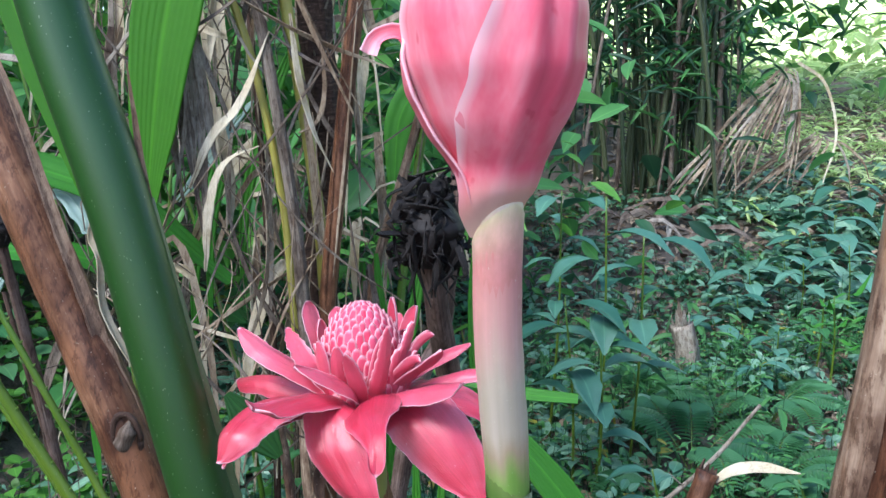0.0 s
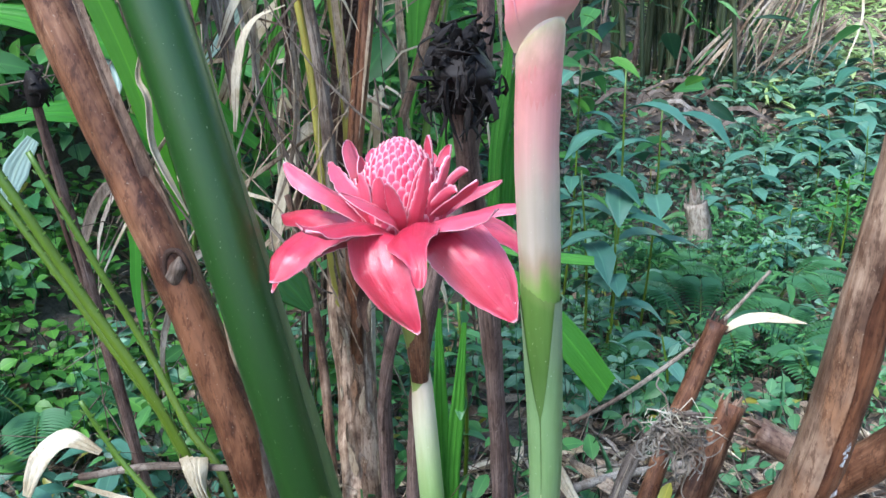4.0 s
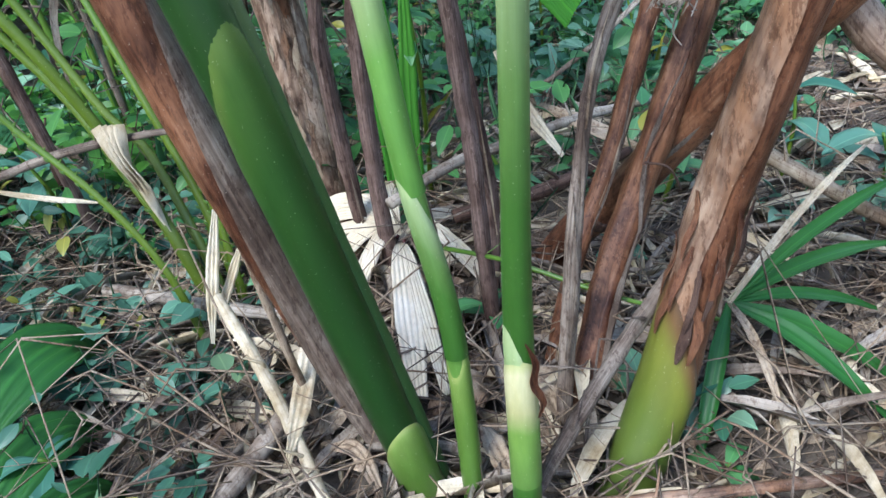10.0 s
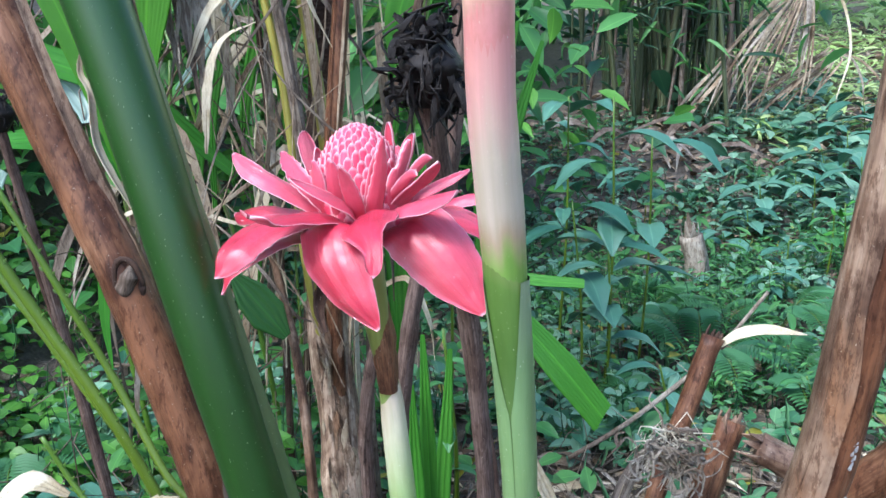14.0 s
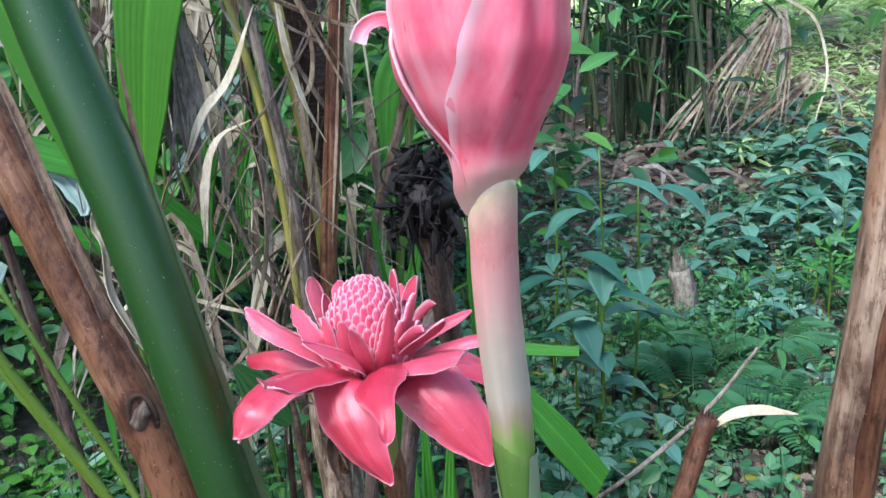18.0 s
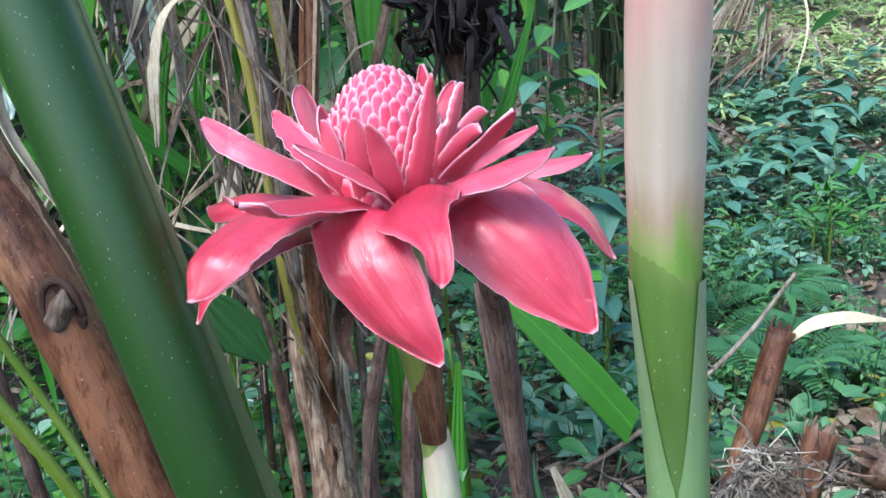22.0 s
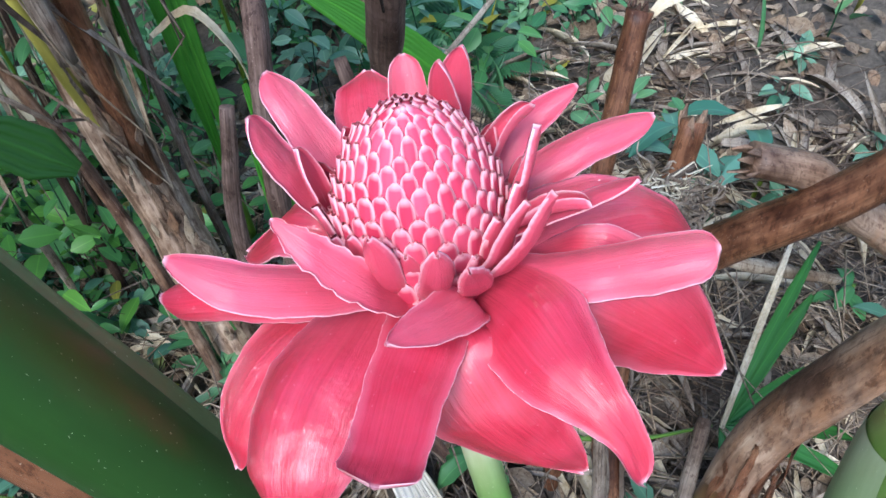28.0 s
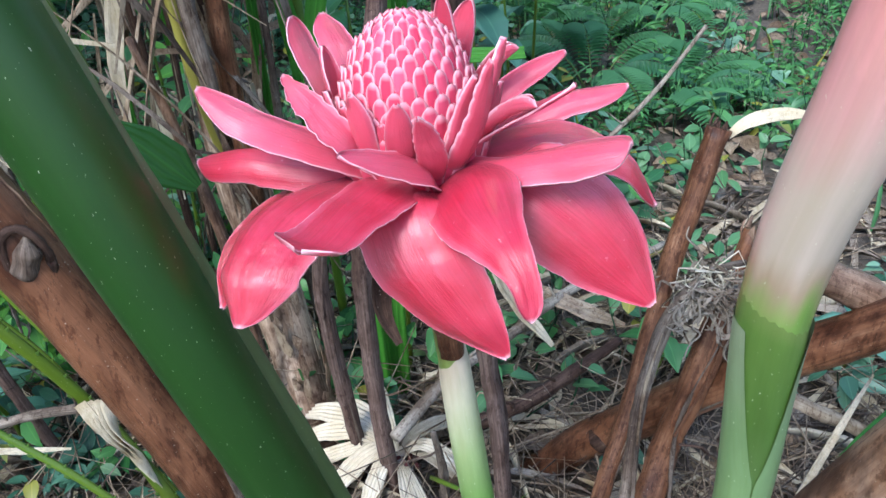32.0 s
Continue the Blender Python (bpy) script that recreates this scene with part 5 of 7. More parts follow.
for k in range(70):
    z = random.uniform(0.05, 0.5)
    a = random.uniform(-2.6, -0.5)
    c = (-0.125 - 0.09 * min(z, 0.4), 0.955 + 0.27 * min(z, 0.4), z)
    r = 0.029
    p = np.array((c[0] + r * math.cos(a), c[1] + r * math.sin(a), z))
    L = random.uniform(0.02, 0.06)
    part("bark_flake", strip_mesh("bark_flake", [p, p + (0.001, -0.001, L * 0.5), p + (random.uniform(-0.004, 0.004), -0.004, L)], [0.003, random.uniform(0.004, 0.013), 0.002], up=(math.cos(a), math.sin(a), 0), ragged=0.8, across=5, steps=7), random.choice(["leaf_dry_tan", "bark", "stalk_tan"]), bt)
for k in range(40):
    z = random.uniform(0.48, 1.08)
    a = random.uniform(-2.8, -0.3)
    p = np.array((-0.160 + 0.022 * math.cos(a), 1.08 + 0.022 * math.sin(a), z))
    d = np.array((math.cos(a), math.sin(a) * 0.6, random.uniform(0.5, 2.0)))
    part("spine", strip_mesh("spine", [p, p + d * 0.008, p + d * 0.015], [0.003, 0.002, 0.0004], up=(0.3, -1, 0), across=3, steps=4), "stalk_grey", bt)

stalk("yellow-green palm leaf stem with dry edges", [(-0.158, 1.075, 0.16), (-0.167, 1.052, 0.30), (-0.180, 1.015, 0.45), (-0.184, 1.0, 0.56), (-0.194, 1.0, 0.69), (-0.222, 1.0, 0.842), (-0.257, 1.0, 0.959), (-0.31, 1.0, 1.15)], [0.009, 0.008, 0.0065, 0.0055, 0.005, 0.005, 0.0045, 0.004], "petiole_yellow", name="palm_shoot", bumps=0.05, group="palm leaf stems", category="leaf stem")
stalk("yellow palm leaf stem against the trunk", [(-0.156, 1.08, 0.22), (-0.150, 1.052, 0.40), (-0.150, 1.035, 0.56), (-0.156, 1.03, 0.673), (-0.172, 1.03, 0.805), (-0.191, 1.03, 0.939), (-0.215, 1.03, 1.10)], [0.0075, 0.0075, 0.0075, 0.007, 0.007, 0.006], "petiole_yellow", name="palm_shoot", bumps=0.05, group="palm leaf stems", category="leaf stem", ridge=2)
stalk("long straight brown dead leaf stem", [(-0.150, 1.06, 0.05), (-0.150, 1.03, 0.30), (-0.148, 1.01, 0.45), (-0.143, 1.0, 0.55), (-0.121, 1.0, 0.748), (-0.100, 1.0, 0.92), (-0.086, 1.0, 1.04), (-0.06, 1.0, 1.25)], [0.010, 0.010, 0.0105, 0.0105, 0.010, 0.0095, 0.009], "stalk_brown", name="palm_shoot", group="palm leaf stems", category="leaf stem", bumps=0.08)
stalk("thin tan dead stem beside the trunk", [(-0.178, 0.95, -0.02), (-0.180, 0.955, 0.18), (-0.190, 0.97, 0.32), (-0.204, 0.98, 0.41), (-0.225, 0.98, 0.52)], [0.007, 0.007, 0.0065, 0.006, 0.004], "stalk_tan", name="palm_shoot", group="palm leaf stems", category="leaf stem")
stalk("grey dead leaf stem with pale edge", [(-0.165, 0.98, 0.45), (-0.172, 0.98, 0.62), (-0.188, 0.985, 0.75), (-0.212, 0.99, 0.90), (-0.24, 0.99, 1.04), (-0.27, 1.0, 1.2)], [0.008, 0.008, 0.007, 0.007, 0.007, 0.006], "stalk_grey", name="palm_shoot", group="palm leaf stems", category="leaf stem", flat=0.6)
stalk("slender green cane rising behind the flowers", [(-0.075, 1.15, -0.05), (-0.066, 1.18, 0.45), (-0.040, 1.2, 0.68), (-0.006, 1.2, 0.89), (0.032, 1.2, 1.05), (0.09, 1.2, 1.3)], [0.0065, 0.0065, 0.0062, 0.006, 0.006, 0.005], "petiole_lime", name="cane", bumps=0.02, group="", category="plant stalk")
sp = stalk("spiny tan cane leaning behind the flowers", [(-0.13, 1.15, 0.35), (-0.10, 1.2, 0.55), (-0.055, 1.2, 0.705), (-0.015, 1.2, 0.85), (0.03, 1.22, 1.02)], [0.0075, 0.0075, 0.007, 0.006, 0.005], "stalk_tan", name="cane", bumps=0.08, group="", category="plant stalk")
for k in range(30):
    u = k / 30
    p = np.array((-0.13 + 0.16 * u, 1.158 + 0.05 * u - 0.006, 0.36 + 0.64 * u))
    d = np.array((random.uniform(-1, 1), -0.6, random.uniform(-0.3, 0.6)))
    part("thorn", strip_mesh("thorn", [p, p + d * 0.006, p + d * 0.011], [0.003, 0.002, 0.0003], up=(0.3, -1, 0.1), across=3, steps=4), "stalk_tan", sp)

# withered flower heads


def dead_head(at, size, stem, radii, label, mat="stalk_mauve", n=170, drop=1.0):
    t = thing("dead_flower_head", label, "dead flower", stem[-1], "dead flower heads")
    part("stem", tube_mesh("stem", stem, radii, sides=16, steps=50, bumps=0.14, ridge=4), mat, t)
    part("core", tube_mesh("core", [(at[0], at[1], at[2] - size * 0.6), at, (at[0], at[1], at[2] + size * 0.75)], [size * 0.25, size * 0.5, size * 0.12], sides=14, steps=18, bumps=0.5), "husk_black", t)
    for k in range(n):
        a = random.uniform(0, 2 * math.pi)
        h = random.uniform(-0.5, 0.75) * size
        L = size * random.uniform(0.35, 0.85)
        b = np.array((at[0], at[1], at[2] + h))
        o = np.array((math.cos(a), math.sin(a), 0.0))
        h *= 1.25
        r = size * random.uniform(0.22, 0.56) * (1 - 0.4 * max(0, h / size))
        dz = np.array((0, 0, -L * drop * random.uniform(-0.2, 1.0)))
        k1, k2 = rng.normal(0, 0.12, 3) * size, rng.normal(0, 0.16, 3) * size
        part("withered_bract", strip_mesh("withered_bract", [b + o * size * 0.2, b + o * r + k1 + np.array((0, 0, 0.08 * size)), b + o * r * 1.15 + 0.5 * dz + k2, b + o * r * random.uniform(0.8, 1.6) + dz * 1.25], [size * 0.07, size * random.uniform(0.04, 0.15), size * random.uniform(0.04, 0.13), size * 0.02], up=(*o[:2], 0.4), across=5, steps=11, ragged=0.7, twist=random.uniform(-320, 320)), "husk_black", t)
    return t


dead_head((-0.010, 0.612, 0.706), 0.045, [(-0.010, 0.612, 0.70), (-0.004, 0.632, 0.64), (0.008, 0.69, 0.55), (0.024, 0.74, 0.44), (0.036, 0.748, 0.262), (0.040, 0.738, 0.19), (0.042, 0.72, 0.062), (0.045, 0.70, -0.03)], [0.008, 0.0095, 0.0090, 0.0085, 0.0080, 0.0078, 0.0078, 0.0078], "withered black flower head on a dead brown stem")
dead_head((0.015, 0.96, 0.822), 0.05, [(0.015, 0.96, 0.80), (0.020, 0.95, 0.732), (0.008, 0.95, 0.62), (-0.002, 0.95, 0.53), (-0.028, 0.87, 0.49), (-0.055, 0.86, 0.33), (-0.062, 0.85, 0.148), (-0.058, 0.83, -0.02)], [0.009, 0.010, 0.009, 0.0088, 0.0088, 0.0088, 0.0088, 0.0088], "withered dark brown flower head behind the clump", n=130)
dead_head((-0.525, 0.975, 0.650), 0.032, [(-0.525, 0.975, 0.64), (-0.50, 1.0, 0.4), (-0.46, 1.0, 0.1), (-0.44, 1.0, -0.03)], [0.006, 0.007, 0.008, 0.008], "small dry seed head among the leaf stems", n=36, drop=0.3)
stalk("split dark dead stem with curling skin", [(0.050, 0.78, -0.03), (0.060, 0.80, 0.108), (0.050, 0.79, 0.20), (0.036, 0.80, 0.32), (0.022, 0.80, 0.40), (0.010, 0.80, 0.49)], [0.007, 0.0075, 0.0075, 0.008, 0.0075, 0.005], "stalk_mauve", flat=0.55, ridge=3)
stalk("thin dark dead stem in the clump", [(-0.085, 0.88, -0.02), (-0.098, 0.87, 0.2), (-0.095, 0.86, 0.33), (-0.07, 0.85, 0.45)], [0.008, 0.009, 0.008, 0.006], "stalk_mauve", flat=0.7, ridge=3)
stalk("short dead stem stub in the litter", [(-0.010, 0.80, -0.02), (-0.006, 0.80, 0.06), (-0.014, 0.79, 0.14)], [0.006, 0.0055, 0.003], "stalk_grey", flat=0.7)

# ---- leaf stems on the one side ----
LS = [
    [(-0.262, 0.82, -0.03), (-0.290, 0.83, 0.08), (-0.332, 0.86, 0.185), (-0.381, 0.86, 0.308), (-0.449, 0.86, 0.437), (-0.506, 0.85, 0.559), (-0.58, 0.85, 0.70)],
    [(-0.258, 0.84, -0.03), (-0.300, 0.87, 0.05), (-0.352, 0.91, 0.14), (-0.40, 0.94, 0.23), (-0.466, 0.95, 0.335), (-0.565, 0.95, 0.508), (-0.64, 0.95, 0.63)],
    [(-0.250, 0.82, -0.03), (-0.272, 0.85, 0.06), (-0.315, 0.90, 0.17), (-0.355, 0.92, 0.215), (-0.416, 0.95, 0.327), (-0.471, 0.95, 0.449), (-0.53, 0.95, 0.58)],
    [(-0.262, 0.75, -0.03), (-0.290, 0.765, 0.09), (-0.335, 0.78, 0.175), (-0.401, 0.80, 0.255), (-0.435, 0.80, 0.325)],
    [(-0.240, 0.84, -0.03), (-0.262, 0.87, 0.1), (-0.30, 0.90, 0.22), (-0.345, 0.94, 0.34), (-0.37, 0.96, 0.42)],
    [(-0.235, 0.83, -0.03), (-0.250, 0.86, 0.12), (-0.275, 0.9, 0.25)],
]
for k, pts in enumerate(LS):
    r = (0.0066, 0.0054, 0.0052, 0.0040, 0.0048, 0.0046)[k]
    t = thing("palm_shoot", "green leaf stem with toothed edges at the clump's foot", "leaf stem", pts[0], "green leaf stems")
    part("stem", tube_mesh("stem", pts, [r * 1.4, r * 1.1, r, r, r * 0.9, r * 0.7], sides=14, steps=40, bumps=0.04, metric=False, flat=0.7), "petiole_lime", t)
    c, u, L = spline(pts, 46)
    for i in range(3, 44, 2):
        for sgn in (-1, 1):
            p = c[i] + np.array((sgn * r * 0.8, -r * 0.3, -sgn * r * 0.5))
            part("tooth", strip_mesh("tooth", [p, p + np.array((sgn * 0.003, -0.001, 0.001)), p + np.array((sgn * 0.005, -0.001, 0.004))], [0.005, 0.003, 0.0005], up=(0, -1, 0.2), across=3, steps=4), "sheath_green", t)
    if k == 0:
        tie = (-0.318, 0.845, 0.22)
        for q in range(5):
            part("dry_knot", strip_mesh("dry_knot", [(tie[0] - 0.02 + 0.006 * q, tie[1] - 0.01, tie[2] + 0.012), (tie[0] + 0.004 * q - 0.01, tie[1] - 0.018, tie[2] - 0.01 - 0.004 * q), (tie[0] + 0.006 * q, tie[1] - 0.012, tie[2] - 0.05 - 0.02 * q)], [0.012, 0.014, 0.003], up=(0, -1, 0.2), twist=80 * q, across=5, steps=10, ragged=0.2), "leaf_dry_pale", t, "white dried leaf knotted round the stem")

# ---- leaves and sticks ----


def blade(label, pts, widths, mat, name="broad_leaf_plant", up=(0, -1, 0.3), pleats=0, depth=0.0, fold=0.1, ragged=0.0, twist=0.0, group="", category="leaf", across=13, steps=28):
    me = strip_mesh("blade", pts, widths, up=up, pleats=pleats, depth=depth, fold=fold, ragged=ragged, twist=twist, across=across, steps=steps)
    t = thing(name, label, category, pts[0], group)
    part("blade", me, mat, t)
    c = np.array(pts[:3]) - 0.0012 * np.array(up) / np.linalg.norm(up)
    part("midrib", tube_mesh("midrib", c, [0.0016, 0.0012, 0.0005], sides=6, steps=12, bumps=0, metric=False), "leaf_dry_tan" if mat.startswith(("leaf_dry", "stalk")) else "petiole_lime", t)
    return t


blade("broad bright green leaf lit from behind", [(-0.344, 0.959, 0.652), (-0.335, 0.959, 0.736), (-0.311, 0.959, 0.882), (-0.276, 0.959, 0.985), (-0.202, 0.974, 1.111)], [0.006, 0.054, 0.080, 0.076, 0.04], "blade_lime", pleats=11, depth=0.0012, across=33)
blade("long narrow green leaf blade", [(-0.361, 0.989, 0.485), (-0.410, 0.989, 0.674), (-0.470, 0.989, 0.840), (-0.507, 0.989, 0.963), (-0.541, 0.989, 1.115)], [0.012, 0.03, 0.036, 0.036, 0.02], "blade_lime", pleats=5, depth=0.001)
blade("narrow green leaf blade hanging down", [(-0.410, 0.95, 0.58), (-0.412, 0.95, 0.471), (-0.418, 0.95, 0.40), (-0.416, 0.95, 0.34)], [0.006, 0.016, 0.014, 0.002], "blade_green")
blade("large drooping green leaf", [(-0.38, 1.1, 0.50), (-0.45, 1.08, 0.585), (-0.53, 1.05, 0.61), (-0.62, 1.05, 0.60)], [0.02, 0.05, 0.06, 0.02], "blade_green", up=(0, -0.4, 1), pleats=4, depth=0.003)
blade("large green leaf arching over the litter", [(-0.30, 1.15, 0.55), (-0.42, 1.12, 0.66), (-0.56, 1.1, 0.72), (-0.68, 1.1, 0.74)], [0.02, 0.05, 0.06, 0.03], "blade_green", up=(0, -0.6, 1), pleats=4, depth=0.003)
blade("dark green pleated leaf, the clump's shade put into its colour", [(-0.253, 0.930, 0.464), (-0.235, 0.930, 0.441), (-0.217, 0.930, 0.417), (-0.194, 0.930, 0.386)], [0.01, 0.04, 0.045, 0.012], "leaf_painted_shade", up=(0.3, -1, 0.3), pleats=5, depth=0.002, across=21)
# three leaves whose silvery sheen is colour, not reflection
blade("green leaf with a silvery sheen painted into its colour", [(-0.368, 1.15, 0.665), (-0.338, 1.15, 0.702), (-0.299, 1.15, 0.758), (-0.258, 1.15, 0.802)], [0.006, 0.018, 0.022, 0.004], "leaf_painted_sheen", pleats=3, depth=0.001, up=(0.6, -0.5, 0.8))
blade("leaf hanging in the shade with a painted silvery sheen", [(-0.598, 1.1, 0.568), (-0.626, 1.1, 0.528), (-0.652, 1.1, 0.475)], [0.018, 0.036, 0.016], "leaf_painted_sheen", up=(0.3, -1, 0.4), pleats=5, depth=0.0015, across=17)
blade("leaf bent over in the shade with a painted silvery sheen", [(-0.535, 1.1, 0.675), (-0.501, 1.1, 0.680), (-0.474, 1.09, 0.650), (-0.468, 1.08, 0.63)], [0.006, 0.024, 0.030, 0.01], "leaf_painted_sheen", up=(0.2, -0.8, 0.7), pleats=3, depth=0.0015)
blade("pleated green palm leaf pointing away", [(0.045, 1.10, 0.395), (0.10, 1.08, 0.34), (0.15, 1.06, 0.285), (0.205, 1.05, 0.215)], [0.015, 0.045, 0.062, 0.055], "blade_green", pleats=9, depth=0.006, across=37, up=(0.5, -0.6, 0.8))
blade("slim pleated green leaf", [(0.03, 1.15, 0.40), (0.11, 1.13, 0.39), (0.19, 1.12, 0.385)], [0.01, 0.025, 0.018], "blade_green", pleats=4, depth=0.004, up=(0, -0.5, 1))
for k, (x0, z0, x1, z1, yy) in enumerate(((0.06, 0.52, 0.11, 0.75, 1.3), (0.08, 0.5, 0.15, 0.72, 1.32), (0.05, 0.5, 0.075, 0.74, 1.28), (-0.06, 0.42, -0.02, 0.62, 1.1), (-0.075, 0.40, -0.09, 0.60, 1.1), (-0.03, 0.10, -0.035, 0.36, 1.0), (-0.015, 0.10, 0.0, 0.34, 1.0), (-0.045, 0.08, -0.05, 0.30, 0.98))):
    blade("upright narrow green leaf blade", [(x0, yy, z0 - 0.2), (x0, yy, z0), ((x0 + x1) / 2, yy, (z0 + z1) / 2), (x1, yy, z1)], [0.008, 0.02, 0.022, 0.006], "blade_green", group="narrow green blades", pleats=3, depth=0.002)

# fan of palm leaflets on the ground
fan = thing("palm_leaf", "split green palm leaf lying beside the brown stalk", "palm leaf", (0.248, 0.60, 0.07))
for k, (tx, ty, tz, w, mat) in enumerate(((0.46, 0.71, 0.12, 0.018, "fan_green"), (0.45, 0.69, 0.055, 0.022, "fan_green"), (0.41, 0.63, 0.022, 0.018, "fan_green"), (0.40, 0.555, -0.010, 0.026, "fan_green"), (0.36, 0.51, 0.0, 0.024, "fan_green"), (0.27, 0.52, 0.010, 0.012, "leaf_dry_tan"), (0.192, 0.505, -0.015, 0.022, "fan_green"), (0.43, 0.72, 0.16, 0.010, "leaf_dry_pale"))):
    b = np.array((0.248, 0.60, 0.078))
    e = np.array((tx, ty, tz))
    part("leaflet", strip_mesh("leaflet", [b, b + (e - b) * 0.35 + (0, 0, 0.012), b + (e - b) * 0.7 + (0, 0, 0.01), e], [0.005, w * 0.75, w * 0.72, w * 0.22], up=(0, -0.4, 1), fold=0.35, pleats=2, depth=0.002, across=9), mat, fan)
# dry star of pale leaflets
star = thing("dry_palm_leaf", "bleached dry palm leaf spread like a star on the litter", "dry leaf", (-0.047, 0.865, 0.0))
for tx, ty, tz, w, hump in ((-0.042, 0.617, 0.0, 0.030, 0.03), (-0.015, 0.617, 0.0, 0.018, 0.03), (0.055, 0.80, -0.015, 0.022, 0.045), (0.035, 0.90, 0.03, 0.020, 0.02), (-0.150, 0.915, 0.04, 0.026, 0.03), (-0.147, 0.955, 0.04, 0.028, 0.035), (-0.105, 0.965, 0.035, 0.024, 0.03), (-0.130, 0.840, 0.02, 0.026, 0.03), (-0.100, 0.800, 0.01, 0.022, 0.03), (-0.055, 0.98, 0.05, 0.018, 0.02), (-0.165, 0.875, 0.03, 0.020, 0.025), (0.015, 0.84, 0.0, 0.012, 0.02)):
    b = np.array((-0.047, 0.865, 0.030))
    e = np.array((tx, ty, tz))
    part("leaflet", strip_mesh("leaflet", [b, b + (e - b) * 0.3 + (0, 0, hump), b + (e - b) * 0.7 + (0, 0, hump * 0.7), e], [0.006, w * 0.8, w, w * 0.55], up=(0, -0.3, 1), pleats=5, depth=0.003, across=21, ragged=0.08), "leaf_bleached", star)
for k in range(14):
    p = np.array((-0.035, 0.845, 0.042)) + rng.normal(0, 1, 3) * np.array((0.007, 0.006, 0.004))
    part("berry", tube_mesh("berry", [p - (0, 0, 0.0028), p, p + (0, 0, 0.0028)], [0.0005, 0.0030, 0.0005], sides=8, steps=7, bumps=0.1), "berry_red", star, "small dried dark red berry")
for k, (pts, w, mat) in enumerate((
    ([(-0.128, 0.665, 0.10), (-0.136, 0.63, 0.07), (-0.146, 0.57, 0.05), (-0.156, 0.52, 0.035)], 0.018, "leaf_dry_pale"), ([(-0.205, 0.70, 0.19), (-0.215, 0.69, 0.15), (-0.222, 0.68, 0.12), (-0.235, 0.67, 0.06)], 0.012, "leaf_dry_pale"),
    ([(-0.19, 0.70, 0.15), (-0.205, 0.69, 0.12), (-0.225, 0.68, 0.08)], 0.010, "leaf_dry_pale"), ([(-0.575, 0.9, 0.13), (-0.555, 0.91, 0.18), (-0.52, 0.92, 0.205), (-0.478, 0.92, 0.185)], 0.030, "leaf_dry_pale"),
    ([(-0.51, 0.90, 0.15), (-0.45, 0.90, 0.13), (-0.39, 0.90, 0.115)], 0.008, "leaf_dry_pale"), ([(-0.10, 0.45, 0.02), (-0.07, 0.46, 0.025), (-0.045, 0.48, 0.02)], 0.016, "leaf_dry_pale"),
    ([(0.10, 1.0, 0.20), (0.13, 0.98, 0.13), (0.17, 0.95, 0.07)], 0.022, "leaf_dry_pale"), ([(0.16, 1.05, 0.10), (0.22, 1.0, 0.08), (0.28, 0.98, 0.05)], 0.026, "leaf_dry_tan"),
    ([(0.06, 0.62, 0.0), (0.075, 0.60, 0.02), (0.085, 0.57, 0.0)], 0.03, "leaf_dry_tan"), ([(-0.01, 0.58, -0.005), (0.01, 0.60, 0.02), (0.03, 0.62, 0.0)], 0.035, "leaf_dry_tan"),
    ([(-0.08, 0.50, 0.0), (-0.10, 0.54, 0.02), (-0.13, 0.57, 0.0)], 0.016, "leaf_dry_tan"), ([(0.03, 0.50, 0.0), (0.02, 0.52, 0.02), (0.012, 0.54, 0.03)], 0.02, "leaf_dry_tan"))):
    blade("curled dry leaf lying in the litter", pts, [w * 0.4, w, w, w * 0.3], mat, name="dry_leaf", up=(0.2, -0.5, 1), pleats=3, depth=0.002, ragged=0.15, group="dry leaves", category="dry leaf", across=13, steps=16)

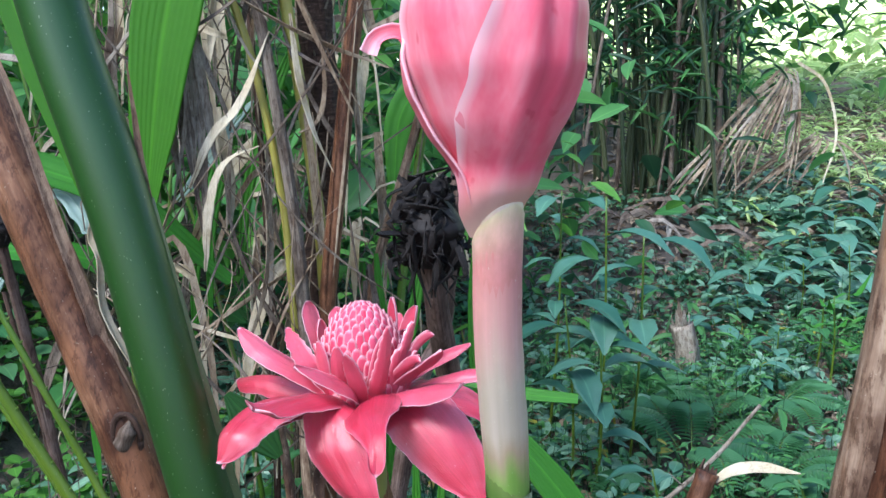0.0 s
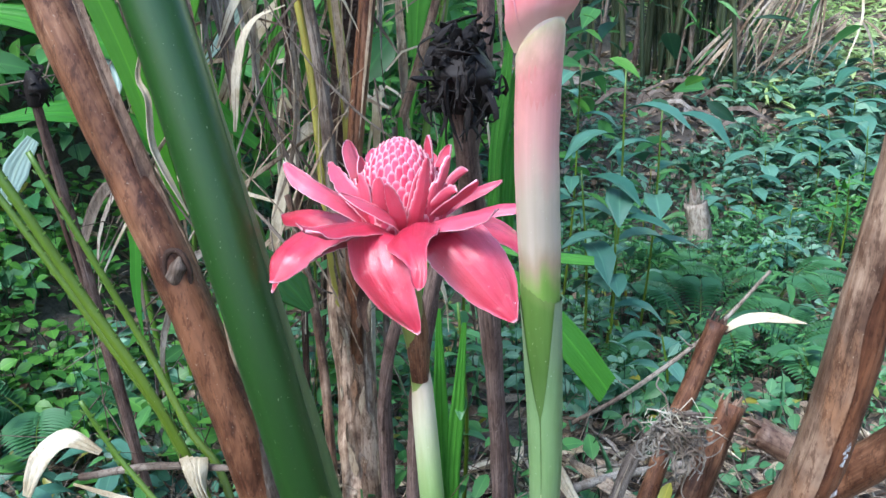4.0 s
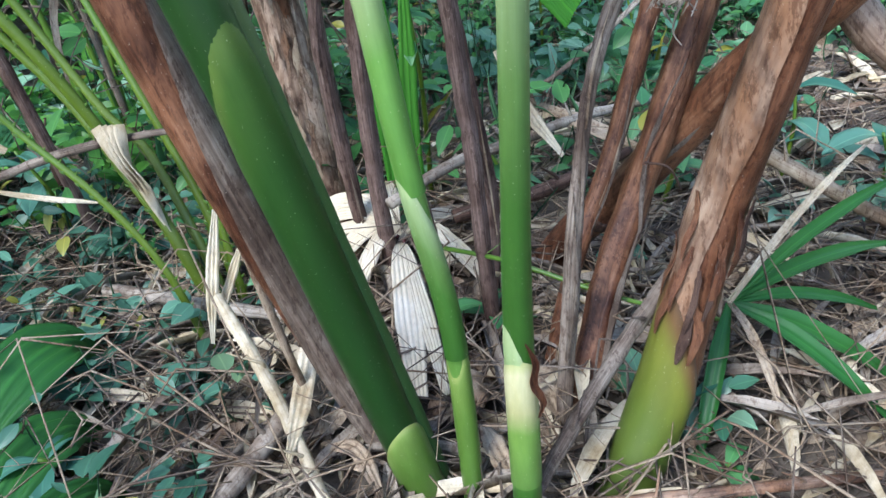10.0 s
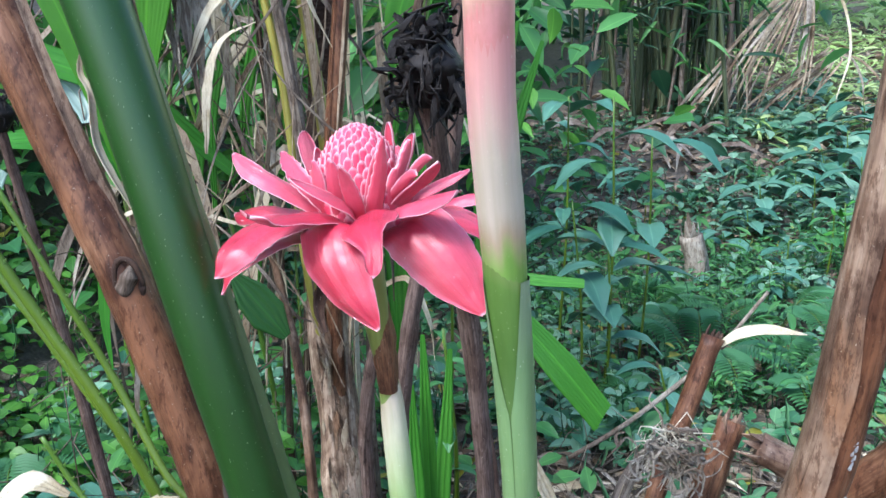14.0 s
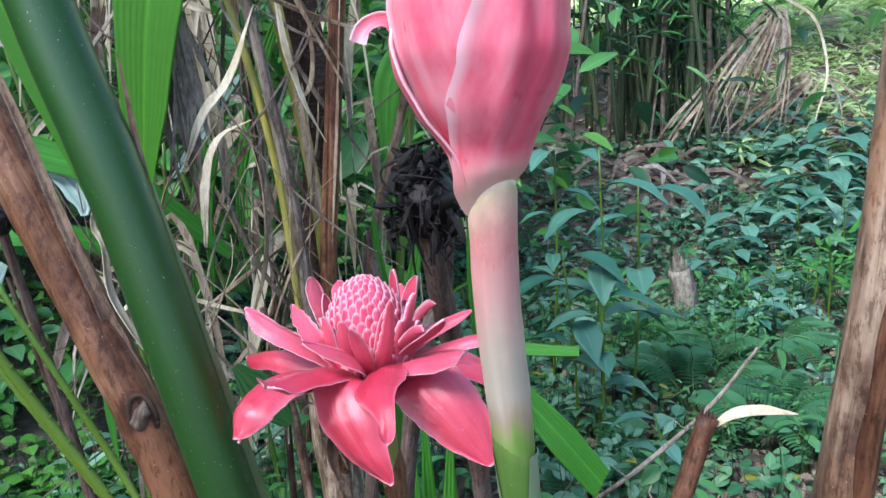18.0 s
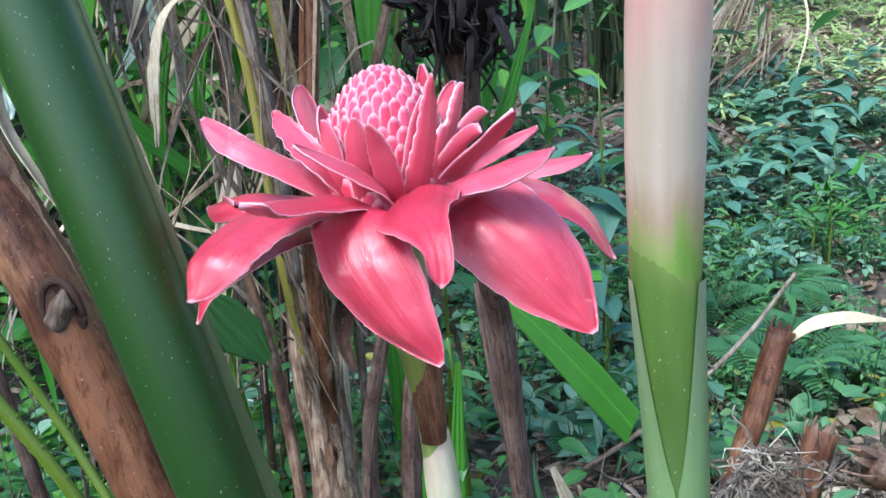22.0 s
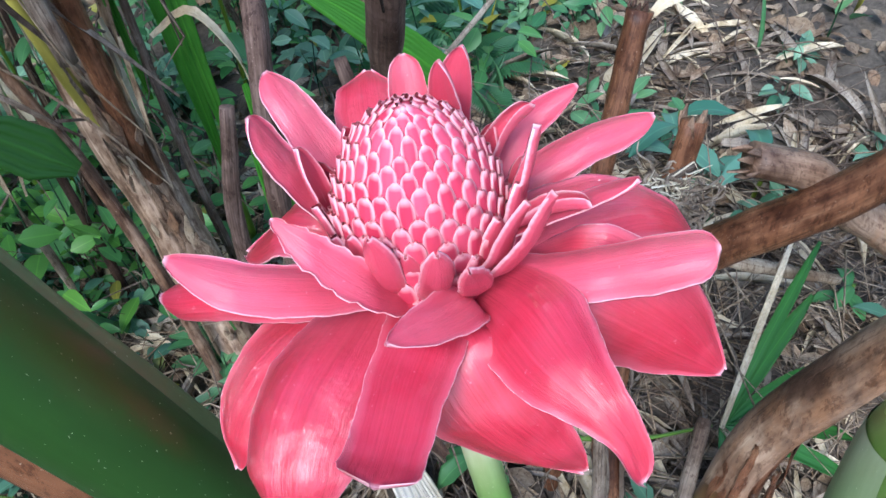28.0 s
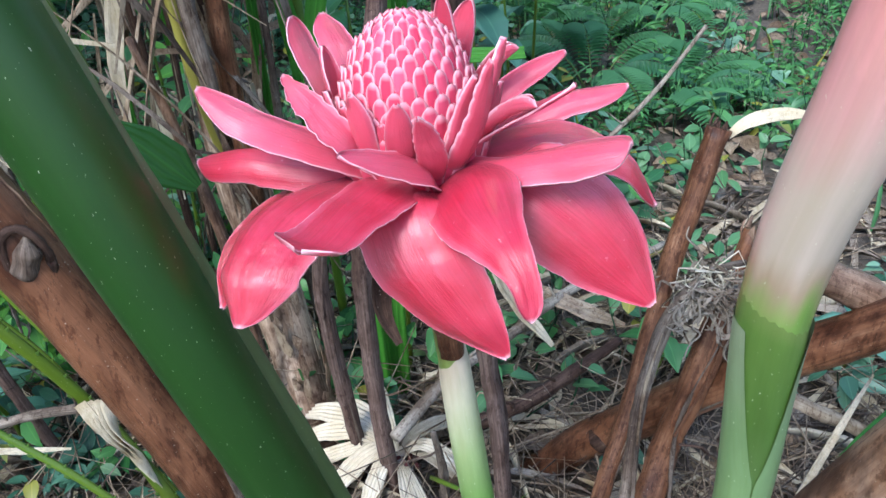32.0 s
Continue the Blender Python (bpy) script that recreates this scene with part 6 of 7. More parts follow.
for label, pts, r, mat in (
    ("pale dead stick leaning on the brown stalk", [(0.205, 0.585, 0.155), (0.15, 0.54, 0.125), (0.099, 0.50, 0.085), (0.045, 0.46, 0.03), (0.0, 0.42, -0.02)], 0.0065, "stalk_grey"),
    ("grey stick lying in the litter", [(-0.13, 0.63, 0.05), (-0.19, 0.55, 0.02), (-0.25, 0.49, -0.005), (-0.32, 0.42, -0.02)], 0.009, "wood_grey"),
    ("bleached split stick in the litter", [(-0.215, 0.66, 0.12), (-0.17, 0.59, 0.06), (-0.13, 0.50, 0.015), (-0.10, 0.43, -0.02)], 0.006, "leaf_dry_pale"),
    ("long pale stick lying behind the stems", [(-0.05, 0.83, 0.10), (0.03, 0.90, 0.105), (0.12, 0.96, 0.095), (0.22, 1.03, 0.085), (0.40, 1.12, 0.06)], 0.007, "wood_grey"),
    ("dark stick lying behind the stems", [(0.02, 0.86, 0.055), (0.12, 0.88, 0.06), (0.25, 0.93, 0.075)], 0.009, "stalk_dark"),
    ("long tan stem lying along the ground", [(0.03, 0.46, 0.015), (0.12, 0.445, 0.02), (0.22, 0.44, 0.02), (0.40, 0.45, 0.0)], 0.005, "stalk_tan"),
    ("thin grey stick on the ground", [(-0.40, 0.86, 0.02), (-0.26, 0.78, 0.03), (-0.14, 0.74, 0.02)], 0.008, "wood_grey"),
    ("thin dry stem across the leaf stems", [(-0.50, 0.90, 0.16), (-0.40, 0.88, 0.19), (-0.30, 0.84, 0.215), (-0.26, 0.83, 0.22)], 0.005, "stalk_grey"),
    ("pale dry stem arching over the weeds", [(0.20, 1.3, 0.02), (0.30, 1.28, 0.10), (0.42, 1.26, 0.22), (0.50, 1.25, 0.33)], 0.004, "wood_grey"),
    ("thin green runner across the stems", [(-0.02, 0.80, 0.06), (0.06, 0.70, 0.09), (0.16, 0.64, 0.07), (0.26, 0.62, 0.04)], 0.0025, "petiole_lime"),
    ("pale dry stem leaning to the slope", [(0.30, 0.75, 0.17), (0.38, 0.72, 0.12), (0.50, 0.70, 0.04)], 0.008, "leaf_dry_tan"),
):
    t = thing("stick", label, "stick", pts[0], "sticks")
    part("wood", tube_mesh("wood", pts, [r, r * 1.05, r * 0.95, r * 0.7], sides=10, steps=30, bumps=0.15), mat, t)
    for q in (0.3, 0.62):
        c, u, L = spline(pts, 30)
        p = c[int(29 * q)]
        part("side_twig", tube_mesh("side_twig", [p, p + np.array((random.uniform(-0.01, 0.01), -0.004, r * 1.5)), p + np.array((random.uniform(-0.03, 0.03), random.uniform(-0.02, 0.02), r * 2 + 0.012))], [r * 0.35, r * 0.25, r * 0.08], sides=6, steps=8, bumps=0.2), mat, t)

# dead hanging leaves in the palm
tangle = thing("dead_palm_leaves", "tangle of grey dead palm leaves hanging round the trunk", "dead leaves", (-0.30, 1.1, 0.6))
for k in range(130):
    x, y, z = -0.08 - 0.40 * random.random() ** 1.3, random.uniform(1.0, 1.45), random.uniform(0.35, 1.15)
    x -= 0.10 * (z - 0.6)
    L = random.uniform(0.12, 0.34)
    sw = random.uniform(-0.5, 0.35)
    p = np.array((x, y, z))
    if k % 2 == 0:
        sw *= 2.2
        pts = [p, p + (sw * L * 0.6, 0, L * 0.10), p + (sw * L, 0, -L * 0.35), p + (sw * L * 1.1, 0, -L * 0.8)]
    else:
        pts = [p, p + (sw * L * 0.25, 0, -L * 0.35), p + (sw * L * 0.45, 0.01, -L * 0.7), p + (sw * L * 0.5, 0, -L)]
    w = random.uniform(0.004, 0.020)
    part("dead_leaflet", strip_mesh("dead_leaflet", pts, [w * 0.5, w, w * 0.9, w * 0.2], up=(random.uniform(-0.6, 0.6), -1, 0.3), fold=random.uniform(0, 0.6), across=5, steps=14, ragged=0.3, twist=random.uniform(-160, 160)), random.choice(["leaf_dry_tan", "leaf_dry_pale", "stalk_grey", "leaf_dry_pale", "leaf_dry_tan", "wood_grey"]), tangle)
for k in range(64):
    p = np.array((random.uniform(-0.40, -0.13), random.uniform(0.96, 1.05), random.uniform(0.45, 1.05)))
    d = np.array((random.uniform(-0.12, 0.12), random.uniform(-0.02, 0.02), random.uniform(0.05, 0.20)))
    q = np.array((random.uniform(-0.03, 0.03), -0.01, random.uniform(-0.03, 0.03)))
    w = random.uniform(0.002, 0.007)
    part("dead_leaflet", strip_mesh("dead_leaflet", [p - d, p - d * 0.3 + q, p + d * 0.4 + q, p + d], [w * 0.3, w, w * 0.8, w * 0.1], up=(random.uniform(-0.6, 0.6), -1, 0.3), across=5, steps=14, ragged=0.35, twist=random.uniform(-200, 200)), random.choice(["leaf_dry_tan", "leaf_dry_tan", "wood_grey", "stalk_grey"]), tangle)
for k in range(12):
    x, y = random.uniform(-0.55, -0.10), random.uniform(1.05, 1.6)
    lean = random.uniform(-0.25, 0.1)
    hgt = random.uniform(0.5, 1.4)
    pts = [(x, y, height(x, y) - 0.02), (x + lean * hgt * 0.4 + random.uniform(-0.02, 0.02), y, hgt * 0.45), (x + lean * hgt, y, hgt)]
    stalk("thin dead stem standing in the thicket", pts, [0.006, 0.005, 0.003], random.choice(["wood_grey", "stalk_grey", "stalk_dark", "petiole_lime"]), name="dead_shoot", sides=8, steps=18, group="dead stems")
ta = np.stack([rng.uniform(-0.55, -0.08, 320), rng.uniform(1.0, 1.6, 320), rng.uniform(0.1, 1.15, 320)], -1)
tagged(obj("dry_fibres", twigs_mesh("dry_fibres", ta, ta + np.stack([rng.normal(0, 0.08, 320), rng.normal(0, 0.05, 320), rng.normal(-0.08, 0.10, 320)], -1), rng.uniform(0.0006, 0.0020, 320), 0.25), "stalk_grey"), "loose grey fibres and threads in the thicket", "dry fibres", kind="stuff")

torn = thing("dead_palm_leaf", "torn grey-brown dead palm leaf hanging in the thicket", "dead leaf", (-0.33, 0.985, 0.80), "")
for k in range(7):
    x = -0.338 + 0.008 * k
    part("dead_leaflet", strip_mesh("dead_leaflet", [(x + 0.004, 0.985 + 0.003 * k, 0.955 - 0.014 * abs(k - 2)), (x + 0.006, 0.980, 0.88), (x + 0.012, 0.982 + 0.002 * k, 0.79), (x + 0.022 + random.uniform(-0.012, 0.015), 0.985, 0.66 + random.uniform(-0.05, 0.08))], [0.004, random.uniform(0.008, 0.015), random.uniform(0.006, 0.013), 0.002], up=(random.uniform(-0.5, 0.5), -1, 0.1), fold=0.4, across=7, steps=26, ragged=0.7, twist=random.uniform(-70, 70)), random.choice(["stalk_grey", "wood_grey", "leaf_dry_tan"]), torn)
for pts, w in (([(-0.205, 0.99, 0.93), (-0.185, 0.985, 0.945), (-0.160, 0.985, 0.955), (-0.138, 0.99, 0.952)], 0.011), ([(-0.175, 0.985, 0.90), (-0.166, 0.975, 0.83), (-0.150, 0.97, 0.77), (-0.128, 0.975, 0.72)], 0.009), ([(-0.30, 0.985, 0.70), (-0.27, 0.98, 0.76), (-0.235, 0.98, 0.80), (-0.20, 0.985, 0.88)], 0.012), ([(-0.285, 0.98, 0.60), (-0.275, 0.975, 0.68), (-0.255, 0.975, 0.73), (-0.215, 0.98, 0.75)], 0.012)):
    blade("pale strip of dead palm leaf caught in the stems", pts, [w * 0.3, w, w * 0.9, w * 0.1], "leaf_dry_pale", name="dry_leaf", up=(0.3, -1, 0.2), ragged=0.5, twist=60, group="dry leaves", category="dry leaf", across=7, steps=20)
for x0, z0, x1, z1, yy, w in ((-0.30, 0.66, -0.19, 0.93, 1.22, 0.020), (-0.33, 0.62, -0.27, 0.80, 1.15, 0.016), (-0.22, 0.55, -0.25, 0.74, 1.2, 0.014), (-0.10, 0.60, 0.02, 0.90, 1.42, 0.024), (-0.08, 0.78, 0.05, 0.88, 1.35, 0.05), (-0.40, 0.55, -0.33, 0.78, 1.3, 0.022), (-0.27, 0.45, -0.23, 0.62, 1.12, 0.012), (-0.12, 0.40, -0.11, 0.58, 1.15, 0.012)):
    blade("fresh green leaf blade rising in the thicket", [(x0, yy, z0 - 0.12), (x0 + 0.1 * (x1 - x0), yy, z0), ((x0 + x1) / 2, yy, (z0 + z1) / 2 + 0.01), (x1, yy, z1)], [w * 0.4, w * 0.9, w, w * 0.2], "blade_green", group="narrow green blades", pleats=3, depth=0.002)
# the pale dry-leaf colour stands in for sheen on this green blade
blade("green leaf blade with its silvery sheen painted in pale colour", [(-0.385, 1.25, 0.58), (-0.33, 1.24, 0.68), (-0.275, 1.24, 0.745), (-0.235, 1.24, 0.79)], [0.01, 0.024, 0.022, 0.004], "leaf_dry_pale", up=(0.6, -0.5, 0.8))

# ---- litter on the ground ----


def litter(name, m, xr, yr, size, mat, lift=0.01, slim=(0.25, 0.6), label="", tilt=0.35):
    x, y = rng.uniform(*xr, m), rng.uniform(*yr, m)
    x, y = x + rng.normal(0, 0.07 * (xr[1] - xr[0]), m), y + rng.normal(0, 0.05 * (yr[1] - yr[0]), m)
    b = np.stack([x, y, rough_height(x, y) + lift * rng.uniform(0.2, 1.6, m)], -1)
    a = rng.uniform(0, 2 * np.pi, m)
    d = np.stack([np.cos(a), np.sin(a), rng.normal(0, tilt, m)], -1)
    up = np.stack([rng.normal(0, 0.45, m), rng.normal(0, 0.45, m), np.ones(m)], -1)
    me = leaves_mesh(name, b, d, up, rng.uniform(*size, m), rng.uniform(*slim, m))
    return obj(name, me, mat, label=label, category="leaf litter", kind="stuff")


litter("leaf_litter", 3600, (-0.9, 1.0), (0.2, 1.6), (0.015, 0.055), "litter", label="brown dead leaves strewn on the soil")
litter("leaf_litter", 7000, (-1.2, 3.2), (1.4, 5.2), (0.025, 0.085), "litter", label="dry leaves strewn over the slope", lift=0.02)
litter("leaf_litter", 2200, (1.4, 6.5), (4.4, 9.0), (0.06, 0.19), "leaf_dry_tan", label="pale dry bamboo leaves on the slope", lift=0.03, slim=(0.15, 0.4))
litter("leaf_litter", 600, (-0.50, 0.8), (0.38, 1.35), (0.05, 0.17), "leaf_dry_pale", label="pale strips of dry leaf strewn on the soil", slim=(0.05, 0.13), lift=0.016, tilt=0.15)
litter("leaf_litter", 600, (-0.50, 0.8), (0.38, 1.35), (0.05, 0.17), "wood_grey", label="grey strips of dry leaf strewn on the soil", slim=(0.05, 0.13), lift=0.016, tilt=0.15)
m = 3200
x, y = rng.uniform(-0.7, 0.8, m), rng.uniform(0.25, 1.4, m)
b = np.stack([x, y, rough_height(x, y) + rng.uniform(0.0, 0.025, m)], -1)
a = rng.uniform(0, 2 * np.pi, m)
L = rng.uniform(0.04, 0.22, m)
e = b + np.stack([np.cos(a) * L, np.sin(a) * L, rng.normal(0.0, 0.25, m) * L], -1)
e[:, 2] = np.maximum(e[:, 2], rough_height(e[:, 0], e[:, 1]) + 0.004)
tagged(obj("twigs", twigs_mesh("twigs", b, e, rng.uniform(0.0006, 0.0020, m)), "stalk_grey"), "thin dry twigs and roots scattered on the soil", "twigs", kind="stuff")

m = 850
x, y = rng.uniform(-0.65, 0.65, m), rng.uniform(0.35, 1.1, m)
b = np.stack([x, y, rough_height(x, y) + rng.uniform(0.01, 0.05, m)], -1)
a, L = rng.uniform(0, 2 * np.pi, m), rng.uniform(0.10, 0.32, m)
e = b + np.stack([np.cos(a) * L, np.sin(a) * L, rng.normal(0.0, 0.12, m) * L], -1)
e[:, 2] = np.maximum(e[:, 2], rough_height(e[:, 0], e[:, 1]) + 0.006)
tagged(obj("dry_grass", twigs_mesh("dry_grass", b, e, rng.uniform(0.0007, 0.0018, m), 0.22), "leaf_dry_tan"), "tangled pale roots and dry grass on the soil", "dry grass", kind="stuff")

# ---- undergrowth ----


def weeds(name, label, xr, yr, gap, size, mat, tall=(0.04, 0.22), per=(5, 10), keep=0.75, slim=(0.4, 0.65), patch=2.2, seed=0.0, where=None):
    nx, ny = int((xr[1] - xr[0]) / gap), int((yr[1] - yr[0]) / gap)
    px, py = np.meshgrid(np.linspace(*xr, nx), np.linspace(*yr, ny))
    px, py = px.ravel() + rng.normal(0, gap * 0.5, nx * ny), py.ravel() + rng.normal(0, gap * 0.5, nx * ny)
    dens = np.array([noise.noise((u * patch + seed, v * patch, seed)) for u, v in zip(px, py)])
    ok = dens > np.quantile(dens, 1 - keep)
    if where is not None:
        ok &= where(px, py)
    px, py = px[ok], py[ok]
    cnt = rng.integers(per[0], per[1], len(px))
    h = rng.uniform(*tall, len(px))
    i = np.repeat(np.arange(len(px)), cnt)
    m = len(i)
    a = rng.uniform(0, 2 * np.pi, m)
    f = rng.uniform(0.3, 1.0, m)
    sp = rng.uniform(0.0, 0.6, m) * h[i] * 0.5
    b = np.stack([px[i] + np.cos(a) * sp, py[i] + np.sin(a) * sp, height(px[i], py[i]) + h[i] * f], -1)
    d = np.stack([np.cos(a), np.sin(a), rng.normal(0.05, 0.4, m)], -1)
    up = np.stack([rng.normal(0, 0.35, m), rng.normal(-0.15, 0.35, m), np.ones(m)], -1)
    me = leaves_mesh(name, b, d, up, rng.uniform(*size, m), rng.uniform(*slim, m))
    ob = obj(name, me, mat, label=label, category="undergrowth", kind="stuff")
    g = np.stack([px, py, height(px, py) - 0.01], -1)
    e = g + np.stack([rng.normal(0, 0.02, len(px)), rng.normal(0, 0.02, len(px)), h + 0.01], -1)
    obj("weed_stems", twigs_mesh("weed_stems", g, e, 0.0018, 0.05), "leaf_dark", label="thin green stems of the weeds", category="undergrowth", kind="stuff")
    return ob


def near_path(u, v):
    heap = ((u - 1.12) / 0.34) ** 2 + ((v - 4.3) / 0.42) ** 2
    return (u < 0.62 * v + 0.1 + 0.35 * np.sin(v * 2.1)) & (heap > 1)


weeds("undergrowth", "blue-green broad-leaved weeds covering the slope", (-0.8, 3.2), (1.45, 5.0), 0.075, (0.020, 0.060), "leaf_weed_blue", keep=0.50, where=near_path, tall=(0.03, 0.17), per=(6, 12))
weeds("undergrowth", "fresh green low weeds on the slope", (-0.8, 3.0), (1.35, 5.0), 0.075, (0.015, 0.045), "leaf_weed", keep=0.55, seed=4.2, tall=(0.02, 0.13), where=near_path, per=(6, 12))
weeds("undergrowth", "feathery small-leaved weeds on the slope", (0.1, 1.6), (1.5, 3.0), 0.05, (0.012, 0.03), "leaf_fresh", keep=0.6, seed=8.0, tall=(0.04, 0.18), per=(12, 22), slim=(0.25, 0.45))
weeds("undergrowth", "tall narrow-leaved weeds on the slope", (0.5, 2.8), (2.2, 4.6), 0.16, (0.05, 0.11), "leaf_fresh", keep=0.45, seed=12.4, tall=(0.08, 0.26), per=(5, 9), slim=(0.12, 0.3), where=near_path)
weeds("undergrowth", "broad blue-green weeds below the bamboo", (1.35, 3.6), (3.2, 5.6), 0.16, (0.06, 0.13), "leaf_weed_blue", keep=0.7, seed=17.2, tall=(0.04, 0.20), per=(6, 11), slim=(0.4, 0.7))
weeds("undergrowth", "broad dark weeds round the clump's foot", (-1.0, -0.26), (0.50, 1.5), 0.05, (0.014, 0.040), "leaf_near", keep=0.60, seed=1.5, tall=(0.015, 0.11))
weeds("undergrowth", "dark green low weeds round the clump's foot", (-1.0, -0.24), (0.60, 1.4), 0.08, (0.02, 0.045), "leaf_near", keep=0.6, seed=5.5, tall=(0.01, 0.09))
weeds("undergrowth", "light green creeper with small rounded leaves", (-1.35, -0.62), (1.3, 2.25), 0.045, (0.022, 0.040), "leaf_lime", keep=0.75, seed=21.3, tall=(0.03, 0.12), slim=(0.75, 0.95), per=(4, 8))
weeds("undergrowth", "bright green weeds behind the leaf stems", (-0.95, -0.2), (1.1, 2.0), 0.07, (0.03, 0.055), "leaf_lime", keep=0.6, seed=2.5, tall=(0.04, 0.26))
weeds("undergrowth", "green weeds between the dead stalks", (-0.2, 0.85), (0.80, 1.5), 0.08, (0.02, 0.05), "leaf_weed", keep=0.42, seed=3.1, tall=(0.02, 0.14))
weeds("undergrowth", "light green weeds among the stems", (-0.45, 0.35), (1.05, 1.7), 0.07, (0.02, 0.05), "leaf_fresh", keep=0.6, seed=15.1, tall=(0.05, 0.30), per=(6, 12))
weeds("undergrowth", "small weeds in the open litter", (0.25, 0.95), (0.42, 1.0), 0.10, (0.02, 0.045), "leaf_weed_blue", keep=0.75, seed=6.1, tall=(0.01, 0.08), per=(6, 12))
# both grasses of the clearing have their sunlight painted into the colour
weeds("undergrowth", "grassy weeds on the upper slope, painted pale as if sunlit", (1.7, 7.0), (4.2, 9.5), 0.12, (0.05, 0.13), "leaf_painted_sun", keep=0.72, seed=9.1, slim=(0.12, 0.35), tall=(0.02, 0.14))
weeds("undergrowth", "grass beyond the clearing, painted pale as if sunlit", (2.0, 16.0), (9.3, 22.0), 0.30, (0.14, 0.34), "leaf_painted_sun", keep=0.8, seed=3.3, slim=(0.12, 0.3), tall=(0.05, 0.3))
weeds("undergrowth", "weeds hanging over the earth bank", (-3.2, -0.7), (1.6, 3.6), 0.11, (0.05, 0.11), "leaf_weed", keep=0.45, seed=7.7, tall=(0.03, 0.3))

m = 700
x, y = rng.uniform(-0.6, 2.6, m), rng.uniform(1.1, 4.0, m)
b = np.stack([x, y, rough_height(x, y)], -1)
d = np.stack([rng.normal(0, 0.5, m), rng.normal(0, 0.3, m), np.ones(m)], -1)
tagged(obj("grass", leaves_mesh("grass", b, d, np.stack([rng.normal(0, 1, m), -np.ones(m), 0.3 * np.ones(m)], -1), rng.uniform(0.05, 0.15, m), 0.06), "leaf_weed"), "thin grass blades among the weeds", "grass", kind="stuff")


def plant(at, tall, n, length, mat, label, droop=0.25, slim=0.42, name="weed_plant", group="leafy weeds", ring=False):
    """A weed with a stem and single leaves."""
    x, y = at
    z = float(height(x, y))
    t = thing(name, label, "plant", (x, y, z), group)
    top = np.array((x + random.uniform(-0.03, 0.03), y + random.uniform(-0.03, 0.03), z + tall))
    part("stem", tube_mesh("stem", [(x, y, z - 0.02), ((x + top[0]) / 2 + 0.01, (y + top[1]) / 2, z + tall / 2), top], [0.004, 0.003, 0.002], sides=8, steps=12, bumps=0, metric=False), "petiole_lime", t)
    for k in range(n):
        f = 1.0 if ring else 0.4 + 0.6 * (k + 0.5) / n
        a = k * 2.4 + random.uniform(-0.3, 0.3)
        b = np.array((x, y, z)) * (1 - f) + top * f
        o = np.array((math.cos(a), math.sin(a), 0.0))
        L = length * random.uniform(0.75, 1.1)
        e = b + o * L + np.array((0, 0, -droop * L * random.uniform(0.3, 1.2)))
        part("leaf", strip_mesh("leaf", [b, b + o * L * 0.3 + (0, 0, 0.10 * L), b + o * L * 0.65 + (0, 0, 0.04 * L), e], [0.004, L * slim * 0.9, L * slim, L * slim * 0.08], up=(0, 0, 1) if abs(o[2]) < 0.9 else (1, 0, 0), fold=0.25, across=7, steps=10, thick=0.0005), mat, t)
    return t


for x, y, tall, n, L, mat in ((0.36, 1.85, 0.72, 7, 0.17, "leaf_blue_single"), (0.46, 1.95, 0.62, 6, 0.16, "leaf_blue_single"), (0.30, 1.80, 0.50, 6, 0.15, "leaf_blue_single"), (0.34, 1.75, 0.42, 6, 0.14, "leaf_blue_single"), (0.28, 2.1, 0.7, 8, 0.11, "leaf_blue_single"),
                               (1.45, 3.3, 0.26, 7, 0.17, "leaf_blue_single"), (1.62, 3.25, 0.34, 7, 0.17, "leaf_blue_single"), (0.95, 2.45, 0.14, 6, 0.10, "leaf_blue_single"), (1.12, 2.75, 0.18, 7, 0.11, "leaf_blue_single"), (1.25, 2.7, 0.30, 6, 0.10, "leaf_single"),
                               (0.42, 1.5, 0.20, 5, 0.09, "leaf_blue_single"), (0.75, 1.6, 0.12, 6, 0.08, "leaf_single"), (-0.50, 1.05, 0.16, 6, 0.07, "leaf_blue_single"), (-0.55, 0.80, 0.10, 6, 0.07, "leaf_blue_single"), (-0.42, 0.72, 0.06, 5, 0.06, "leaf_blue_single"),
                               (-0.62, 0.95, 0.14, 6, 0.08, "leaf_blue_single"), (-0.38, 0.60, 0.05, 5, 0.05, "leaf_blue_single"), (-0.30, 0.92, 0.08, 5, 0.06, "leaf_single"), (0.06, 0.72, 0.05, 5, 0.05, "leaf_single"), (0.10, 0.95, 0.12, 5, 0.05, "leaf_single"),
                               (0.45, 0.95, 0.14, 6, 0.07, "leaf_blue_single"), (0.56, 0.90, 0.10, 5, 0.08, "leaf_blue_single"), (0.28, 0.92, 0.15, 5, 0.06, "leaf_single"), (0.50, 0.70, 0.06, 5, 0.04, "leaf_single"), (-0.22, 0.50, 0.03, 6, 0.03, "leaf_blue_single"),
                               (-0.28, 1.35, 0.45, 8, 0.06, "leaf_single"), (-0.20, 1.25, 0.40, 8, 0.05, "leaf_single"), (0.0, 1.05, 0.38, 7, 0.045, "leaf_single"), (-0.02, 1.3, 0.5, 8, 0.07, "leaf_single"), (0.20, 0.48, 0.02, 4, 0.04, "leaf_single")):
    plant((x, y), tall, n, L, mat, "green weed with broad pointed leaves")

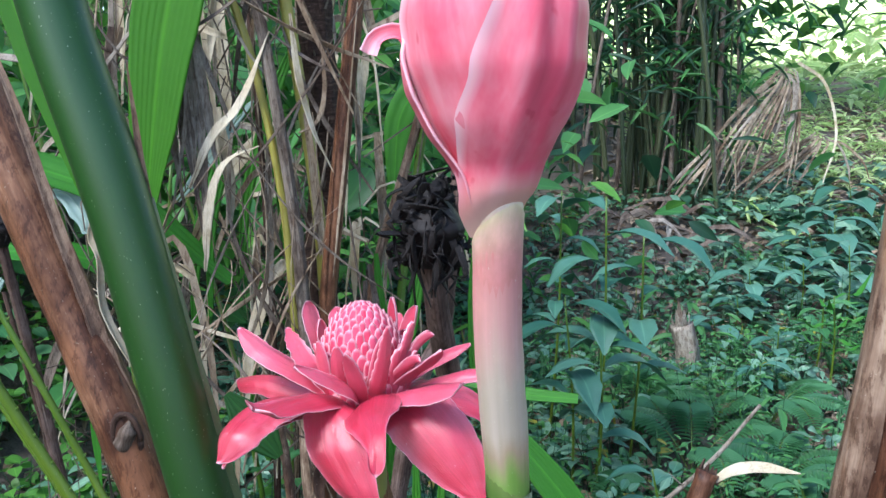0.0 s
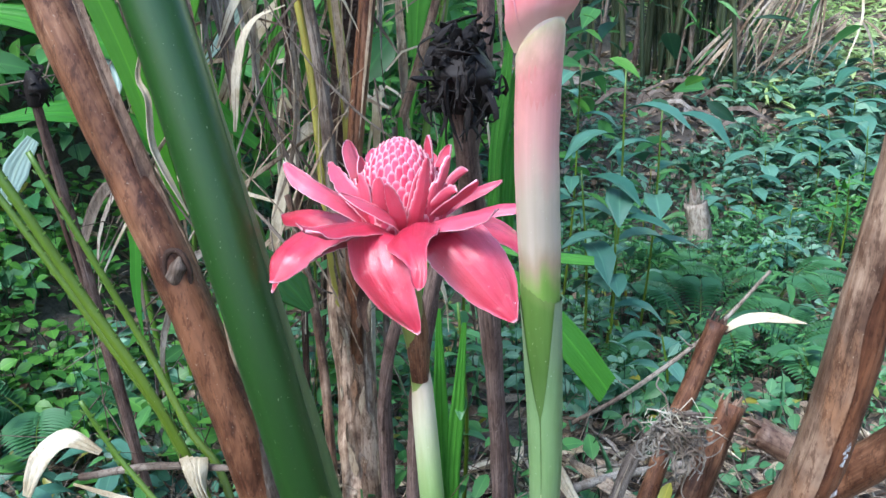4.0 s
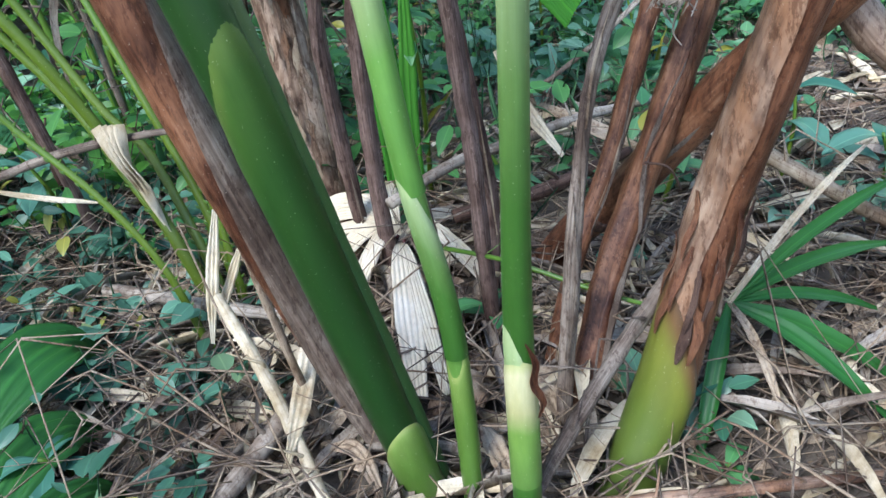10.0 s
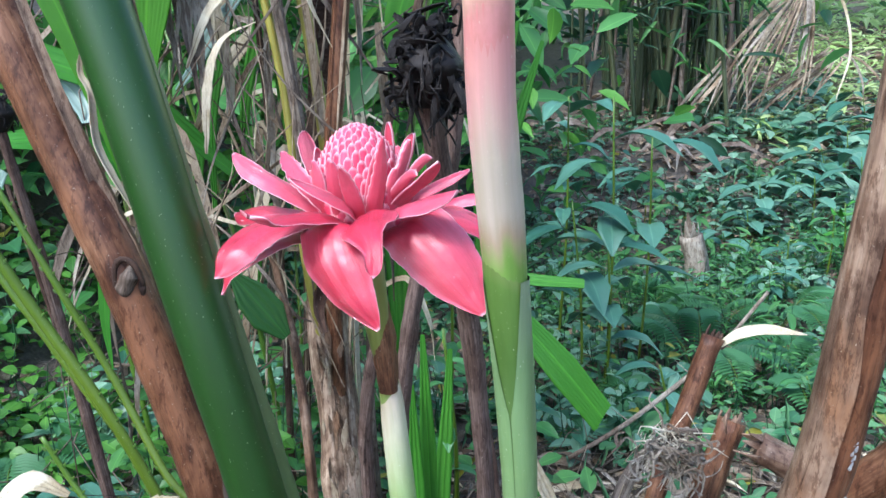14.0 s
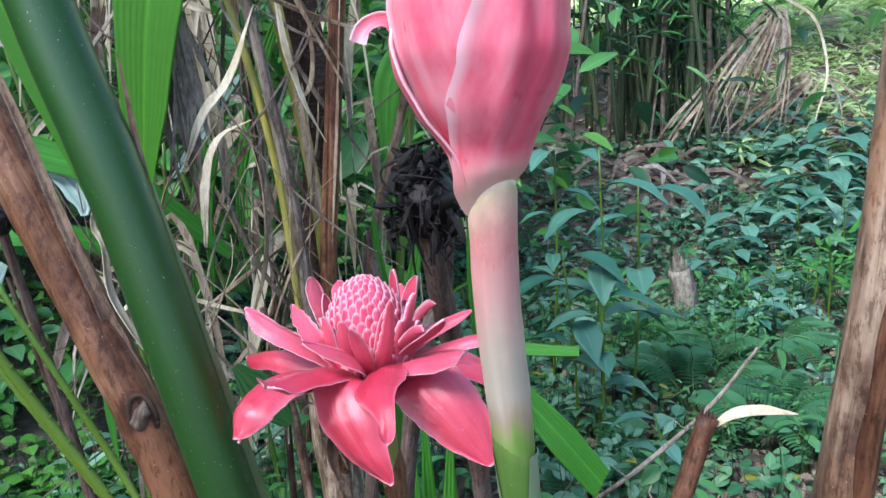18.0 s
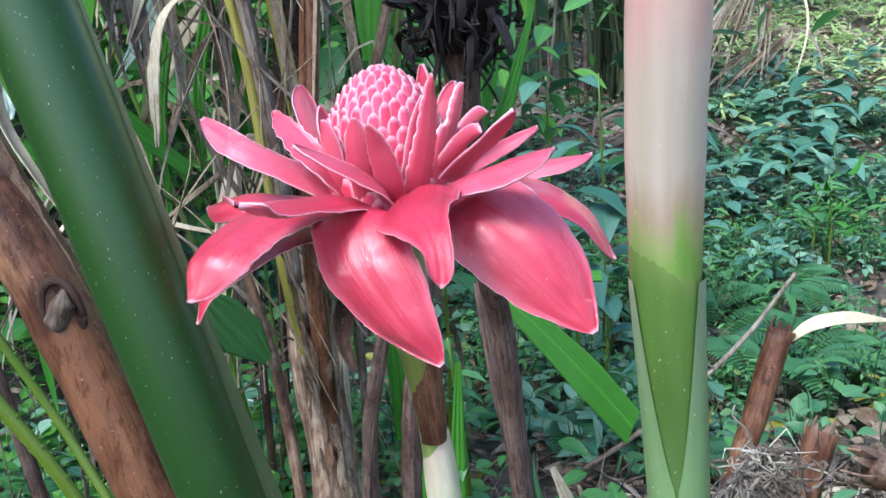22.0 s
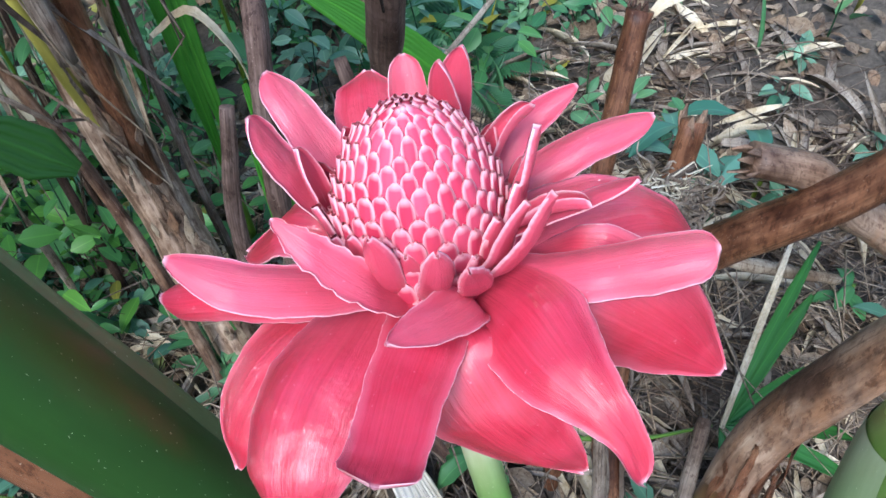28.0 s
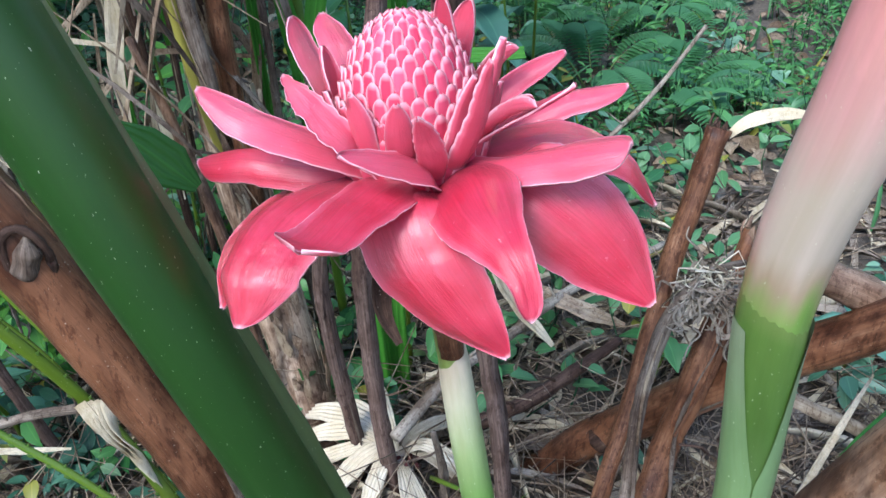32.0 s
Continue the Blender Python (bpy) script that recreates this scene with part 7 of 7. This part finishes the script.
for x, y, z, w in ((-0.42, 0.70, 0.03, 0.075), (-0.40, 0.60, 0.0, 0.06), (-0.36, 0.52, -0.01, 0.05)):
    blade("broad bright green leaf lying in the weeds", [(x + 0.04, y + 0.05, z - 0.02), (x + 0.02, y + 0.02, z + 0.02), (x - 0.01, y - 0.04, z + 0.025), (x - 0.03, y - 0.11, z)], [0.01, w, w, 0.012], "fan_green", up=(0.2, -0.4, 1), pleats=5, depth=0.004, across=21)


def fern(at, frond_len, count, face):
    x, y = at
    z = float(height(x, y))
    t = thing("fern", "small green fern with feathered fronds in the weeds", "fern", (x, y, z), "ferns")
    for k in range(count):
        a = radians(face + (k - (count - 1) / 2) * 55 + random.uniform(-10, 10))
        o = np.array((math.cos(a), math.sin(a), 0.0))
        s = np.array((-o[1], o[0], 0.0))
        base = np.array((x, y, z))
        c, u, L = spline([base, base + o * frond_len * 0.4 + (0, 0, 0.5 * frond_len), base + o * frond_len * 0.8 + (0, 0, 0.55 * frond_len), base + o * frond_len * 1.15 + (0, 0, 0.4 * frond_len)], 34)
        q = np.arange(8, 34)
        ln = frond_len * 0.30 * np.sin(np.pi * (0.15 + 0.8 * (q - 8) / 26))
        b = np.concatenate([c[q], c[q]])
        d = np.concatenate([s + o * 0.35 + 0 * c[q], -s + o * 0.35 + 0 * c[q]])
        fr = part("frond", leaves_mesh("frond", b, d, np.tile((0.0, -0.2, 1.0), (52, 1)), np.r_[ln, ln], 0.28), "leaf_fern", t)
        part("rib", tube_mesh("rib", [c[0], c[12], c[24], c[33]], [0.002, 0.0015, 0.0008], sides=5, steps=14, bumps=0, metric=False), "petiole_lime", fr)


for at, L, n, f in (((0.30, 1.62), 0.18, 4, -40), ((0.62, 1.95), 0.22, 5, 20), ((0.75, 1.8), 0.2, 4, -20), ((0.95, 2.3), 0.2, 4, -60), ((0.55, 2.3), 0.2, 4, 0), ((0.35, 1.35), 0.12, 3, -30), ((-0.75, 1.3), 0.2, 4, -100)):
    fern(at, L, n, f)

for x, y, tall, n, L in ((1.16, 3.22, 0.15, 6, 0.15), (1.27, 3.40, 0.20, 6, 0.17), (1.73, 3.83, 0.22, 7, 0.19), (1.88, 3.97, 0.26, 7, 0.20), (2.20, 4.45, 0.30, 7, 0.22), (1.98, 4.25, 0.24, 6, 0.20), (1.50, 3.62, 0.16, 6, 0.16), (1.02, 3.05, 0.12, 5, 0.13), (2.35, 4.15, 0.26, 7, 0.19)):
    plant((x, y), tall, n, L, "leaf_blue_single", "weed with broad blue-green leaves on the slope", slim=0.5)
plant((1.24, 2.56), 0.34, 9, 0.13, "blade_green", "upright lime green weed with narrow leaves", droop=-0.5, slim=0.16)

# weathered stump on the slope
st = thing("tree_stump", "split grey-white stump standing in the weeds", "stump", (0.80, 2.62, -0.12))
part("wood", tube_mesh("wood", [(0.81, 2.62, -0.2), (0.80, 2.62, -0.02), (0.775, 2.62, 0.09)], [0.042, 0.040, 0.036], sides=18, steps=20, bumps=0.12, ridge=5), "wood_grey", st)
torn_end(st, (0.775, 2.62, 0.085), (-0.15, 0, 1), 0.033, "wood_grey", 9, 0.09)

# ---- bamboo and the wood behind ----
bam = thing("bamboo_clump", "dense dark bamboo clump with a skirt of dry leaves", "bamboo", (1.4, 5.2, 0.3))
for k in range(84):
    x, y = random.gauss(1.48, 0.30), random.gauss(5.2, 0.25)
    z = float(height(x, y))
    if x > 1.80:
        x -= 0.45
    lean = random.uniform(-0.40, 0.12 if x > 1.5 else 0.40)
    r = random.uniform(0.006, 0.018)
    part("culm", tube_mesh("culm", [(x, y, z - 0.1), (x + lean * 0.35, y, z + 0.9), (x + lean * 0.8, y - 0.05, z + 1.7), (x + lean * 1.3, y - 0.2, z + 2.5)], [r, r, r * 0.9, r * 0.7], sides=8, steps=14, bumps=0.05, metric=False), "bamboo_culm" if k % 5 else "stalk_grey", bam)
for ax, ay, az, m, spread in ((1.92, 4.80, 0.80, 30, 0.30), (2.20, 4.9, 0.42, 14, 0.40), (1.55, 4.75, 0.45, 8, 0.30)):
    for k in range(m):
        g = random.uniform(-1, 1)
        L = random.uniform(0.45, 0.85) * az
        x, y, z = ax + random.uniform(-0.04, 0.04), ay, float(height(ax, ay)) + az + random.uniform(-0.06, 0.03)
        w = random.uniform(0.008, 0.022)
        part("dry_leaf", strip_mesh("dry_leaf", [(x, y, z), (x + spread * g * 0.25, y - 0.05, z - L * 0.12), (x + spread * g * 0.75 - 0.10, y - 0.10, z - L * 0.6), (x + spread * g - 0.18, y - 0.14, z - L)], [0.006, w, w, 0.003], up=(random.uniform(-0.5, 0.5), -1, 0.3), across=5, steps=10, twist=random.uniform(-90, 90), ragged=0.2), random.choice(["leaf_dry_tan", "leaf_dry_tan", "wood_grey"]), bam)
part("dry_leaf", strip_mesh("dry_leaf", [(2.0, 4.8, 1.02), (2.14, 4.75, 0.90), (2.20, 4.7, 0.62), (2.10, 4.6, 0.36)], [0.02, 0.018, 0.014, 0.006], up=(0, -1, 0.2), across=5, steps=16), "leaf_dry_pale", bam)


heap = thing("dry_leaf_heap", "heap of grey-brown dry palm leaves below the bamboo", "leaf heap", (1.1, 4.1, 0.1))
for k in range(16):
    x, y = random.gauss(1.14, 0.20), random.uniform(3.95, 4.75)
    z = float(height(x, y)) + random.uniform(0.02, 0.10)
    a, L = random.uniform(-3.4, 0.3), random.uniform(0.2, 0.5)
    e = (x + L * math.cos(a), y + 0.5 * L * math.sin(a))
    w = random.uniform(0.02, 0.06)
    part("dry_leaf", strip_mesh("dry_leaf", [(x, y, z), ((x + e[0]) / 2, (y + e[1]) / 2, z + 0.06), (*e, float(height(*e)) + 0.03)], [w * 0.4, w, w * 0.15], up=(random.uniform(-0.5, 0.5), -0.6, 1), across=5, steps=7, fold=0.3, twist=random.uniform(-50, 50)), random.choice(["stalk_grey", "wood_grey", "stalk_grey"]), heap)


def leaf_cloud(name, label, centre, spread, m, size, mat, slim=(0.3, 0.55), category="foliage"):
    b = np.array(centre) + rng.normal(0, 1, (m, 3)) * np.array(spread)
    a = rng.uniform(0, 2 * np.pi, m)
    d = np.stack([np.cos(a), np.sin(a), rng.normal(-0.3, 0.5, m)], -1)
    up = np.stack([rng.normal(0, 0.5, m), rng.normal(-0.3, 0.5, m), np.ones(m)], -1)
    return obj(name, leaves_mesh(name, b, d, up, rng.uniform(*size, m), rng.uniform(*slim, m)), mat, label=label, category=category, kind="stuff")


# two leaf colours paint the bamboo's shaded and lit leaves
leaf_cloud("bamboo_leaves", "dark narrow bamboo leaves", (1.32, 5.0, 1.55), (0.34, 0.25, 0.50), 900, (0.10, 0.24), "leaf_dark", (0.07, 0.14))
leaf_cloud("bamboo_leaves", "green bamboo leaves coloured lighter for the light on them", (1.52, 4.9, 1.10), (0.26, 0.2, 0.35), 280, (0.08, 0.20), "leaf_fresh", (0.09, 0.2))
leaf_cloud("shrub_leaves", "light green leaves behind the palm", (-0.35, 2.3, 0.55), (0.30, 0.25, 0.30), 700, (0.04, 0.10), "leaf_lime", (0.25, 0.5))
leaf_cloud("shrub_leaves", "dark green shrubs behind the palm", (-0.25, 3.3, 0.75), (0.38, 0.35, 0.42), 1300, (0.08, 0.18), "leaf_fresh", (0.25, 0.5))
# the dark leaf colour stands in for shade behind the palm
leaf_cloud("shrub_leaves", "deep green leaves, shade put into their dark colour", (-0.75, 3.9, 0.9), (0.62, 0.3, 0.6), 900, (0.10, 0.2), "leaf_dark", (0.25, 0.5))
# sunlight on these leaves is part of their colour
leaf_cloud("shrub_leaves", "leaves above the bank, sunlight put into their pale colour", (-1.35, 2.6, 1.28), (0.55, 0.4, 0.22), 900, (0.08, 0.16), "leaf_painted_sun", (0.35, 0.6))
leaf_cloud("shrub_leaves", "lime green leaves beyond the leaf stems", (-0.95, 2.5, 0.95), (0.42, 0.3, 0.28), 900, (0.06, 0.13), "leaf_lime", (0.35, 0.6))
leaf_cloud("shrub_leaves", "green leaves over the bank", (-1.0, 2.2, 0.75), (0.5, 0.3, 0.25), 500, (0.06, 0.14), "leaf_fresh", (0.35, 0.6))
# the palest low group carries painted sunlight in its leaf colour
for cx, cy, cz, sx, sz, m, mat in ((-4.0, 8.0, 1.8, 2.0, 1.1, 1800, "canopy"), (-0.5, 8.2, 1.9, 1.6, 1.1, 2000, "leaf_dark"), (2.4, 8.5, 2.6, 1.3, 0.8, 1500, "canopy"), (5.6, 13.0, 3.1, 1.2, 0.35, 260, "canopy"), (8.4, 12.0, 2.3, 1.1, 0.5, 500, "canopy"), (7.4, 12.5, 1.75, 1.4, 0.2, 500, "leaf_painted_sun"), (-0.1, 6.3, 1.9, 0.7, 0.6, 1000, "leaf_dark")):
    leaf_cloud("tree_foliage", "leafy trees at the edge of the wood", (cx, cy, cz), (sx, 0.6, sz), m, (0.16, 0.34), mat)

# distant sheet whose own glow stands in for sunlit woods
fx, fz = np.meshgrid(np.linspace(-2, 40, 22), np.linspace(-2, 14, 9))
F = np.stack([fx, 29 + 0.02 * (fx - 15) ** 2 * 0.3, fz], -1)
obj("backdrop", mesh_grid("backdrop", F, F[..., ::2]), "far_woods_glow", label="glowing backdrop painted as hazy sunlit woods beyond the clearing", category="backdrop", kind="structure")

# unseen foliage added on both sides to darken reflections and shape the light
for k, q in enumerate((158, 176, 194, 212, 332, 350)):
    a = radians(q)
    leaf_cloud("tree_foliage", "unseen foliage added at the sides to shape the light", (5.5 * math.cos(a), 1.5 + 5.0 * math.sin(a), 2.0), (1.0, 1.0, 1.1), 700, (0.25, 0.5), "leaf_dark" if k % 2 else "canopy", (0.35, 0.6))
